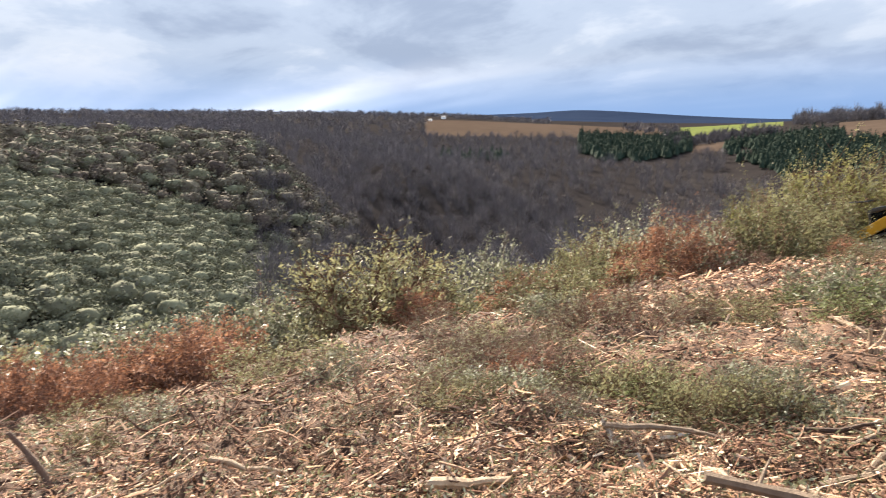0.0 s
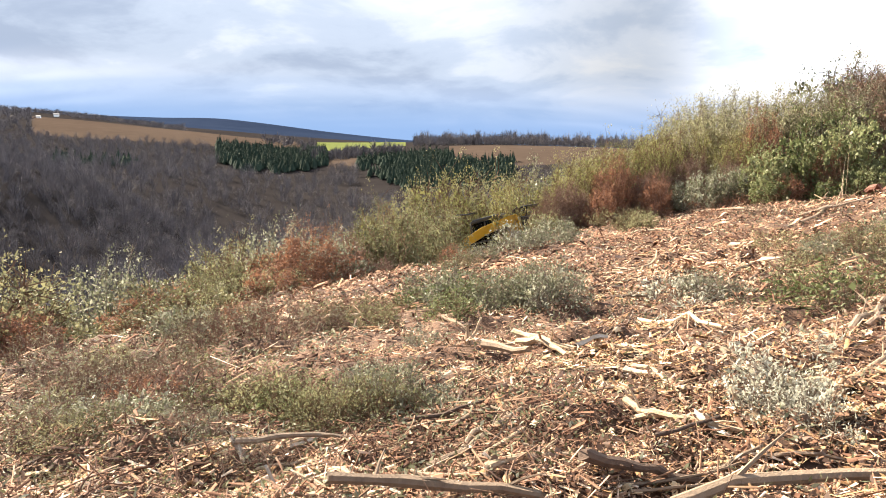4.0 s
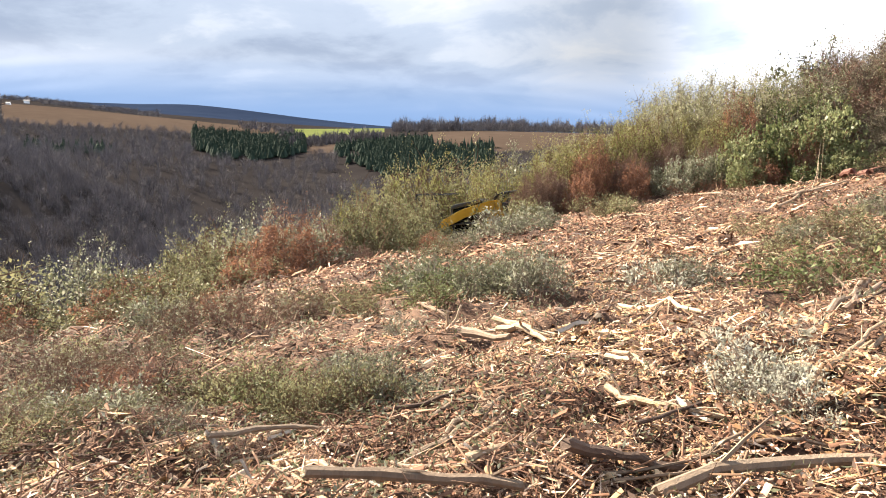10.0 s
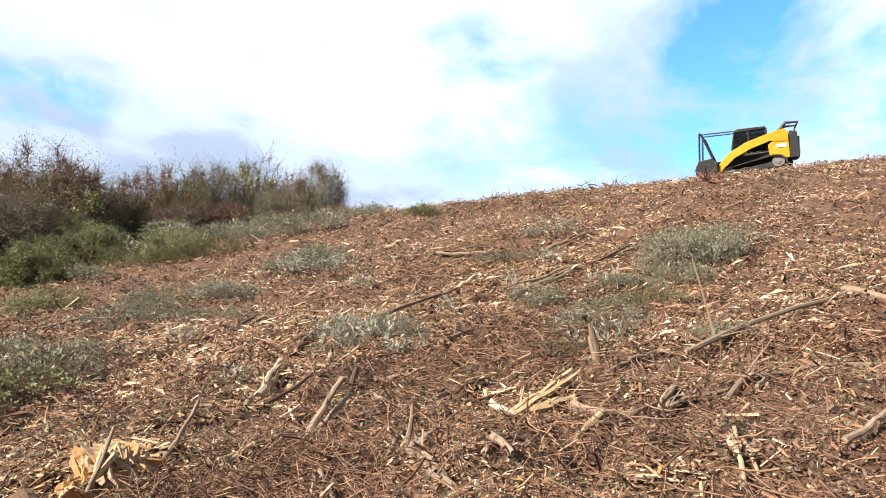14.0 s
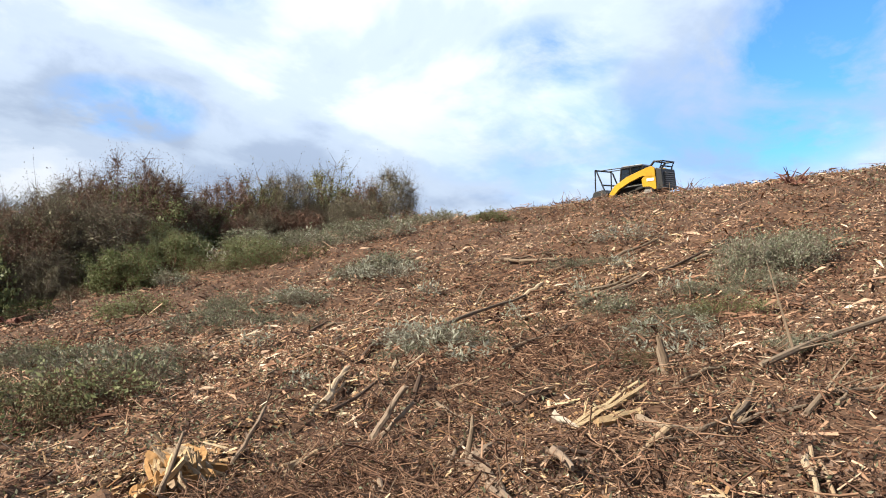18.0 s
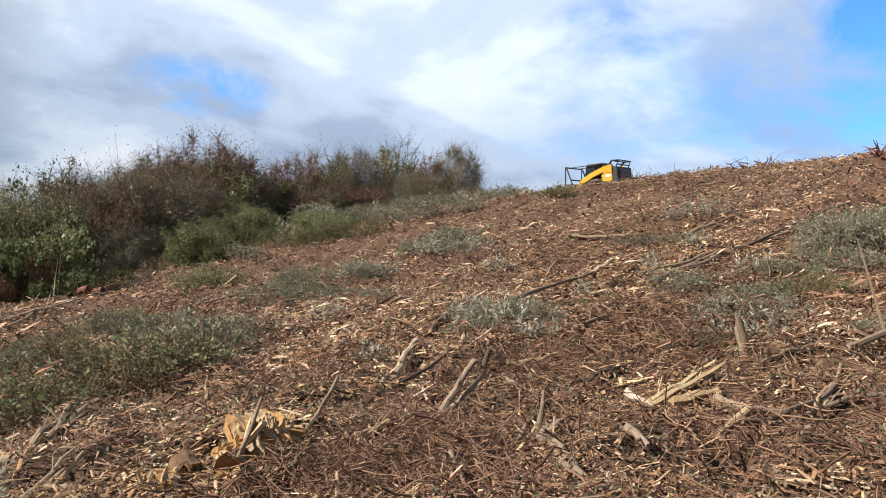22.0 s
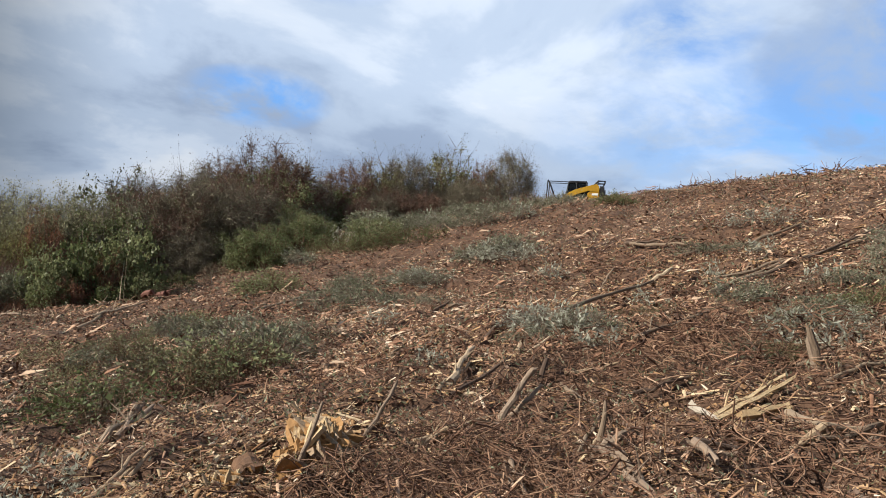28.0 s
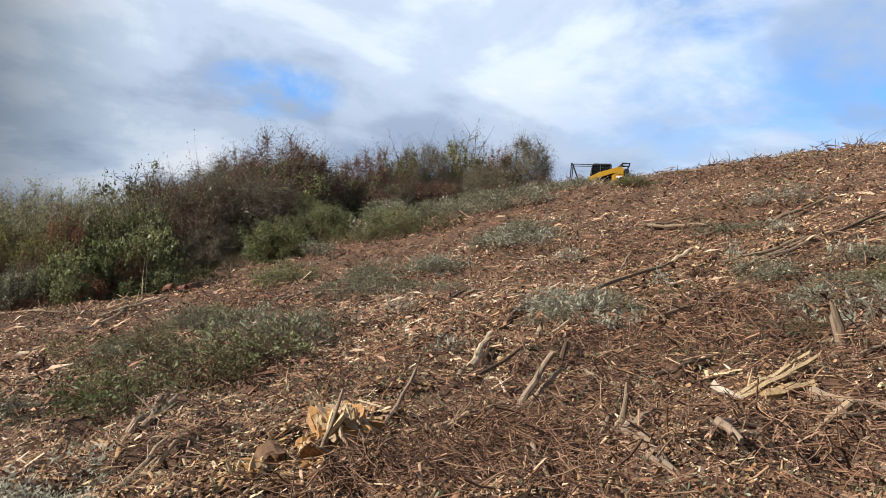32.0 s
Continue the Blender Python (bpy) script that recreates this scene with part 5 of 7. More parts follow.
# ---------------------------------------------------------------- farmhouses on the plateau
def farmhouse(az, r, wide, deep, eaves, turn, label):
    x, y = r * math.sin(radians(az)), r * math.cos(radians(az))
    house = tagged(empty("house", Matrix.Translation((x, y, land(x, y))) @ Matrix.Rotation(radians(turn), 4, "Z")), label, "house", "farmhouses on the plateau")
    bm = bmesh.new()
    prism(bm, [(-wide / 2, -1.5), (-wide / 2, eaves), (0, eaves + wide * 0.3), (wide / 2, eaves), (wide / 2, -1.5)], -deep / 2, deep / 2)
    part("wall", bm, M_WHITE, house)
    for s in (-1, 1):
        bm = bmesh.new()
        prism(bm, [(s * (wide / 2 + 0.5), eaves - 0.3), (s * (wide / 2 + 0.5), eaves), (0, eaves + wide * 0.3 + 0.35), (0, eaves + wide * 0.3 + 0.02)], -deep / 2 - 0.4, deep / 2 + 0.4)
        part("roof", bm, M_ROOF, house)
    for i in range(3):
        bm = bmesh.new()
        c = (i - 1) * deep / 3.2
        box(bm, wide / 2 - 0.1, wide / 2 + 0.06, c - 0.6, c + 0.6, eaves * 0.45, eaves * 0.45 + 1.5)
        part("window", bm, M_BLACK, house)


farmhouse(-30.6, 1480, 7, 9, 4.2, 118, "white farmhouse with a grey roof on the plateau")
farmhouse(-31.7, 1300, 4.5, 6, 2.4, 100, "small white barn at the edge of the field")


# ---------------------------------------------------------------- wood chips and litter on the slope
def in_clearing(x, y):
    inside = False
    poly = EDGE + [(60, 18), (60, -30), (-10, -30)]
    j = len(poly) - 1
    for i in range(len(poly)):
        (xi, yi), (xj, yj) = poly[i], poly[j]
        if (yi > y) != (yj > y) and x < (xj - xi) * (y - yi) / (yj - yi) + xi:
            inside = not inside
        j = i
    return inside


def spots_on_slope(rng, count, r0, r1, az0=-74, az1=112, streak=0.0):
    out = []
    while len(out) < count:
        az = rng.uniform(az0, az1)
        r = r0 * (r1 / r0) ** rng.uniform(0, 1)
        x, y = r * math.sin(radians(az)), r * math.cos(radians(az))
        if streak:                       # swaths left by the machine run across the slope
            n = noise.noise(Vector(((0.89 * x - 0.45 * y) * 0.12, (0.45 * x + 0.89 * y) * 0.55, 2.2))) + 0.6 * noise.noise(Vector((x * 0.8, y * 0.8, 6.6)))
            if rng.random() > 0.12 + 0.88 * smooth(-0.3, 0.35, n * streak):
                continue
        if in_clearing(x, y):
            out.append((x, y, r))
    return out


def chips(name, label, mat, count, r0, r1, seed, long0, long1, wide, flat, lift, stand=0.25, skew=2.0, spread=0.5, az0=-74, az1=112, streak=0.0, spots=None):
    """Splinters: tapered slivers lying on the ground in every direction, most of them short."""
    rng = random.Random(seed)
    spots = spots or spots_on_slope(rng, count, r0, r1, az0, az1, streak)
    g = np.random.default_rng(seed)
    p = np.array([(x, y, ground_z(x, y)) for x, y, _ in spots])
    r = np.array([s[2] for s in spots])[:, None]
    n = len(p)
    grow = np.clip(r / 6.0, 0.85, 4.0) ** spread
    ln = (long0 + (long1 - long0) * g.uniform(0, 1, (n, 1)) ** skew) * grow
    wd = np.minimum(wide * (0.25 + 2.4 * g.uniform(0, 1, (n, 1)) ** 2.2) * grow, ln * 0.5)
    th = wd * flat
    ang = g.uniform(0, 2 * math.pi, n)
    d = np.stack([np.cos(ang), np.sin(ang), g.normal(size=n) * stand + 0.16 * np.cos(ang)], axis=1)
    d /= np.linalg.norm(d, axis=1)[:, None]
    s = np.stack([-np.sin(ang), np.cos(ang), g.normal(size=n) * 0.5], axis=1)
    s /= np.linalg.norm(s, axis=1)[:, None]
    u = np.cross(d, s)
    c = p + np.array([0, 0, 1]) * (lift * g.uniform(0.0, 1.0, (n, 1)) * grow)
    kink = g.normal(size=(n, 1)) * 0.12
    a, b = c - d * ln / 2 + u * ln * kink, c + d * ln / 2
    if r0 > 8:                       # far ones are plain pointed splinters
        v = np.stack([a - s * wd * 0.7, a + s * wd * 0.7, a * 0.7 + b * 0.3 + u * th * 1.5, b], axis=1).reshape(-1, 3)
        base = (np.arange(n) * 4)[:, None]
        tagged(new(name, mesh_from(name, v, np.concatenate([base + np.array([[1, 2, 3]]), base + np.array([[2, 0, 3]])]), mat)), label, "wood chips", kind="stuff")
        return
    v = np.stack([a - s * wd / 2, a + s * wd / 2, a + u * th, b - s * wd * 0.25, b + s * wd * 0.35, b + u * th * 0.4], axis=1).reshape(-1, 3)
    base = (np.arange(n) * 6)[:, None]
    quads = np.concatenate([base + np.array([[1, 2, 5, 4]]), base + np.array([[2, 0, 3, 5]])], axis=0)
    tagged(new(name, mesh_from(name, v, quads, mat)), label, "wood chips", kind="stuff")


chips("wood_chips", "pale and brown splinters of mulched wood close by", M_CHIP, 76000, 1.8, 10, 31, 0.018, 0.12, 0.0115, 0.5, 0.07, 0.35, 2.8, 0.3, streak=1.0)
chips("bark_shreds", "dark shreds of bark among the wood chips", M_CHIP_DARK, 64000, 1.8, 10, 32, 0.022, 0.14, 0.0115, 0.7, 0.08, 0.35, 2.8, 0.3, streak=-0.7)
chips("wood_chips", "pale and brown splinters of mulched wood up the slope", M_CHIP, 96000, 9, 54, 36, 0.025, 0.11, 0.014, 0.5, 0.08, 0.35, 2.4, 0.25, streak=1.2)
chips("bark_shreds", "dark shreds of bark strewn up the slope", M_CHIP_DARK, 90000, 9, 54, 37, 0.03, 0.15, 0.014, 0.6, 0.08, 0.35, 2.2, 0.25, streak=-0.8)
chips("wood_chips", "coarse pale splinters on the lower slope", M_CHIP_PALE, 2600, 2.6, 18, 38, 0.04, 0.20, 0.022, 0.35, 0.06, 0.3, 2.0, 0.3, -74, 40, 1.3)
chips("broken_wood", "larger chunks of shattered wood on the slope", M_CHIP, 1600, 2.2, 45, 34, 0.07, 0.34, 0.02, 0.45, 0.07, 0.25, 1.8, 0.25)
chips("broken_wood", "chunks of shattered wood heaped up the slope", M_CHIP, 8000, 8.5, 45, 45, 0.05, 0.42, 0.02, 0.6, 0.12, 0.4, 2.2, 0.2, streak=1.0)
chips("bark_chunks", "dark chunks of bark and root up the slope", M_CHIP_DARK, 5000, 8.5, 45, 46, 0.06, 0.5, 0.018, 0.7, 0.14, 0.4, 2.2, 0.2, streak=-0.6)
chips("twig_litter", "thin broken twigs lying over the wood chips", M_STEM, 10000, 1.9, 48, 33, 0.07, 0.42, 0.006, 0.8, 0.10, 0.25, 1.8, 0.4)
chips("pale_twigs", "thin bleached twigs lying over the wood chips", M_CHIP, 3400, 1.9, 48, 35, 0.08, 0.42, 0.0065, 0.8, 0.12, 0.35, 1.8, 0.4)

# places where a stem was torn apart: x, y, half width, splinters
PATCHES = ((12.3, 4.6, 0.70, 300), (13.3, 3.6, 0.80, 320), (14.3, 2.7, 0.90, 320), (10.9, 5.5, 0.60, 260), (9.3, 6.1, 0.50, 240), (14.9, 1.8, 0.90, 260), (7.5, 6.3, 0.40, 200), (16.3, 5.5, 0.90, 220), (17.6, 3.1, 1.00, 220), (9.6, 9.1, 0.50, 180), (3.25, 3.80, 0.16, 220), (3.0, 4.1, 0.22, 180), (4.1, 4.1, 0.22, 220), (4.55, 4.05, 0.20, 180), (3.7, 4.2, 0.25, 160), (5.3, 4.6, 0.30, 160), (2.7, 3.7, 0.19, 340), (1.5, 3.8, 0.16, 220), (2.1, 3.7, 0.18, 240), (1.3, 4.6, 0.21, 160), (1.1, 5.5, 0.19, 120), (4.8, 4.5, 0.22, 150), (12.5, 5.4, 0.66, 150), (6.7, 4.4, 0.33, 120), (1.8, 8.4, 0.43, 120), (8.5, 7.3, 0.55, 150), (5.6, 6.2, 0.34, 120), (2.1, 4.1, 0.20, 150), (1.1, 5.5, 0.29, 120), (-1.2, 3.8, 0.18, 120), (6.9, 1.4, 0.23, 150), (12.7, 4.9, 0.67, 170), (6.8, 4.6, 0.34, 120), (15.4, 2.8, 0.90, 170), (4.7, 4.4, 0.27, 150), (10.9, 5.3, 0.49, 120), (18.3, -0.4, 1.05, 150), (5.2, -0.1, 0.25, 140), (16.0, 12.9, 1.02, 120), (8.0, 4.3, 0.30, 90), (8.2, 6.3, 0.51, 140), (15.9, 7.3, 0.86, 140), (7.2, 2.0, 0.30, 120))
_patch_rng = random.Random(61)
for _x, _y, _w, _n in PATCHES:
    _spots = [(_x + _patch_rng.gauss(0, _w * 1.6), _y + _patch_rng.gauss(0, _w), math.hypot(_x, _y)) for _ in range(_n)]
    chips("splintered_wood", "patch of pale fresh splinters in the brown mulch", M_CHIP_PALE, _n, 2, 30, 62, 0.035, 0.17, 0.024, 0.35, 0.05, 0.3, 1.8, 0.3, spots=_spots)
chips("pale_splinters", "single pale splinters over the upper slope", M_CHIP_PALE, 14000, 2.6, 40, 63, 0.03, 0.22, 0.016, 0.35, 0.06, 0.3, 1.8, 0.2, 12, 112, 1.2)

chips("wood_chips", "splinters of mulched wood round and behind the path", M_CHIP, 16000, 0.5, 16, 49, 0.02, 0.14, 0.022, 0.45, 0.06, 0.35, 2.4, 0.3, 112, 286)
chips("bark_shreds", "dark shreds of bark round and behind the path", M_CHIP_DARK, 14000, 0.5, 16, 50, 0.025, 0.16, 0.02, 0.6, 0.06, 0.35, 2.4, 0.3, 112, 286)
chips("wood_chips", "trodden wood chips at the viewpoint", M_CHIP, 5000, 0.35, 1.9, 51, 0.02, 0.10, 0.018, 0.45, 0.03, 0.2, 2.4, 0.3)


def leaf_litter(name, label, mat, patches, per, r0, r1, seed, length, width, az0=-74, az1=112):
    """Torn leaves lying in loose patches on the slope."""
    rng, g = random.Random(seed), np.random.default_rng(seed)
    centres = []
    for x, y, r in spots_on_slope(rng, patches, r0, r1, az0, az1):
        w = 0.05 * r + 0.15
        for _ in range(rng.randrange(per // 3, per)):
            a, b = x + rng.gauss(0, w), y + rng.gauss(0, w * 0.8)
            if in_clearing(a, b):
                centres.append((a, b, ground_z(a, b) + rng.uniform(0.01, 0.10)))
    c = np.array(centres)
    grow = np.clip(np.hypot(c[:, 0], c[:, 1])[:, None] / 6, 0.8, 4) ** 0.5
    v, f = leaf_arrays(g, c, np.tile([0, 0, 0.3], (len(c), 1)), length * grow, width * grow)
    tagged(new(name, mesh_from(name, v, f, mat)), label, "leaves", kind="stuff")


leaf_litter("leaf_litter", "torn silvery leaves lying in patches on the wood chips", M_LEAF_SILVER, 260, 60, 2.2, 46, 41, 0.055, 0.018)
leaf_litter("leaf_litter", "torn green leaves lying in patches on the wood chips", M_LEAF_OLIVE, 260, 70, 2.2, 46, 42, 0.045, 0.016)

leaf_litter("leaf_litter", "silvery leaves strewn over the lower slope", M_LEAF_SILVER, 90, 130, 2.8, 14, 43, 0.05, 0.018, -72, 12)
leaf_litter("leaf_litter", "yellow-green leaves strewn over the lower slope", M_LEAF_OLIVE, 60, 120, 3.2, 14, 44, 0.045, 0.015, -72, 12)
leaf_litter("leaf_litter", "pale silvery leaves strewn over the upper slope", M_LEAF_SILVER, 90, 90, 6.0, 34, 53, 0.065, 0.022, 12, 112)
leaf_litter("leaf_litter", "dry brown leaves and shreds over the upper slope", M_LEAF_BROWN, 420, 70, 2.6, 34, 47, 0.05, 0.03, 12, 112)
leaf_litter("leaf_litter", "faded olive leaves and shreds over the upper slope", M_LEAF_DUSK, 150, 80, 7.0, 34, 48, 0.055, 0.022, 12, 112)


# ---------------------------------------------------------------- branches and logs lying on the slope
WOODS = {"bark": (M_BARK, "broken branch with grey-brown bark on the wood chips"), "dark": (M_DARK_BARK, "dark broken branch lying in the wood chips"), "grey": (M_GREY_BARK, "weathered grey stick on the mulched ground"),
         "pale": (M_PALE, "pale stick stripped of its bark"), "white": (M_BLEACHED, "whitish splinter of shattered wood"), "fresh": (M_FRESH, "fresh yellow split wood among chips"),
         "red": (M_RED_BARK, "reddish-brown log at the foot of the bushes"), "brown": (M_DARK_BARK, "short brown piece of log on the slope")}
_branch_rng = random.Random(77)


def branch(kind, x, y, heading, length, radius, bend=0.0, rise=None):
    """A broken branch that starts at x, y. rise: the degrees by which it stands up; without it, it lies on the ground."""
    rng = _branch_rng
    mat, label = WOODS[kind]
    a = radians(heading)
    steps = 7 if length > 0.5 else 5
    if kind in ("fresh", "white"):
        bend *= 0.25
    pts, radii = [], []
    base = Vector((x, y, ground_z(x, y)))
    side = Vector((-math.sin(a), math.cos(a), 0))
    straight = kind in ("fresh", "white") or radius > 0.03
    far_z = ground_z(x + math.cos(a) * length, y + math.sin(a) * length)
    for i in range(steps):
        t = i / (steps - 1)
        sag = 4 * t * (1 - t) * bend * length
        wob = Vector((rng.uniform(-1, 1), rng.uniform(-1, 1), rng.uniform(-1, 1))) * min(radius * (0.5 if radius > 0.03 else 0.8), length * 0.03) * (0.3 if kind in ("fresh", "white") else 1.0)
        if rise is None:
            p = base + Vector((math.cos(a), math.sin(a), 0)) * length * t + side * sag
            chord = base.z + (far_z - base.z) * t
            p.z = chord + max(-0.01, (ground_z(p.x, p.y) - chord) * (0.6 if straight else 0.8)) + radius * 0.8 + (0.075 if radius > 0.028 else 0.045)
        else:
            e = radians(rise)
            p = base + Vector((math.cos(a) * math.cos(e), math.sin(a) * math.cos(e), math.sin(e))) * length * t + Vector((0, 0, 1)) * sag
            if i == 0:
                p.z -= 0.05
        pts.append(p + wob)
        radii.append(radius * (1.0 - 0.35 * t) * rng.uniform(0.8, 1.15))
    bm = bmesh.new()
    origin = pts[0].copy()
    split = kind in ("fresh", "white")
    made = tube(bm, [p - origin for p in pts], [r * (0.8 if split else 1.0) for r in radii], 4 if split else 8 if radius > 0.012 else 5)
    # torn ends
    for v in bm.verts:
        for end, d in ((pts[0] - origin, (pts[0] - pts[1]).normalized()), (pts[-1] - origin, (pts[-1] - pts[-2]).normalized())):
            if (v.co - end).length < radius * 1.5:
                v.co += d * radius * rng.uniform(0, 1.6)
    ob = new("branch", None)
    thing = tagged(ob, label, "branch", "branches on the slope")
    thing.location = origin
    part("limb", bm, mat, thing)
    # side twigs on the longer ones
    if length > 0.55 and radius > 0.006:
        for _ in range(rng.randrange(1, 4)):
            i = rng.randrange(1, steps - 1)
            d = (pts[i + 1] - pts[i]).normalized()
            w = (d + Vector((rng.uniform(-1, 1), rng.uniform(-1, 1), rng.uniform(0.0, 0.8))) * 0.9).normalized()
            ln = length * rng.uniform(0.10, 0.28)
            bm = bmesh.new()
            q = pts[i] - origin
            tube(bm, [q, q + w * ln * 0.5 + Vector((0, 0, 0.01)), q + w * ln], [radii[i] * 0.4, radii[i] * 0.3, radii[i] * 0.12], 5)
            part("side_twig", bm, mat, thing)
    return thing


branch("bark", 1.03, 2.90, -12, 1.53, 0.033, bend=0.15)
branch("dark", 0.65, 3.16, 5, 0.55, 0.034, bend=0.03)
branch("bark", 0.83, 3.13, 15, 0.69, 0.010, bend=-0.03)
branch("bark", 0.87, 3.09, 8, 0.65, 0.009)
branch("pale", 1.35, 5.04, -86, 0.99, 0.020, bend=0.10)
branch("pale", 1.74, 3.99, 160, 0.18, 0.021, bend=0.07, rise=70)
branch("pale", 1.14, 4.28, -56, 0.75, 0.024, bend=-0.08)
branch("pale", 1.15, 3.93, -16, 0.35, 0.020)
branch("pale", 2.31, 4.01, 39, 0.99, 0.018)
branch("grey", 1.51, 3.35, -16, 0.67, 0.010)
branch("pale", 0.60, 6.53, -65, 0.91, 0.036, bend=-0.02)
branch("white", 1.04, 5.57, 33, 0.27, 0.039)
branch("bark", 0.28, 6.07, -50, 0.50, 0.047)
branch("pale", 0.21, 6.20, 26, 0.42, 0.016)
branch("pale", 0.11, 6.27, 100, 0.18, 0.019, rise=83)
branch("pale", 0.14, 6.27, 18, 0.26, 0.013, rise=68)
branch("pale", -0.18, 7.40, -51, 0.47, 0.019)
branch("grey", 0.12, 5.23, -39, 1.23, 0.011, bend=-0.14)
branch("bark", -0.11, 3.72, 36, 0.63, 0.028, bend=-0.03)
branch("bark", -0.01, 4.14, -13, 0.41, 0.018, bend=0.52)
branch("grey", 0.06, 3.69, 8, 0.43, 0.008, bend=-0.05, rise=49)
branch("pale", 0.17, 3.24, 28, 0.61, 0.024)
branch("white", -1.24, 3.83, 171, 0.12, 0.031, rise=50)
branch("bark", -1.30, 3.86, 16, 0.75, 0.022, bend=0.08)
branch("grey", -1.74, 4.15, -1, 0.83, 0.010, bend=0.07)
branch("pale", -1.05, 4.15, 67, 0.38, 0.017)
branch("pale", -1.90, 8.21, 35, 0.89, 0.021, bend=0.30)
branch("white", -0.90, 3.35, 165, 0.18, 0.019, rise=65)
branch("white", -1.91, 3.78, -31, 0.27, 0.013, bend=0.05)
branch("dark", -2.51, 5.08, -16, 0.81, 0.012, bend=-0.12)
branch("dark", -2.52, 4.53, 91, 0.54, 0.011)
branch("brown", -3.35, 6.59, -43, 0.78, 0.041)
branch("bark", -0.55, 3.08, -7, 0.94, 0.034, bend=0.05)
branch("white", -0.66, 3.55, -39, 0.54, 0.018, bend=0.07)
branch("bark", -0.23, 3.54, -40, 0.53, 0.013)
branch("bark", 3.33, 5.69, 45, 1.37, 0.033)
branch("pale", 3.06, 5.88, -49, 0.18, 0.025)
branch("grey", 1.69, 5.82, 47, 0.83, 0.013)
branch("grey", 1.40, 6.15, 66, 1.25, 0.011, bend=-0.04)
branch("grey", 8.33, 24.48, -88, 5.52, 0.043)
branch("bark", 7.35, 20.09, -31, 1.21, 0.035, bend=7.00)
branch("pale", 4.01, 18.33, -34, 1.65, 0.031, bend=0.02)
branch("pale", 7.61, 15.41, 57, 10.33, 0.035, bend=-0.02)
branch("red", 14.27, 26.11, -107, 6.01, 0.159)
branch("bark", 3.82, 8.89, 41, 0.79, 0.024)
branch("bark", 1.71, 8.99, 32, 1.27, 0.019)
branch("bark", 1.66, 11.32, -22, 1.10, 0.024, bend=-0.59)
branch("pale", 1.90, 10.49, 32, 1.62, 0.022, bend=-0.27)
branch("bark", 3.59, 8.16, -2, 0.73, 0.022)
branch("bark", 3.89, 9.62, 36, 1.02, 0.022)
branch("bark", 5.06, 12.08, 26, 0.71, 0.027)
branch("pale", 7.65, 4.16, -9, 0.93, 0.039, bend=0.24)
branch("pale", 4.60, 3.22, -9, 0.79, 0.026, bend=-0.05)
branch("grey", 4.67, 2.43, -137, 0.64, 0.020)
branch("grey", 5.31, 1.97, -143, 0.95, 0.028)
branch("grey", 5.32, 2.09, -13, 0.61, 0.040, bend=-0.10)
branch("white", 6.97, 1.82, -138, 0.46, 0.041)
branch("fresh", 6.63, 1.52, -26, 1.03, 0.036, bend=-0.04)
branch("fresh", 6.63, 1.26, -34, 0.40, 0.060)
branch("fresh", 6.76, 1.55, -17, 0.51, 0.025)
branch("bark", 6.69, 0.93, -135, 0.49, 0.038)
branch("pale", 6.89, 0.99, -108, 0.29, 0.022)
branch("pale", 6.08, 0.72, -27, 1.19, 0.030, bend=-0.06)
branch("bark", 8.49, 0.01, -32, 4.07, 0.045, bend=0.03)
branch("bark", 7.40, -0.40, -51, 1.92, 0.033, bend=0.15)
branch("bark", 6.20, 0.36, -28, 1.61, 0.025, bend=0.09)
branch("pale", 6.80, 0.25, -84, 0.37, 0.022, rise=70)
branch("bark", 11.95, -2.14, -145, 0.66, 0.069)
branch("grey", 5.93, -1.16, -36, 0.56, 0.029)
branch("pale", 5.81, -0.37, -172, 0.62, 0.028)
branch("pale", 5.04, 0.35, -106, 0.42, 0.019)
branch("grey", 8.45, 0.99, 138, 0.31, 0.055, rise=68)
branch("dark", 5.43, 1.34, -41, 0.33, 0.032)
branch("grey", 5.33, 1.30, -132, 0.26, 0.038)
branch("dark", 6.99, 2.42, -35, 0.67, 0.027)
branch("dark", 12.43, 3.09, -27, 4.92, 0.026, bend=-0.02)
branch("bark", 13.38, 3.01, -7, 1.48, 0.033)
branch("bark", 5.74, 2.21, -96, 0.39, 0.023, bend=-0.02, rise=83)
branch("pale", 5.49, 2.29, -59, 0.24, 0.022, rise=50)
branch("bark", 9.86, 5.29, -60, 1.58, 0.023, bend=0.11)
branch("grey", 3.45, 5.68, 41, 0.79, 0.028)
branch("pale", 2.84, 4.41, 30, 0.28, 0.020)
branch("bark", 3.07, 5.26, -73, 0.45, 0.013)
branch("pale", 3.15, 5.90, -57, 0.26, 0.023)
branch("white", 14.87, 21.11, 156, 0.52, 0.028, rise=81)
branch("dark", 8.86, 9.49, -102, 1.17, 0.032)
branch("grey", 26.22, 6.33, 178, 0.60, 0.012, rise=84)
branch("grey", 23.50, 3.39, -166, 0.55, 0.013, rise=85)
branch("dark", 20.37, 3.99, 24, 1.6, 0.035)
branch("bark", 25.59, 9.42, -119, 2.11, 0.035)
branch("bark", 16.91, 6.58, -111, 1.84, 0.045)
branch("bark", 15.93, 3.55, -33, 1.59, 0.040)
branch("bark", 15.49, 4.62, -25, 1.06, 0.040)
branch("pale", 13.21, 4.52, -31, 0.43, 0.051)
branch("bark", 10.30, 12.45, 17, 1.62, 0.033)
branch("pale", 10.06, 12.64, 29, 1.09, 0.033)
branch("pale", 10.15, 19.70, 57, 5.78, 0.046)
branch("red", 12.90, 23.52, -103, 3.40, 0.133)
branch("grey", 20.11, 37.39, -43, 1.88, 0.070)
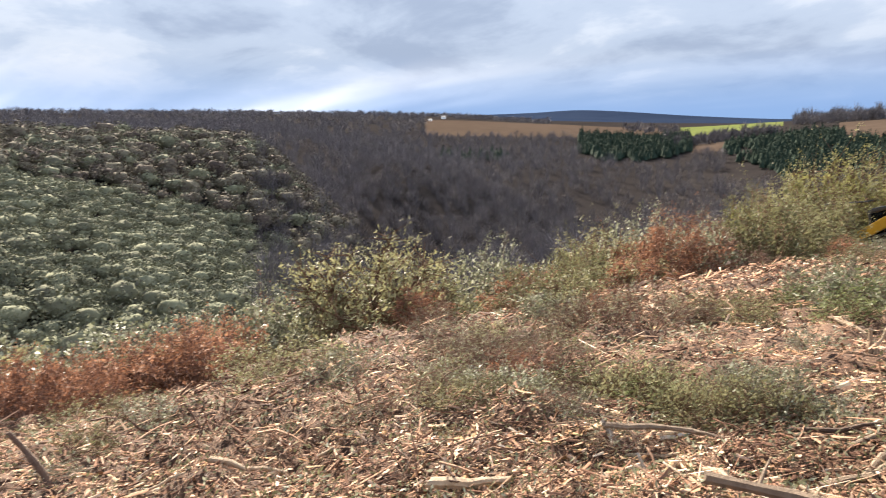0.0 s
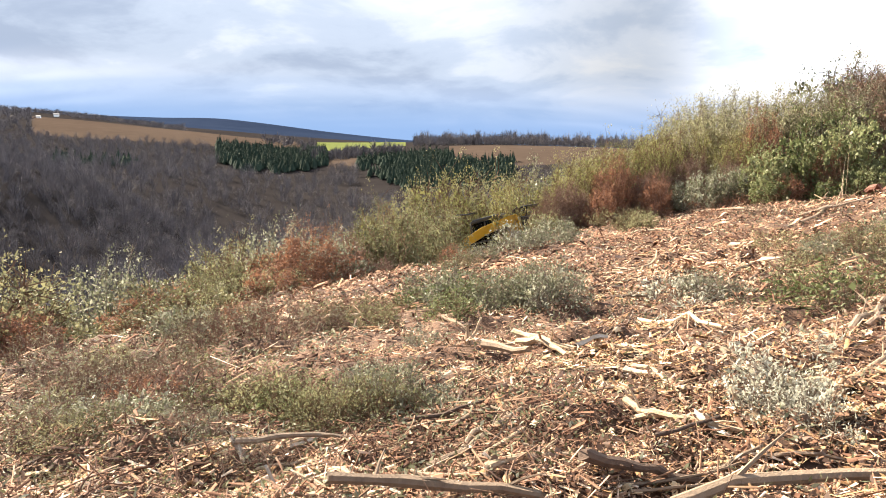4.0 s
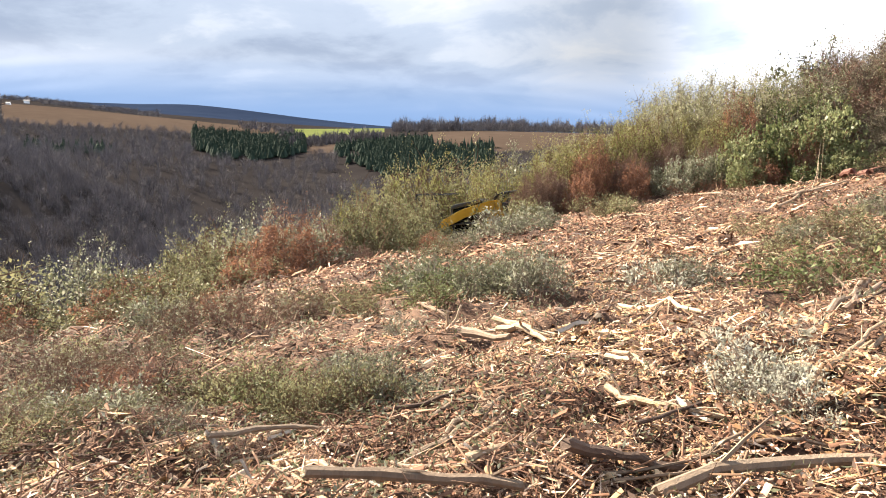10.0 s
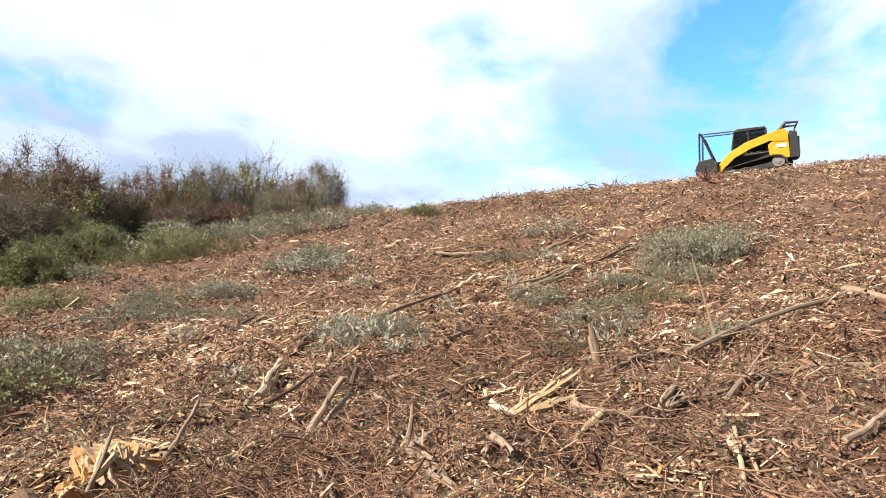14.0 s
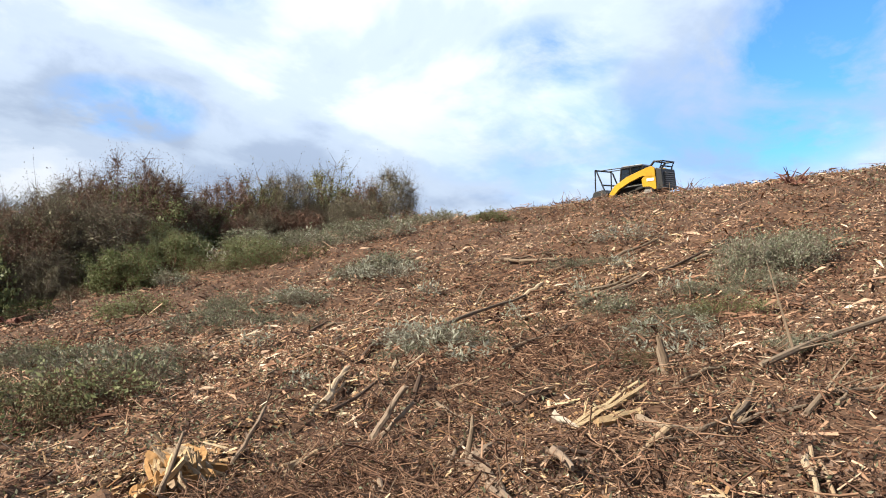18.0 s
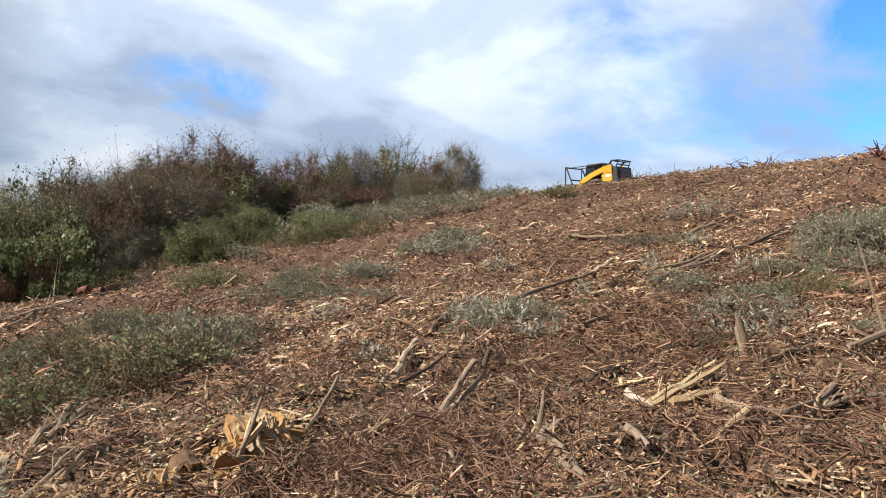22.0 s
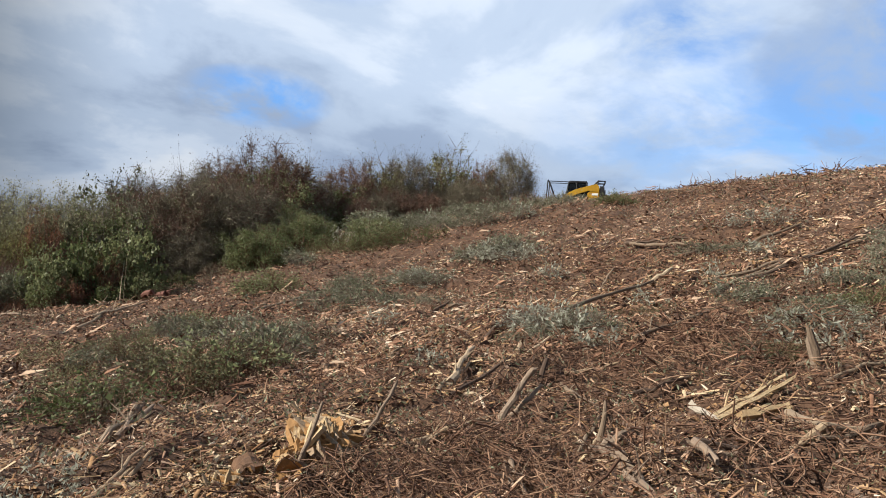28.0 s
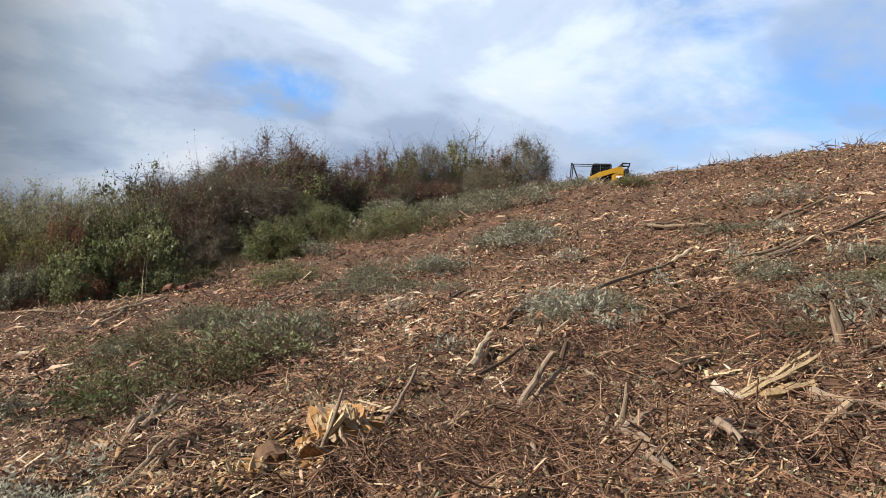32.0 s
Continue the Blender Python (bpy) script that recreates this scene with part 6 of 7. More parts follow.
branch("pale", 19.24, 22.21, 32, 4.17, 0.061)
branch("pale", 8.49, 17.27, 22, 2.41, 0.040)
branch("grey", 12.96, 5.51, -61, 0.53, 0.023, rise=61)
branch("bark", 7.98, 0.84, -38, 0.91, 0.019)
branch("bark", 7.46, 0.63, -34, 0.69, 0.021)
branch("bark", 9.72, 9.80, -22, 1.09, 0.028)
branch("bark", 11.46, 8.07, -45, 0.81, 0.029)
branch("dark", 11.14, 8.25, -13, 0.44, 0.046)
branch("bark", 7.09, 6.08, -2, 0.54, 0.023)
branch("dark", 9.23, -0.11, -31, 1.11, 0.022)
branch("bark", 7.58, -0.67, -23, 0.66, 0.018)
branch("pale", 7.06, 0.13, -2, 1.22, 0.023)
branch("bark", 25.91, 0.46, -70, 1.50, 0.054)
branch("pale", -3.54, 6.88, 97, 0.53, 0.027)
branch("dark", -4.30, 2.14, -159, 0.47, 0.026, bend=0.03, rise=52)
branch("white", -1.01, 4.07, 68, 0.31, 0.023)
branch("pale", -1.99, 2.93, 25, 0.39, 0.033)
branch("white", -1.37, 3.96, -57, 0.25, 0.019)
branch("pale", -1.15, 3.78, 35, 0.29, 0.014)
branch("bark", -1.75, 4.02, 14, 0.37, 0.012)
branch("pale", -4.54, 4.17, 86, 0.13, 0.013, rise=81)
branch("dark", -4.11, 3.89, 93, 0.60, 0.015)
branch("pale", -1.88, 8.04, 32, 0.74, 0.035)
branch("dark", -2.57, 4.91, 6, 0.77, 0.015)
branch("pale", -3.64, 2.79, 25, 0.50, 0.021)
branch("pale", -0.67, 3.54, -41, 0.32, 0.015)
branch("pale", 0.08, 6.29, 55, 0.17, 0.014, rise=72)
branch("pale", -0.16, 7.22, -37, 0.36, 0.019)
branch("pale", -3.87, 2.36, 47, 0.33, 0.014)
branch("bark", -3.29, 3.70, 39, 0.42, 0.013)
branch("dark", -5.38, 2.75, -17, 0.51, 0.013)
branch("pale", -3.13, 3.27, 45, 0.15, 0.014)
branch("bark", -1.98, 3.26, 68, 0.37, 0.012)
branch("pale", 16.45, 30.29, -18, 1.72, 0.071)
branch("grey", 18.73, 22.69, 20, 3.84, 0.061)
branch("pale", 0.05, 3.52, 35, 0.44, 0.019)
branch("bark", -0.14, 3.68, 43, 0.75, 0.027)
branch("dark", -0.32, 4.40, -2, 0.49, 0.019)
branch("pale", 1.88, 6.99, -73, 1.26, 0.027)
branch("dark", 1.13, 3.56, 30, 0.50, 0.015)
branch("bark", 1.18, 3.24, 18, 0.42, 0.016)
branch("bark", 0.40, 3.54, -32, 0.40, 0.013)
branch("pale", 2.28, 4.54, -78, 0.40, 0.022)
branch("bark", 1.98, 5.53, -88, 0.82, 0.022)
branch("bark", 1.69, 7.83, 24, 0.97, 0.023)
branch("bark", 3.42, 8.72, 8, 1.13, 0.027)
branch("dark", 2.15, 6.83, 26, 0.99, 0.018)
branch("bark", 9.09, 3.19, -19, 1.43, 0.031)
branch("bark", 12.81, 3.46, -36, 2.09, 0.038)
branch("dark", 8.89, 5.46, 6, 1.62, 0.034)
branch("pale", 7.43, 3.36, -32, 0.63, 0.027)
branch("bark", 10.32, 4.88, -11, 2.55, 0.037)
branch("bark", 8.30, 1.37, -22, 1.79, 0.024)
branch("dark", 6.26, 4.12, -1, 1.10, 0.025)
branch("white", 1.83, 4.53, -105, 0.69, 0.021)
branch("pale", 1.29, 4.99, -74, 0.72, 0.027, bend=0.07)
branch("pale", 1.13, 4.13, -47, 0.58, 0.021, bend=0.04)
branch("white", 1.42, 3.83, -62, 0.19, 0.028)
branch("pale", 0.61, 6.35, -66, 0.80, 0.034, bend=0.06)
branch("pale", 2.29, 4.02, 39, 0.88, 0.016)
branch("bark", 3.37, 5.78, 41, 1.44, 0.022)
branch("bark", 4.53, 3.24, 0, 1.36, 0.020)
branch("pale", 6.56, 4.35, 26, 1.38, 0.045)
branch("pale", 2.52, 3.30, 18, 0.47, 0.016)
branch("pale", 2.50, 3.09, 14, 0.54, 0.014)
branch("pale", 4.58, 3.22, -13, 1.07, 0.024, bend=0.06)
branch("bark", 5.63, 2.17, -93, 0.32, 0.025, rise=81)
branch("fresh", 6.73, 1.28, -37, 0.44, 0.033)
branch("fresh", 6.78, 1.62, -37, 0.82, 0.026)
branch("pale", 5.25, 0.27, -94, 0.31, 0.017)
branch("bark", 7.50, 0.10, 161, 1.58, 0.027, bend=0.07)
branch("bark", 8.27, 0.94, 134, 0.37, 0.047, rise=72)
branch("bark", 12.36, 3.21, -32, 4.11, 0.036, bend=0.03)
branch("bark", 8.48, 1.21, -56, 2.52, 0.028, bend=0.09)
branch("pale", 6.25, 4.32, 16, 1.07, 0.025)
branch("dark", 9.11, 9.87, -108, 1.41, 0.039)
branch("pale", 6.43, 4.08, -120, 0.42, 0.022)
branch("pale", 6.04, -0.42, -170, 0.65, 0.019)
branch("bark", 6.92, 3.16, -128, 0.82, 0.025)
branch("grey", 5.49, 1.40, -51, 0.32, 0.023)
branch("grey", 3.57, 3.51, -35, 0.55, 0.017, bend=0.00, rise=73)
branch("grey", 4.52, 3.79, -17, 0.71, 0.022, bend=0.00, rise=57)
branch("grey", 5.72, 3.24, -28, 0.64, 0.042, bend=-0.05, rise=52)
branch("grey", 5.86, 3.22, -35, 0.51, 0.030, bend=0.00, rise=44)
branch("dark", 7.11, 3.56, 8, 0.41, 0.040, bend=0.00, rise=55)
branch("pale", 7.61, 4.16, -31, 0.50, 0.020, bend=0.00, rise=32)
branch("bark", 4.18, 4.71, -39, 0.32, 0.012, bend=0.00, rise=-38)
branch("dark", 3.44, 5.73, 8, 0.46, 0.020, bend=0.00, rise=29)
branch("pale", 4.55, 3.19, -5, 0.94, 0.020, bend=0.00)
branch("grey", 5.32, 2.05, -4, 0.80, 0.028, bend=0.06)
branch("grey", 5.21, 1.95, -140, 1.02, 0.028, bend=0.05)
branch("grey", 5.43, 1.38, -53, 0.32, 0.024, bend=0.00)
branch("bark", 5.59, 2.32, 11, 0.84, 0.020, bend=0.00)
branch("white", 4.55, 1.86, -122, 0.26, 0.012, bend=0.00)
branch("grey", 4.58, 2.41, -137, 0.75, 0.022, bend=0.00)
branch("pale", 5.94, 0.80, -31, 0.75, 0.022, bend=0.00)
branch("bark", 6.69, 0.93, -128, 0.51, 0.028, bend=0.00)
branch("fresh", 6.77, 1.58, -28, 0.89, 0.030, bend=0.00)
branch("fresh", 6.73, 1.29, -33, 0.44, 0.045, bend=0.00)
branch("white", 6.91, 1.81, -128, 0.38, 0.030, bend=0.00)
branch("dark", 11.58, 24.10, -73, 3.70, 0.030, bend=0.00)
branch("pale", 9.55, 17.80, 57, 7.23, 0.020, bend=0.00)
branch("grey", 9.39, 10.52, -108, 2.29, 0.020, bend=0.00)
branch("dark", 16.84, 6.56, -79, 1.59, 0.035, bend=0.00)
branch("bark", 13.25, 2.91, -30, 3.14, 0.035, bend=0.00)


# ---------------------------------------------------------------- shattered stump and cut logs
def torn_log(x, y, heading, length, radius, tilt, label, seed):
    """A broken length of trunk: a rough shell of bark and wood, open along one side and hollow at the end."""
    rng = random.Random(seed)
    thing = tagged(empty("log", Matrix.Translation((x, y, ground_z(x, y) + radius * 0.8)) @ Euler((0, radians(tilt), radians(heading))).to_matrix().to_4x4()), label, "log", "torn logs by the stump")
    n, rows = 14, 8
    outer, inner = [], []
    bark = bmesh.new()
    for j in range(rows):
        t = j / (rows - 1)
        outer.append([])
        for k in range(n):
            a = 2 * math.pi * k / n
            r = radius * (1 + 0.16 * math.sin(2 * a + seed) + rng.uniform(-0.10, 0.10)) * (1.1 - 0.2 * t)
            ragged = rng.uniform(-0.5, 0.5) * radius if j in (0, rows - 1) else 0.0
            outer[-1].append(bark.verts.new((-length / 2 + length * t + ragged, math.cos(a) * r, math.sin(a) * r)))
    for p, q in zip(outer, outer[1:]):
        for k in range(n):
            bark.faces.new((p[k], p[(k + 1) % n], q[(k + 1) % n], q[k]))
    core = bmesh.new()
    for end, depth in ((0, 0.35), (rows - 1, -0.35)):
        rim = [core.verts.new(v.co * 0.985) for v in outer[end]]
        pit = [core.verts.new((v.co.x + depth * radius, v.co.y * 0.55, v.co.z * 0.55)) for v in outer[end]]
        mid = core.verts.new((outer[end][0].co.x + depth * radius * 2.2, 0, 0))
        for k in range(n):
            core.faces.new((rim[k], rim[(k + 1) % n], pit[(k + 1) % n], pit[k]))
            core.faces.new((pit[k], pit[(k + 1) % n], mid))
    part("bark_shell", bark, M_LOG, thing)
    part("torn_wood", core, M_CUT, thing, "torn orange-brown heartwood")


torn_log(3.46, 3.89, 60, 0.34, 0.10, -6, "torn dark brown piece of trunk in the chips", 3)
torn_log(3.55, 3.48, 30, 0.26, 0.085, 12, "short hollow dark brown log beside the stump", 8)


def shattered_stump(x, y, r, tall, count, seed, label):
    """A stump torn into chunky slabs and splinters, most of them tipped over one side."""
    rng = random.Random(seed)
    thing = tagged(empty("stump", Matrix.Translation((x, y, ground_z(x, y) + 0.03))), label, "stump", "shattered stumps")
    bm = bmesh.new()
    n = 22
    lean = rng.uniform(0, 2 * math.pi)
    low_ring = [bm.verts.new((math.cos(2 * math.pi * k / n) * r * rng.uniform(1.0, 1.3), math.sin(2 * math.pi * k / n) * r * rng.uniform(1.0, 1.3), -0.14)) for k in range(n)]
    top_ring = [bm.verts.new((math.cos(2 * math.pi * k / n) * r * rng.uniform(0.8, 0.95), math.sin(2 * math.pi * k / n) * r * rng.uniform(0.8, 0.95), tall * (0.45 + 0.25 * math.sin(2 * math.pi * k / n + lean) + rng.uniform(-0.15, 0.15)))) for k in range(n)]
    mid = bm.verts.new((0, 0, tall * 0.1))
    for k in range(n):
        bm.faces.new((low_ring[k], low_ring[(k + 1) % n], top_ring[(k + 1) % n], top_ring[k]))
        bm.faces.new((top_ring[k], top_ring[(k + 1) % n], mid))
    part("stump_base", bm, M_CUT, thing, "dark torn foot of the stump")
    tip = Vector((math.cos(lean), math.sin(lean), 0.25))
    for i in range(count):
        big = i % 3 == 0
        a, q = rng.uniform(0, 2 * math.pi), math.sqrt(rng.uniform(0, 1)) * r
        p = Vector((math.cos(a) * q, math.sin(a) * q, tall * rng.uniform(0.1, 0.9) * (1 - 0.6 * q / r)))
        d = (Vector((rng.gauss(0, 0.4), rng.gauss(0, 0.4), rng.gauss(0.1, 0.35))) + (tip if i % 4 else Vector((0, 0, 1)))).normalized()
        ln = r * (rng.uniform(0.9, 1.7) if big else rng.uniform(0.4, 1.2))
        w, th = (r * rng.uniform(0.10, 0.22), r * rng.uniform(0.06, 0.12)) if big else (r * rng.uniform(0.06, 0.14), r * rng.uniform(0.04, 0.08))
        s = d.cross(Vector((rng.uniform(-1, 1), rng.uniform(-1, 1), 0.1))).normalized()
        u = d.cross(s)
        bm = bmesh.new()
        rows = []
        for t, f in ((-0.5, rng.uniform(0.4, 0.8)), (-0.2, 1.0), (0.2, rng.uniform(0.85, 1.05)), (0.5, rng.uniform(0.2, 0.7))):
            c = p + d * ln * t + s * w * rng.uniform(-0.2, 0.2) + u * th * rng.uniform(-0.4, 0.4)
            rows.append([bm.verts.new(c + s * w * f * i1 + u * th * f * i2 + d * ln * 0.09 * rng.uniform(-1, 1)) for i1, i2 in ((-1, -1), (1, -1), (1, 1), (-1, 1))])
        bm.faces.new(rows[0][::-1])
        bm.faces.new(rows[-1])
        for b0, b1 in zip(rows, rows[1:]):
            for k in range(4):
                bm.faces.new((b0[k], b0[(k + 1) % 4], b1[(k + 1) % 4], b1[k]))
        part("splinter", bm, (M_FRESH, M_PALE, M_PALE, M_CUT)[i % 4], thing)


shattered_stump(3.98, 3.72, 0.21, 0.27, 130, 3, "shattered stump with fresh tan splinters")
shattered_stump(3.70, 3.72, 0.12, 0.15, 36, 5, "torn brown stump among wood chips")
shattered_stump(3.22, 3.80, 0.13, 0.09, 46, 7, "low mound of tan splinters beside the torn log")


# ---------------------------------------------------------------- tangles of brush
def brush_tangle(name, label, mat, x, y, rx, ry, turn, count, high, long0, long1, thin, seed):
    g = np.random.default_rng(seed)
    q = g.normal(size=(count, 2)) * 0.5
    c, s = math.cos(radians(turn)), math.sin(radians(turn))
    px, py = x + q[:, 0] * rx * c - q[:, 1] * ry * s, y + q[:, 0] * rx * s + q[:, 1] * ry * c
    hump = np.exp(-(q ** 2).sum(axis=1) * 1.6)
    pz = np.array([ground_z(a, b) for a, b in zip(px, py)]) + g.uniform(0.0, 1.0, count) * high * hump
    verts, faces = [], []
    for i in range(count):
        a, e = g.uniform(0, 2 * math.pi), g.normal() * 0.45
        d = np.array([math.cos(a) * math.cos(e), math.sin(a) * math.cos(e), math.sin(e)])
        ln = g.uniform(long0, long1)
        p = np.array([px[i], py[i], pz[i] + 0.01])
        w = thin * g.uniform(0.5, 1.7) ** 1.5
        pts = [p - d * ln / 2]
        for _ in range(4):
            d = d + g.normal(size=3) * np.array([0.26, 0.26, 0.20])
            d /= np.linalg.norm(d)
            pts.append(pts[-1] + d * ln / 4)
        v, f = tube_arrays(pts, [w, w * 0.9, w * 0.75, w * 0.55, w * 0.3], 3)
        o = len(verts)
        verts.extend(v)
        faces.extend([tuple(j + o for j in f4) for f4 in f])
    tagged(new(name, mesh_from(name, verts, faces, mat)), label, "brush", kind="stuff")


brush_tangle("brush_pile", "tangle of thin purple-brown twigs beside the stump", M_BRUSH, 3.7, 2.9, 1.5, 0.9, -30, 700, 0.16, 0.10, 0.42, 0.0032, 1)
brush_tangle("brush_pile", "tangle of thin brown twigs in the wood chips", M_BRUSH, 4.5, 3.2, 1.6, 0.9, -40, 520, 0.14, 0.10, 0.40, 0.0032, 2)
brush_tangle("brush_pile", "tangle of brown twigs round a forked branch", M_BRUSH, 7.2, 3.4, 1.8, 1.4, -20, 460, 0.20, 0.14, 0.55, 0.0045, 3)
brush_tangle("brush_pile", "tangle of brown twigs on the open slope", M_BRUSH, 9.6, 2.4, 2.4, 1.6, -35, 460, 0.23, 0.18, 0.65, 0.0055, 4)
brush_tangle("brush_pile", "tangle of fallen twigs on the open slope", M_BRUSH, 8.2, 0.6, 2.2, 1.4, 10, 420, 0.17, 0.15, 0.6, 0.0048, 5)
brush_tangle("brush_pile", "tangle of thin brown branches in the foreground", M_BRUSH, 1.0, 3.4, 1.5, 0.8, 10, 300, 0.09, 0.1, 0.45, 0.0030, 6)
brush_tangle("brush_pile", "tangle of cut branches on the lower slope", M_BRUSH, -0.6, 3.9, 1.7, 0.9, 5, 340, 0.09, 0.1, 0.45, 0.0030, 7)
brush_tangle("brush_pile", "tangle of cut twigs on the lower slope", M_BRUSH, -3.0, 4.6, 2.4, 1.2, 35, 420, 0.16, 0.12, 0.55, 0.0035, 8)
for _i, (_x, _y, _rx, _ry, _n) in enumerate(((5.4, 1.9, 1.8, 1.1, 420), (6.2, 0.2, 1.9, 1.2, 420), (4.6, -0.6, 1.4, 1.0, 360), (7.4, -1.6, 2.2, 1.3, 420), (9.5, -0.8, 2.6, 1.6, 380), (11.5, 1.8, 3.0, 1.8, 360), (12.5, -2.5, 3.2, 2.0, 360), (6.0, 5.4, 2.0, 1.2, 320), (14.5, 5.5, 3.5, 2.0, 320), (-2.0, 3.2, 1.6, 0.9, 260), (-4.2, 3.4, 1.6, 1.0, 240))):
    brush_tangle("brush_pile", "tangle of broken brown twigs over the wood chips", M_BRUSH, _x, _y, _rx, _ry, -25 + 20 * (_i % 4), int(_n * 0.6), 0.14, 0.12, 0.55, 0.0028 + 0.00045 * math.hypot(_x, _y), 60 + _i)
brush_tangle("brush_pile", "low heap of branches on the crest", M_BRUSH, 28.2, 4.0, 1.4, 0.6, 70, 90, 0.30, 0.4, 1.2, 0.014, 9)
brush_tangle("brush_pile", "low heap of twigs on the crest", M_BRUSH, 30.5, 9.2, 1.6, 0.8, 60, 90, 0.35, 0.4, 1.3, 0.010, 10)
brush_tangle("brush_pile", "grey brush at the end of the thicket", M_BRUSH, 29.0, 16.5, 3.0, 1.4, 60, 500, 0.4, 0.4, 1.4, 0.008, 12)
brush_tangle("brush_pile", "dark heap of broken brushwood in the wood chips", M_BRUSH, 3.88, 2.72, 1.1, 0.6, 127, 420, 0.20, 0.10, 0.45, 0.0035, 91)
brush_tangle("brush_pile", "dark heap of broken brushwood in the wood chips", M_BRUSH, 4.43, 2.45, 1.3, 0.8, 164, 420, 0.22, 0.10, 0.45, 0.0035, 92)
brush_tangle("brush_pile", "dark heap of broken brushwood in the wood chips", M_BRUSH, 4.36, 1.88, 1.1, 0.7, 21, 380, 0.20, 0.10, 0.45, 0.0035, 93)
brush_tangle("brush_pile", "dark heap of broken brushwood in the wood chips", M_BRUSH, 4.89, 3.02, 1.1, 0.6, 58, 300, 0.16, 0.10, 0.45, 0.0035, 94)
brush_tangle("brush_pile", "dark heap of broken brushwood in the wood chips", M_BRUSH, 9.11, 2.36, 2.6, 1.4, 95, 420, 0.32, 0.10, 0.45, 0.0060, 95)
brush_tangle("brush_pile", "dark heap of broken brushwood in the wood chips", M_BRUSH, 9.60, 1.39, 2.6, 1.4, 132, 420, 0.32, 0.10, 0.45, 0.0060, 96)
brush_tangle("brush_pile", "dark heap of broken brushwood in the wood chips", M_BRUSH, 7.94, 2.63, 1.9, 1.3, 169, 320, 0.24, 0.10, 0.45, 0.0050, 97)
brush_tangle("brush_pile", "dark heap of broken brushwood in the wood chips", M_BRUSH, 8.19, 1.68, 1.9, 1.3, 26, 320, 0.22, 0.10, 0.45, 0.0050, 98)
brush_tangle("brush_pile", "dark heap of broken brushwood in the wood chips", M_BRUSH, 6.56, 6.92, 1.6, 1.0, 63, 200, 0.15, 0.10, 0.45, 0.0050, 99)
brush_tangle("brush_pile", "dark heap of broken brushwood in the wood chips", M_BRUSH, 6.20, 2.29, 1.6, 1.0, 100, 320, 0.20, 0.10, 0.45, 0.0040, 100)
brush_tangle("brush_pile", "dark heap of broken brushwood in the wood chips", M_BRUSH, 5.68, 0.89, 1.4, 0.8, 137, 320, 0.18, 0.10, 0.45, 0.0040, 101)
brush_tangle("brush_pile", "dark heap of broken brushwood along the crest", M_BRUSH, 23.01, 7.00, 2.6, 1.3, 174, 176, 0.22, 0.10, 0.55, 0.0090, 102)
brush_tangle("brush_pile", "dark heap of broken brushwood along the crest", M_BRUSH, 24.66, 8.94, 2.2, 1.1, 31, 144, 0.22, 0.10, 0.55, 0.0090, 103)
brush_tangle("brush_pile", "dark heap of broken brushwood along the crest", M_BRUSH, 23.44, 5.72, 2.6, 1.3, 68, 192, 0.22, 0.10, 0.55, 0.0090, 104)
brush_tangle("brush_pile", "dark heap of broken brushwood along the crest", M_BRUSH, 21.72, 3.35, 2.6, 1.3, 105, 144, 0.22, 0.10, 0.55, 0.0090, 105)


# ---------------------------------------------------------------- torn roots standing on the crest
def root_snag(az, r, size, roots, mat, label, seed):
    rng = random.Random(seed)
    x, y = r * math.sin(radians(az)), r * math.cos(radians(az))
    thing = tagged(empty("root_snag", Matrix.Translation((x, y, ground_z(x, y)))), label, "root", "torn roots on the crest")
    for i in range(roots):
        a, up = rng.uniform(0, 2 * math.pi), rng.uniform(-0.1, 0.6)
        d = Vector((math.cos(a), math.sin(a), up)).normalized()
        p = Vector((rng.gauss(0, 0.12), rng.gauss(0, 0.12), -0.03)) * size
        pts = [p]
        ln = size * rng.uniform(0.45, 0.95)
        for _ in range(4):
            d = (d + Vector((rng.gauss(0, 0.25), rng.gauss(0, 0.25), rng.gauss(0, 0.2)))).normalized()
            pts.append(pts[-1] + d * ln / 4)
        w = size * rng.uniform(0.03, 0.085)
        bm = bmesh.new()
        tube(bm, pts, [w, w * 0.85, w * 0.6, w * 0.4, w * 0.15], 6)
        part("root", bm, mat, thing)


root_snag(90.6, 23.8, 0.85, 60, M_RED_BARK, "dark purple-brown torn root clump on the crest", 1)
root_snag(79.0, 27.7, 0.55, 34, M_BARK, "torn brown stump with one pointed root on the crest", 2)
root_snag(90.5, 27.1, 0.6, 26, M_DARK_BARK, "dark torn root lying on the crest", 3)


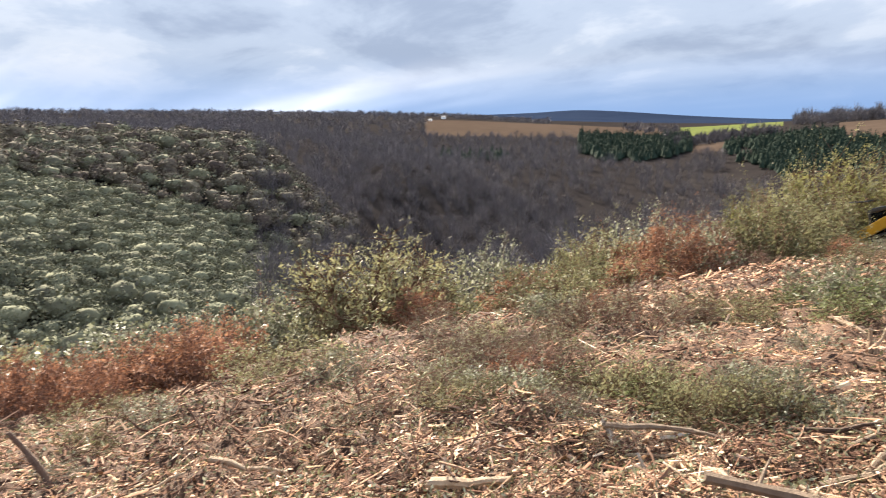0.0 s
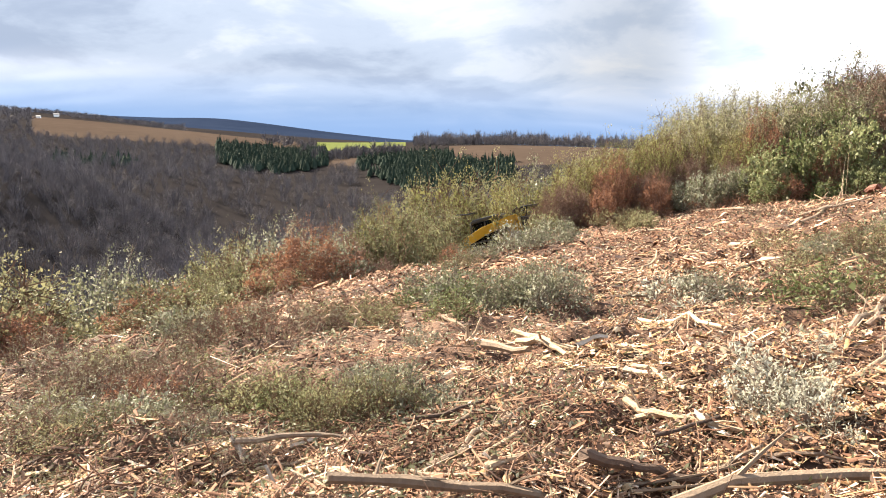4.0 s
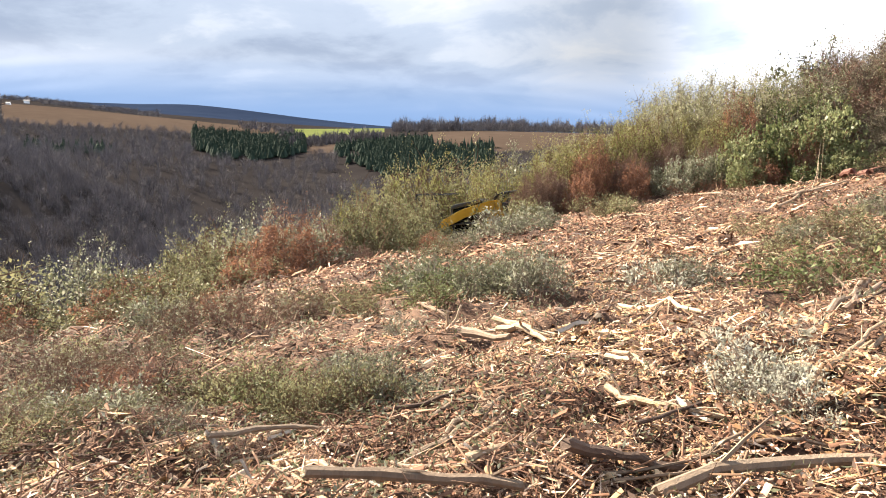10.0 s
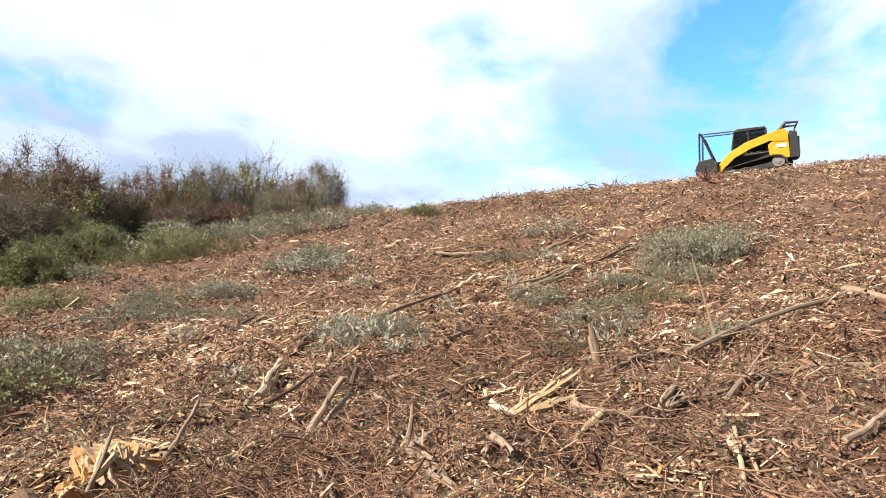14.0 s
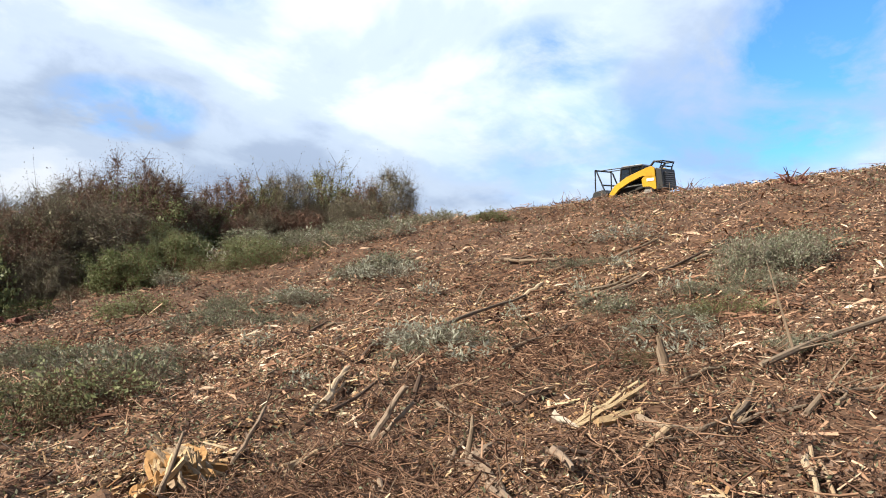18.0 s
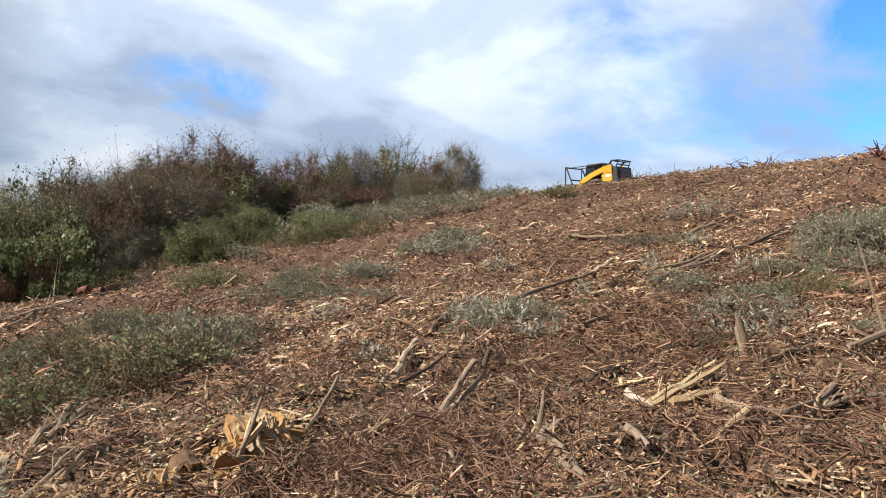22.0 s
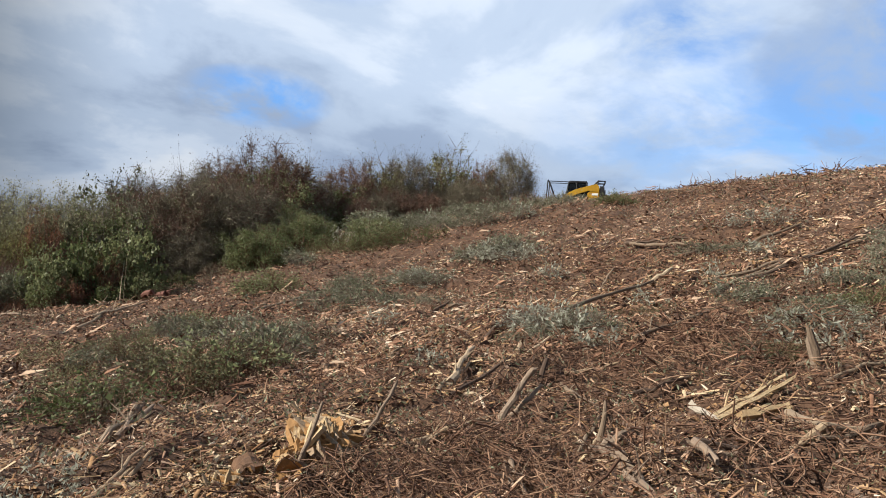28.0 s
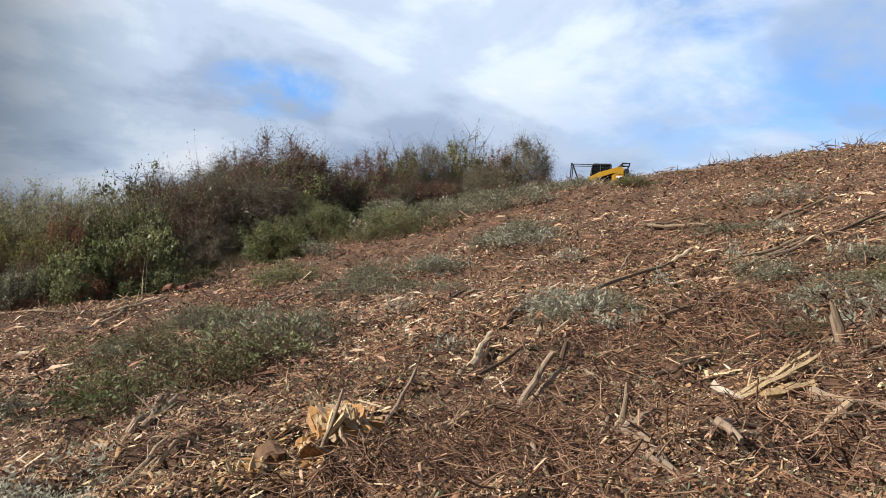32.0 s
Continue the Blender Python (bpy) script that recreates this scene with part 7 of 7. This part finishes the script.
# ---------------------------------------------------------------- tracked loaders with a mulching head
def build_loader(label, group):
    """Origin on the ground under the middle; it faces +x."""
    car = tagged(empty("track_loader"), label, "track loader", group)
    # chassis between the tracks
    bm = bmesh.new()
    prism(bm, [(-1.55, 0.42), (-1.45, 0.26), (1.05, 0.26), (1.15, 0.45), (1.0, 0.95), (-1.2, 1.05)], -0.52, 0.52, 0.02)
    part("chassis", bm, M_BLACK, car)
    # engine hood and rear door
    bm = bmesh.new()
    prism(bm, [(-1.72, 0.55), (-1.78, 1.35), (-1.62, 1.62), (-0.55, 1.55), (-0.5, 1.0), (-1.3, 0.55)], -0.62, 0.62, 0.04)
    hood = part("engine_hood", bm, M_BLACK, car, "black engine hood")
    bm = bmesh.new()
    for i in range(7):
        box(bm, -1.835, -1.775, -0.55, 0.55, 0.78 + i * 0.11, 0.83 + i * 0.11)
    part("grille", bm, M_STEEL, hood)
    bm = bmesh.new()
    prism(bm, [(-1.80, 0.60), (-1.74, 1.66), (-1.45, 1.74), (-1.43, 0.60)], -0.84, 0.84, 0.03)
    part("rear_door", bm, M_BLACK, car, "black rear door")
    # tracks
    for side in (-1, 1):
        y0, y1 = (0.56, 1.0) if side > 0 else (-1.0, -0.56)
        loop = [(-1.1, 0.0), (0.85, 0.0), (1.12, 0.1), (1.18, 0.28), (1.05, 0.42), (0.1, 0.62), (-0.85, 0.80), (-1.1, 0.76), (-1.28, 0.60), (-1.36, 0.34), (-1.28, 0.1)]
        inner = [(x * 0.955 - 0.002, 0.045 + (z) * 0.89) for x, z in loop]
        bm = bmesh.new()
        rings = [[bm.verts.new((x, y, z)) for x, z in shape] for shape in (loop, inner) for y in (y0, y1)]
        n = len(loop)
        for i in range(n):
            k = (i + 1) % n
            for a, b in ((0, 1), (1, 3), (3, 2), (2, 0)):
                bm.faces.new((rings[a][i], rings[a][k], rings[b][k], rings[b][i]))
        # lugs
        for i in range(n):
            k = (i + 1) % n
            p, q = Vector((loop[i][0], 0, loop[i][1])), Vector((loop[k][0], 0, loop[k][1]))
            steps = max(1, int((q - p).length / 0.11))
            ang = math.atan2(q.z - p.z, q.x - p.x)
            for s in range(steps):
                c = p + (q - p) * ((s + 0.5) / steps)
                box(bm, -0.028, 0.028, y0 + 0.015, y1 - 0.015, -0.022, 0.0, 0, Matrix.Translation(c) @ Matrix.Rotation(-ang, 4, "Y"))
        track = part("track", bm, M_RUBBER, car, "black rubber track")
        ym = (y0 + y1) / 2
        for x, z, r in ((-0.98, 0.52, 0.24), (0.92, 0.24, 0.19), (-0.75, 0.14, 0.11), (-0.4, 0.14, 0.11), (-0.05, 0.14, 0.11), (0.3, 0.14, 0.11), (0.62, 0.14, 0.11)):
            bm = bmesh.new()
            tube(bm, [(x, ym - 0.13, z), (x, ym + 0.13, z)], r, 16)
            tube(bm, [(x, ym - 0.15, z), (x, ym + 0.15, z)], r * 0.45, 10)
            part("roller", bm, M_STEEL, track)
        # side frame over the track
        bm = bmesh.new()
        prism(bm, [(-0.9, 0.28), (0.8, 0.2), (0.85, 0.3), (-0.4, 0.46), (-0.85, 0.55)], ym - 0.1, ym + 0.1, 0.01)
        part("track_frame", bm, M_BLACK, track)
        # lift arm
        ya, yb = (0.66, 0.88) if side > 0 else (-0.88, -0.66)
        bm = bmesh.new()
        prism(bm, [(-1.40, 1.30), (-1.40, 1.70), (-1.25, 1.84), (-0.95, 1.80), (0.2, 1.46), (0.95, 1.07), (1.40, 0.55), (1.46, 0.25), (1.28, 0.22), (1.10, 0.52), (0.72, 0.86), (0.05, 1.16), (-0.7, 1.42), (-1.1, 1.34)], ya, yb, 0.02)
        arm = part("lift_arm", bm, M_YELLOW, car, "yellow lift arm")
        bm = bmesh.new()
        tube(bm, [(-1.05, (ya + yb) / 2, 0.95), (0.25, (ya + yb) / 2 - 0.02 * side, 0.92)], 0.05, 10)
        tube(bm, [(0.2, (ya + yb) / 2, 0.92), (0.85, (ya + yb) / 2, 0.82)], 0.03, 8)
        part("lift_cylinder", bm, M_BLACK, arm)
        # rear tower
        bm = bmesh.new()
        prism(bm, [(-1.42, 0.62), (-1.41, 1.60), (-1.0, 1.52), (-0.62, 1.22), (-0.66, 0.80), (-0.9, 0.62)], ya - 0.03, yb - 0.03, 0.02)
        part("side_tower", bm, M_YELLOW, car, "yellow rear side panel")
        bm = bmesh.new()
        box(bm, -1.32, -0.92, (yb if side > 0 else ya) - (0.028 if side > 0 else 0.0), (yb if side > 0 else ya) + (0.0 if side > 0 else 0.028), 1.08, 1.22, 0.004)
        part("decal", bm, M_WHITE, car, "white lettering plate, worn")
        # rear guard hoop
        bm = bmesh.new()
        ys = 0.70 * side
        tube(bm, [(-1.60, ys, 1.62), (-1.78, ys, 2.06), (-1.32, ys, 2.08), (-1.0, ys, 1.74)], 0.065, 8)
        part("rear_guard_hoop", bm, M_BLACK, car)
    bm = bmesh.new()
    for x, z in ((-1.78, 2.06), (-1.32, 2.08), (-1.68, 1.82)):
        tube(bm, [(x, -0.70, z), (x, 0.70, z)], 0.04, 8)
    part("rear_guard_bar", bm, M_BLACK, car)
    # cab
    bm = bmesh.new()
    prism(bm, [(-0.62, 1.98), (-0.55, 2.08), (0.55, 2.10), (0.72, 2.02), (0.70, 1.95)], -0.56, 0.56, 0.025)
    part("cab_roof", bm, M_CAB_ROOF, car)
    for side in (-1, 1):
        bm = bmesh.new()
        y = 0.52 * side
        for pts in ([(0.66, y, 1.97), (0.78, y, 1.3), (0.82, y, 0.62)], [(-0.58, y, 1.97), (-0.55, y, 1.0)], [(0.1, y, 1.97), (0.12, y, 1.0)]):
            tube(bm, pts, 0.045, 6)
        for z in (1.15, 1.42, 1.68):
            tube(bm, [(-0.56, y, z), (0.74, y, z)], 0.012, 4)
        part("cab_side_frame", bm, M_BLACK, car)
        bm = bmesh.new()
        prism(bm, [(-0.54, 1.05), (-0.56, 1.94), (0.64, 1.94), (0.76, 1.05)], y - 0.008, y + 0.008)
        part("cab_side_glass", bm, M_GLASS, car).visible_shadow = False
    bm = bmesh.new()
    box(bm, -0.62, -0.54, -0.5, 0.5, 1.0, 1.95, 0.01)
    part("cab_back_wall", bm, M_BLACK, car)
    bm = bmesh.new()
    box(bm, -0.45, 0.1, -0.25, 0.25, 0.95, 1.12, 0.04)
    box(bm, -0.5, -0.36, -0.25, 0.25, 1.1, 1.72, 0.04)
    part("seat", bm, M_BLACK, car)
    bm = bmesh.new()
    box(bm, 0.7, 0.76, -0.5, 0.5, 0.62, 1.12, 0.015)
    part("cab_front_panel", bm, M_BLACK, car)
    # mulching head
    bm = bmesh.new()
    prism(bm, [(1.42, 0.18), (1.40, 0.72), (1.62, 0.92), (2.1, 0.86), (2.28, 0.62), (2.2, 0.48), (1.85, 0.6), (1.62, 0.42), (1.6, 0.16)], -1.02, 1.02, 0.015)
    head = part("mulcher_housing", bm, M_BLACK, car, "dark steel mulching head")
    bm = bmesh.new()
    tube(bm, [(1.93, -0.94, 0.30), (1.93, 0.94, 0.30)], 0.2, 20)
    for i in range(22):
        a, y = i * 2.4, -0.88 + i * 0.084
        box(bm, 0.17, 0.27, -0.035, 0.035, -0.04, 0.04, 0.006, Matrix.Translation((1.93, y, 0.30)) @ Matrix.Rotation(a, 4, "Y"))
    part("mulcher_drum", bm, M_STEEL, head)
    for side in (-1, 1):
        bm = bmesh.new()
        prism(bm, [(1.42, 0.05), (1.40, 0.75), (2.15, 0.85), (2.32, 0.5), (2.25, 0.05)], 1.02 * side - 0.02, 1.02 * side + 0.02, 0.008)
        part("side_plate", bm, M_BLACK, head)
    # push bar guard over the head
    bm = bmesh.new()
    for y in (-0.9, 0.9):
        tube(bm, [(1.55, y, 0.85), (1.95, y, 1.95), (2.02, y, 2.05)], 0.045, 8)
        tube(bm, [(2.12, y, 0.82), (2.05, y, 2.05)], 0.04, 8)
    for z, x in ((2.05, 2.03), (1.2, 1.68)):
        tube(bm, [(x, -0.92, z), (x, 0.92, z)], 0.045, 8)
    for y in (-0.5, 0.5):
        tube(bm, [(2.03, y, 2.05), (0.7, y * 0.9, 2.03)], 0.03, 6)
    part("push_bar_guard", bm, M_BLACK, car, "black tubular push bar guard")
    bm = bmesh.new()
    box(bm, 1.15, 1.42, -0.55, 0.55, 0.2, 0.78, 0.02)
    part("coupler", bm, M_BLACK, car)
    return car


loader_on_crest = build_loader("yellow and black track loader with mulching head driving along the crest", "track loaders")
loader_in_bushes = copy_thing(loader_on_crest, Matrix())
tagged(loader_in_bushes, "yellow and black track loader half hidden among bushes down the slope", "track loader", "track loaders")


# ---------------------------------------------------------------- what moves
def on_slope(x, y, heading, lift=0.0, nose=0.0, lean=0.0):
    """A pose standing on the slope, facing the heading (degrees from +x towards +y)."""
    a = radians(heading)
    f, s = Vector((math.cos(a), math.sin(a), 0)), Vector((-math.sin(a), math.cos(a), 0))
    z = land(x, y)
    fx = Vector((f.x, f.y, (land(x + f.x, y + f.y) - land(x - f.x, y - f.y)) / 2 + math.tan(radians(nose)))).normalized()
    sy = Vector((s.x, s.y, (land(x + s.x, y + s.y) - land(x - s.x, y - s.y)) / 2 + math.tan(radians(lean))))
    up = fx.cross(sy).normalized()
    sy = up.cross(fx)
    m = Matrix((fx, sy, up)).transposed().to_4x4()
    m.translation = (x, y, z + lift)
    return m


def motions():
    crest = [
        (0.0, 31.5, -12.0, 95), (12.0, 31.8, -5.5, 94),
        (13.0, 32.03, -3.75, 92), (13.5, 32.30, -2.80, 90), (14.0, 32.64, -2.01, 86), (14.5, 33.38, -0.71, 80), (16.5, 35.96, 3.97, 78),
        (17.0, 36.89, 4.74, 76), (18.0, 37.95, 7.31, 75), (19.0, 39.07, 9.20, 73), (20.0, 40.61, 11.22, 72), (21.0, 41.51, 13.39, 73),
        (22.0, 42.54, 15.08, 76), (23.0, 43.31, 15.89, 82), (24.0, 43.69, 17.66, 92), (25.0, 43.44, 19.49, 104), (26.0, 43.52, 20.49, 112),
        (28.5, 43.30, 21.00, 115), (29.5, 43.58, 20.41, 115), (30.0, 43.31, 20.97, 115), (31.0, 43.29, 21.02, 115), (32.0, 43.53, 20.58, 115),
    ]
    walk(loader_on_crest, [(t, on_slope(x, y, h, 0.0, 5.0 * smooth(25, 29, t))) for t, x, y, h in crest])
    # the arms of the loader among the bushes rise with the head and its guard
    lifted = {"lift_arm", "mulcher_housing", "push_bar_guard", "coupler"}
    pivot = Matrix.Translation((-1.45, 0, 1.6))
    for child in loader_in_bushes.children:
        if child.name.split(".")[0] in lifted:
            walk(child, [(t, pivot @ Matrix.Rotation(radians(-a), 4, "Y") @ pivot.inverted()) for t, a in ((0.0, 9), (9.3, 9), (10.2, 15), (11.0, 20), (32.0, 20))])
    bushes = [(0.0, 1.8, 27.2, -3.75, 18), (9.0, 1.8, 27.2, -3.75, 18), (9.7, 1.8, 27.2, -3.75, 17), (10.5, 1.7, 27.1, -3.65, 14), (11.5, 1.2, 27.0, -3.65, 11), (14.0, 0.5, 26.8, -3.8, 11), (32.0, -0.6, 26.4, -4.3, 12)]
    walk(loader_in_bushes, [(t, pose(x, y, z, 0, tip, 160)) for t, x, y, z, tip in bushes])


motions()
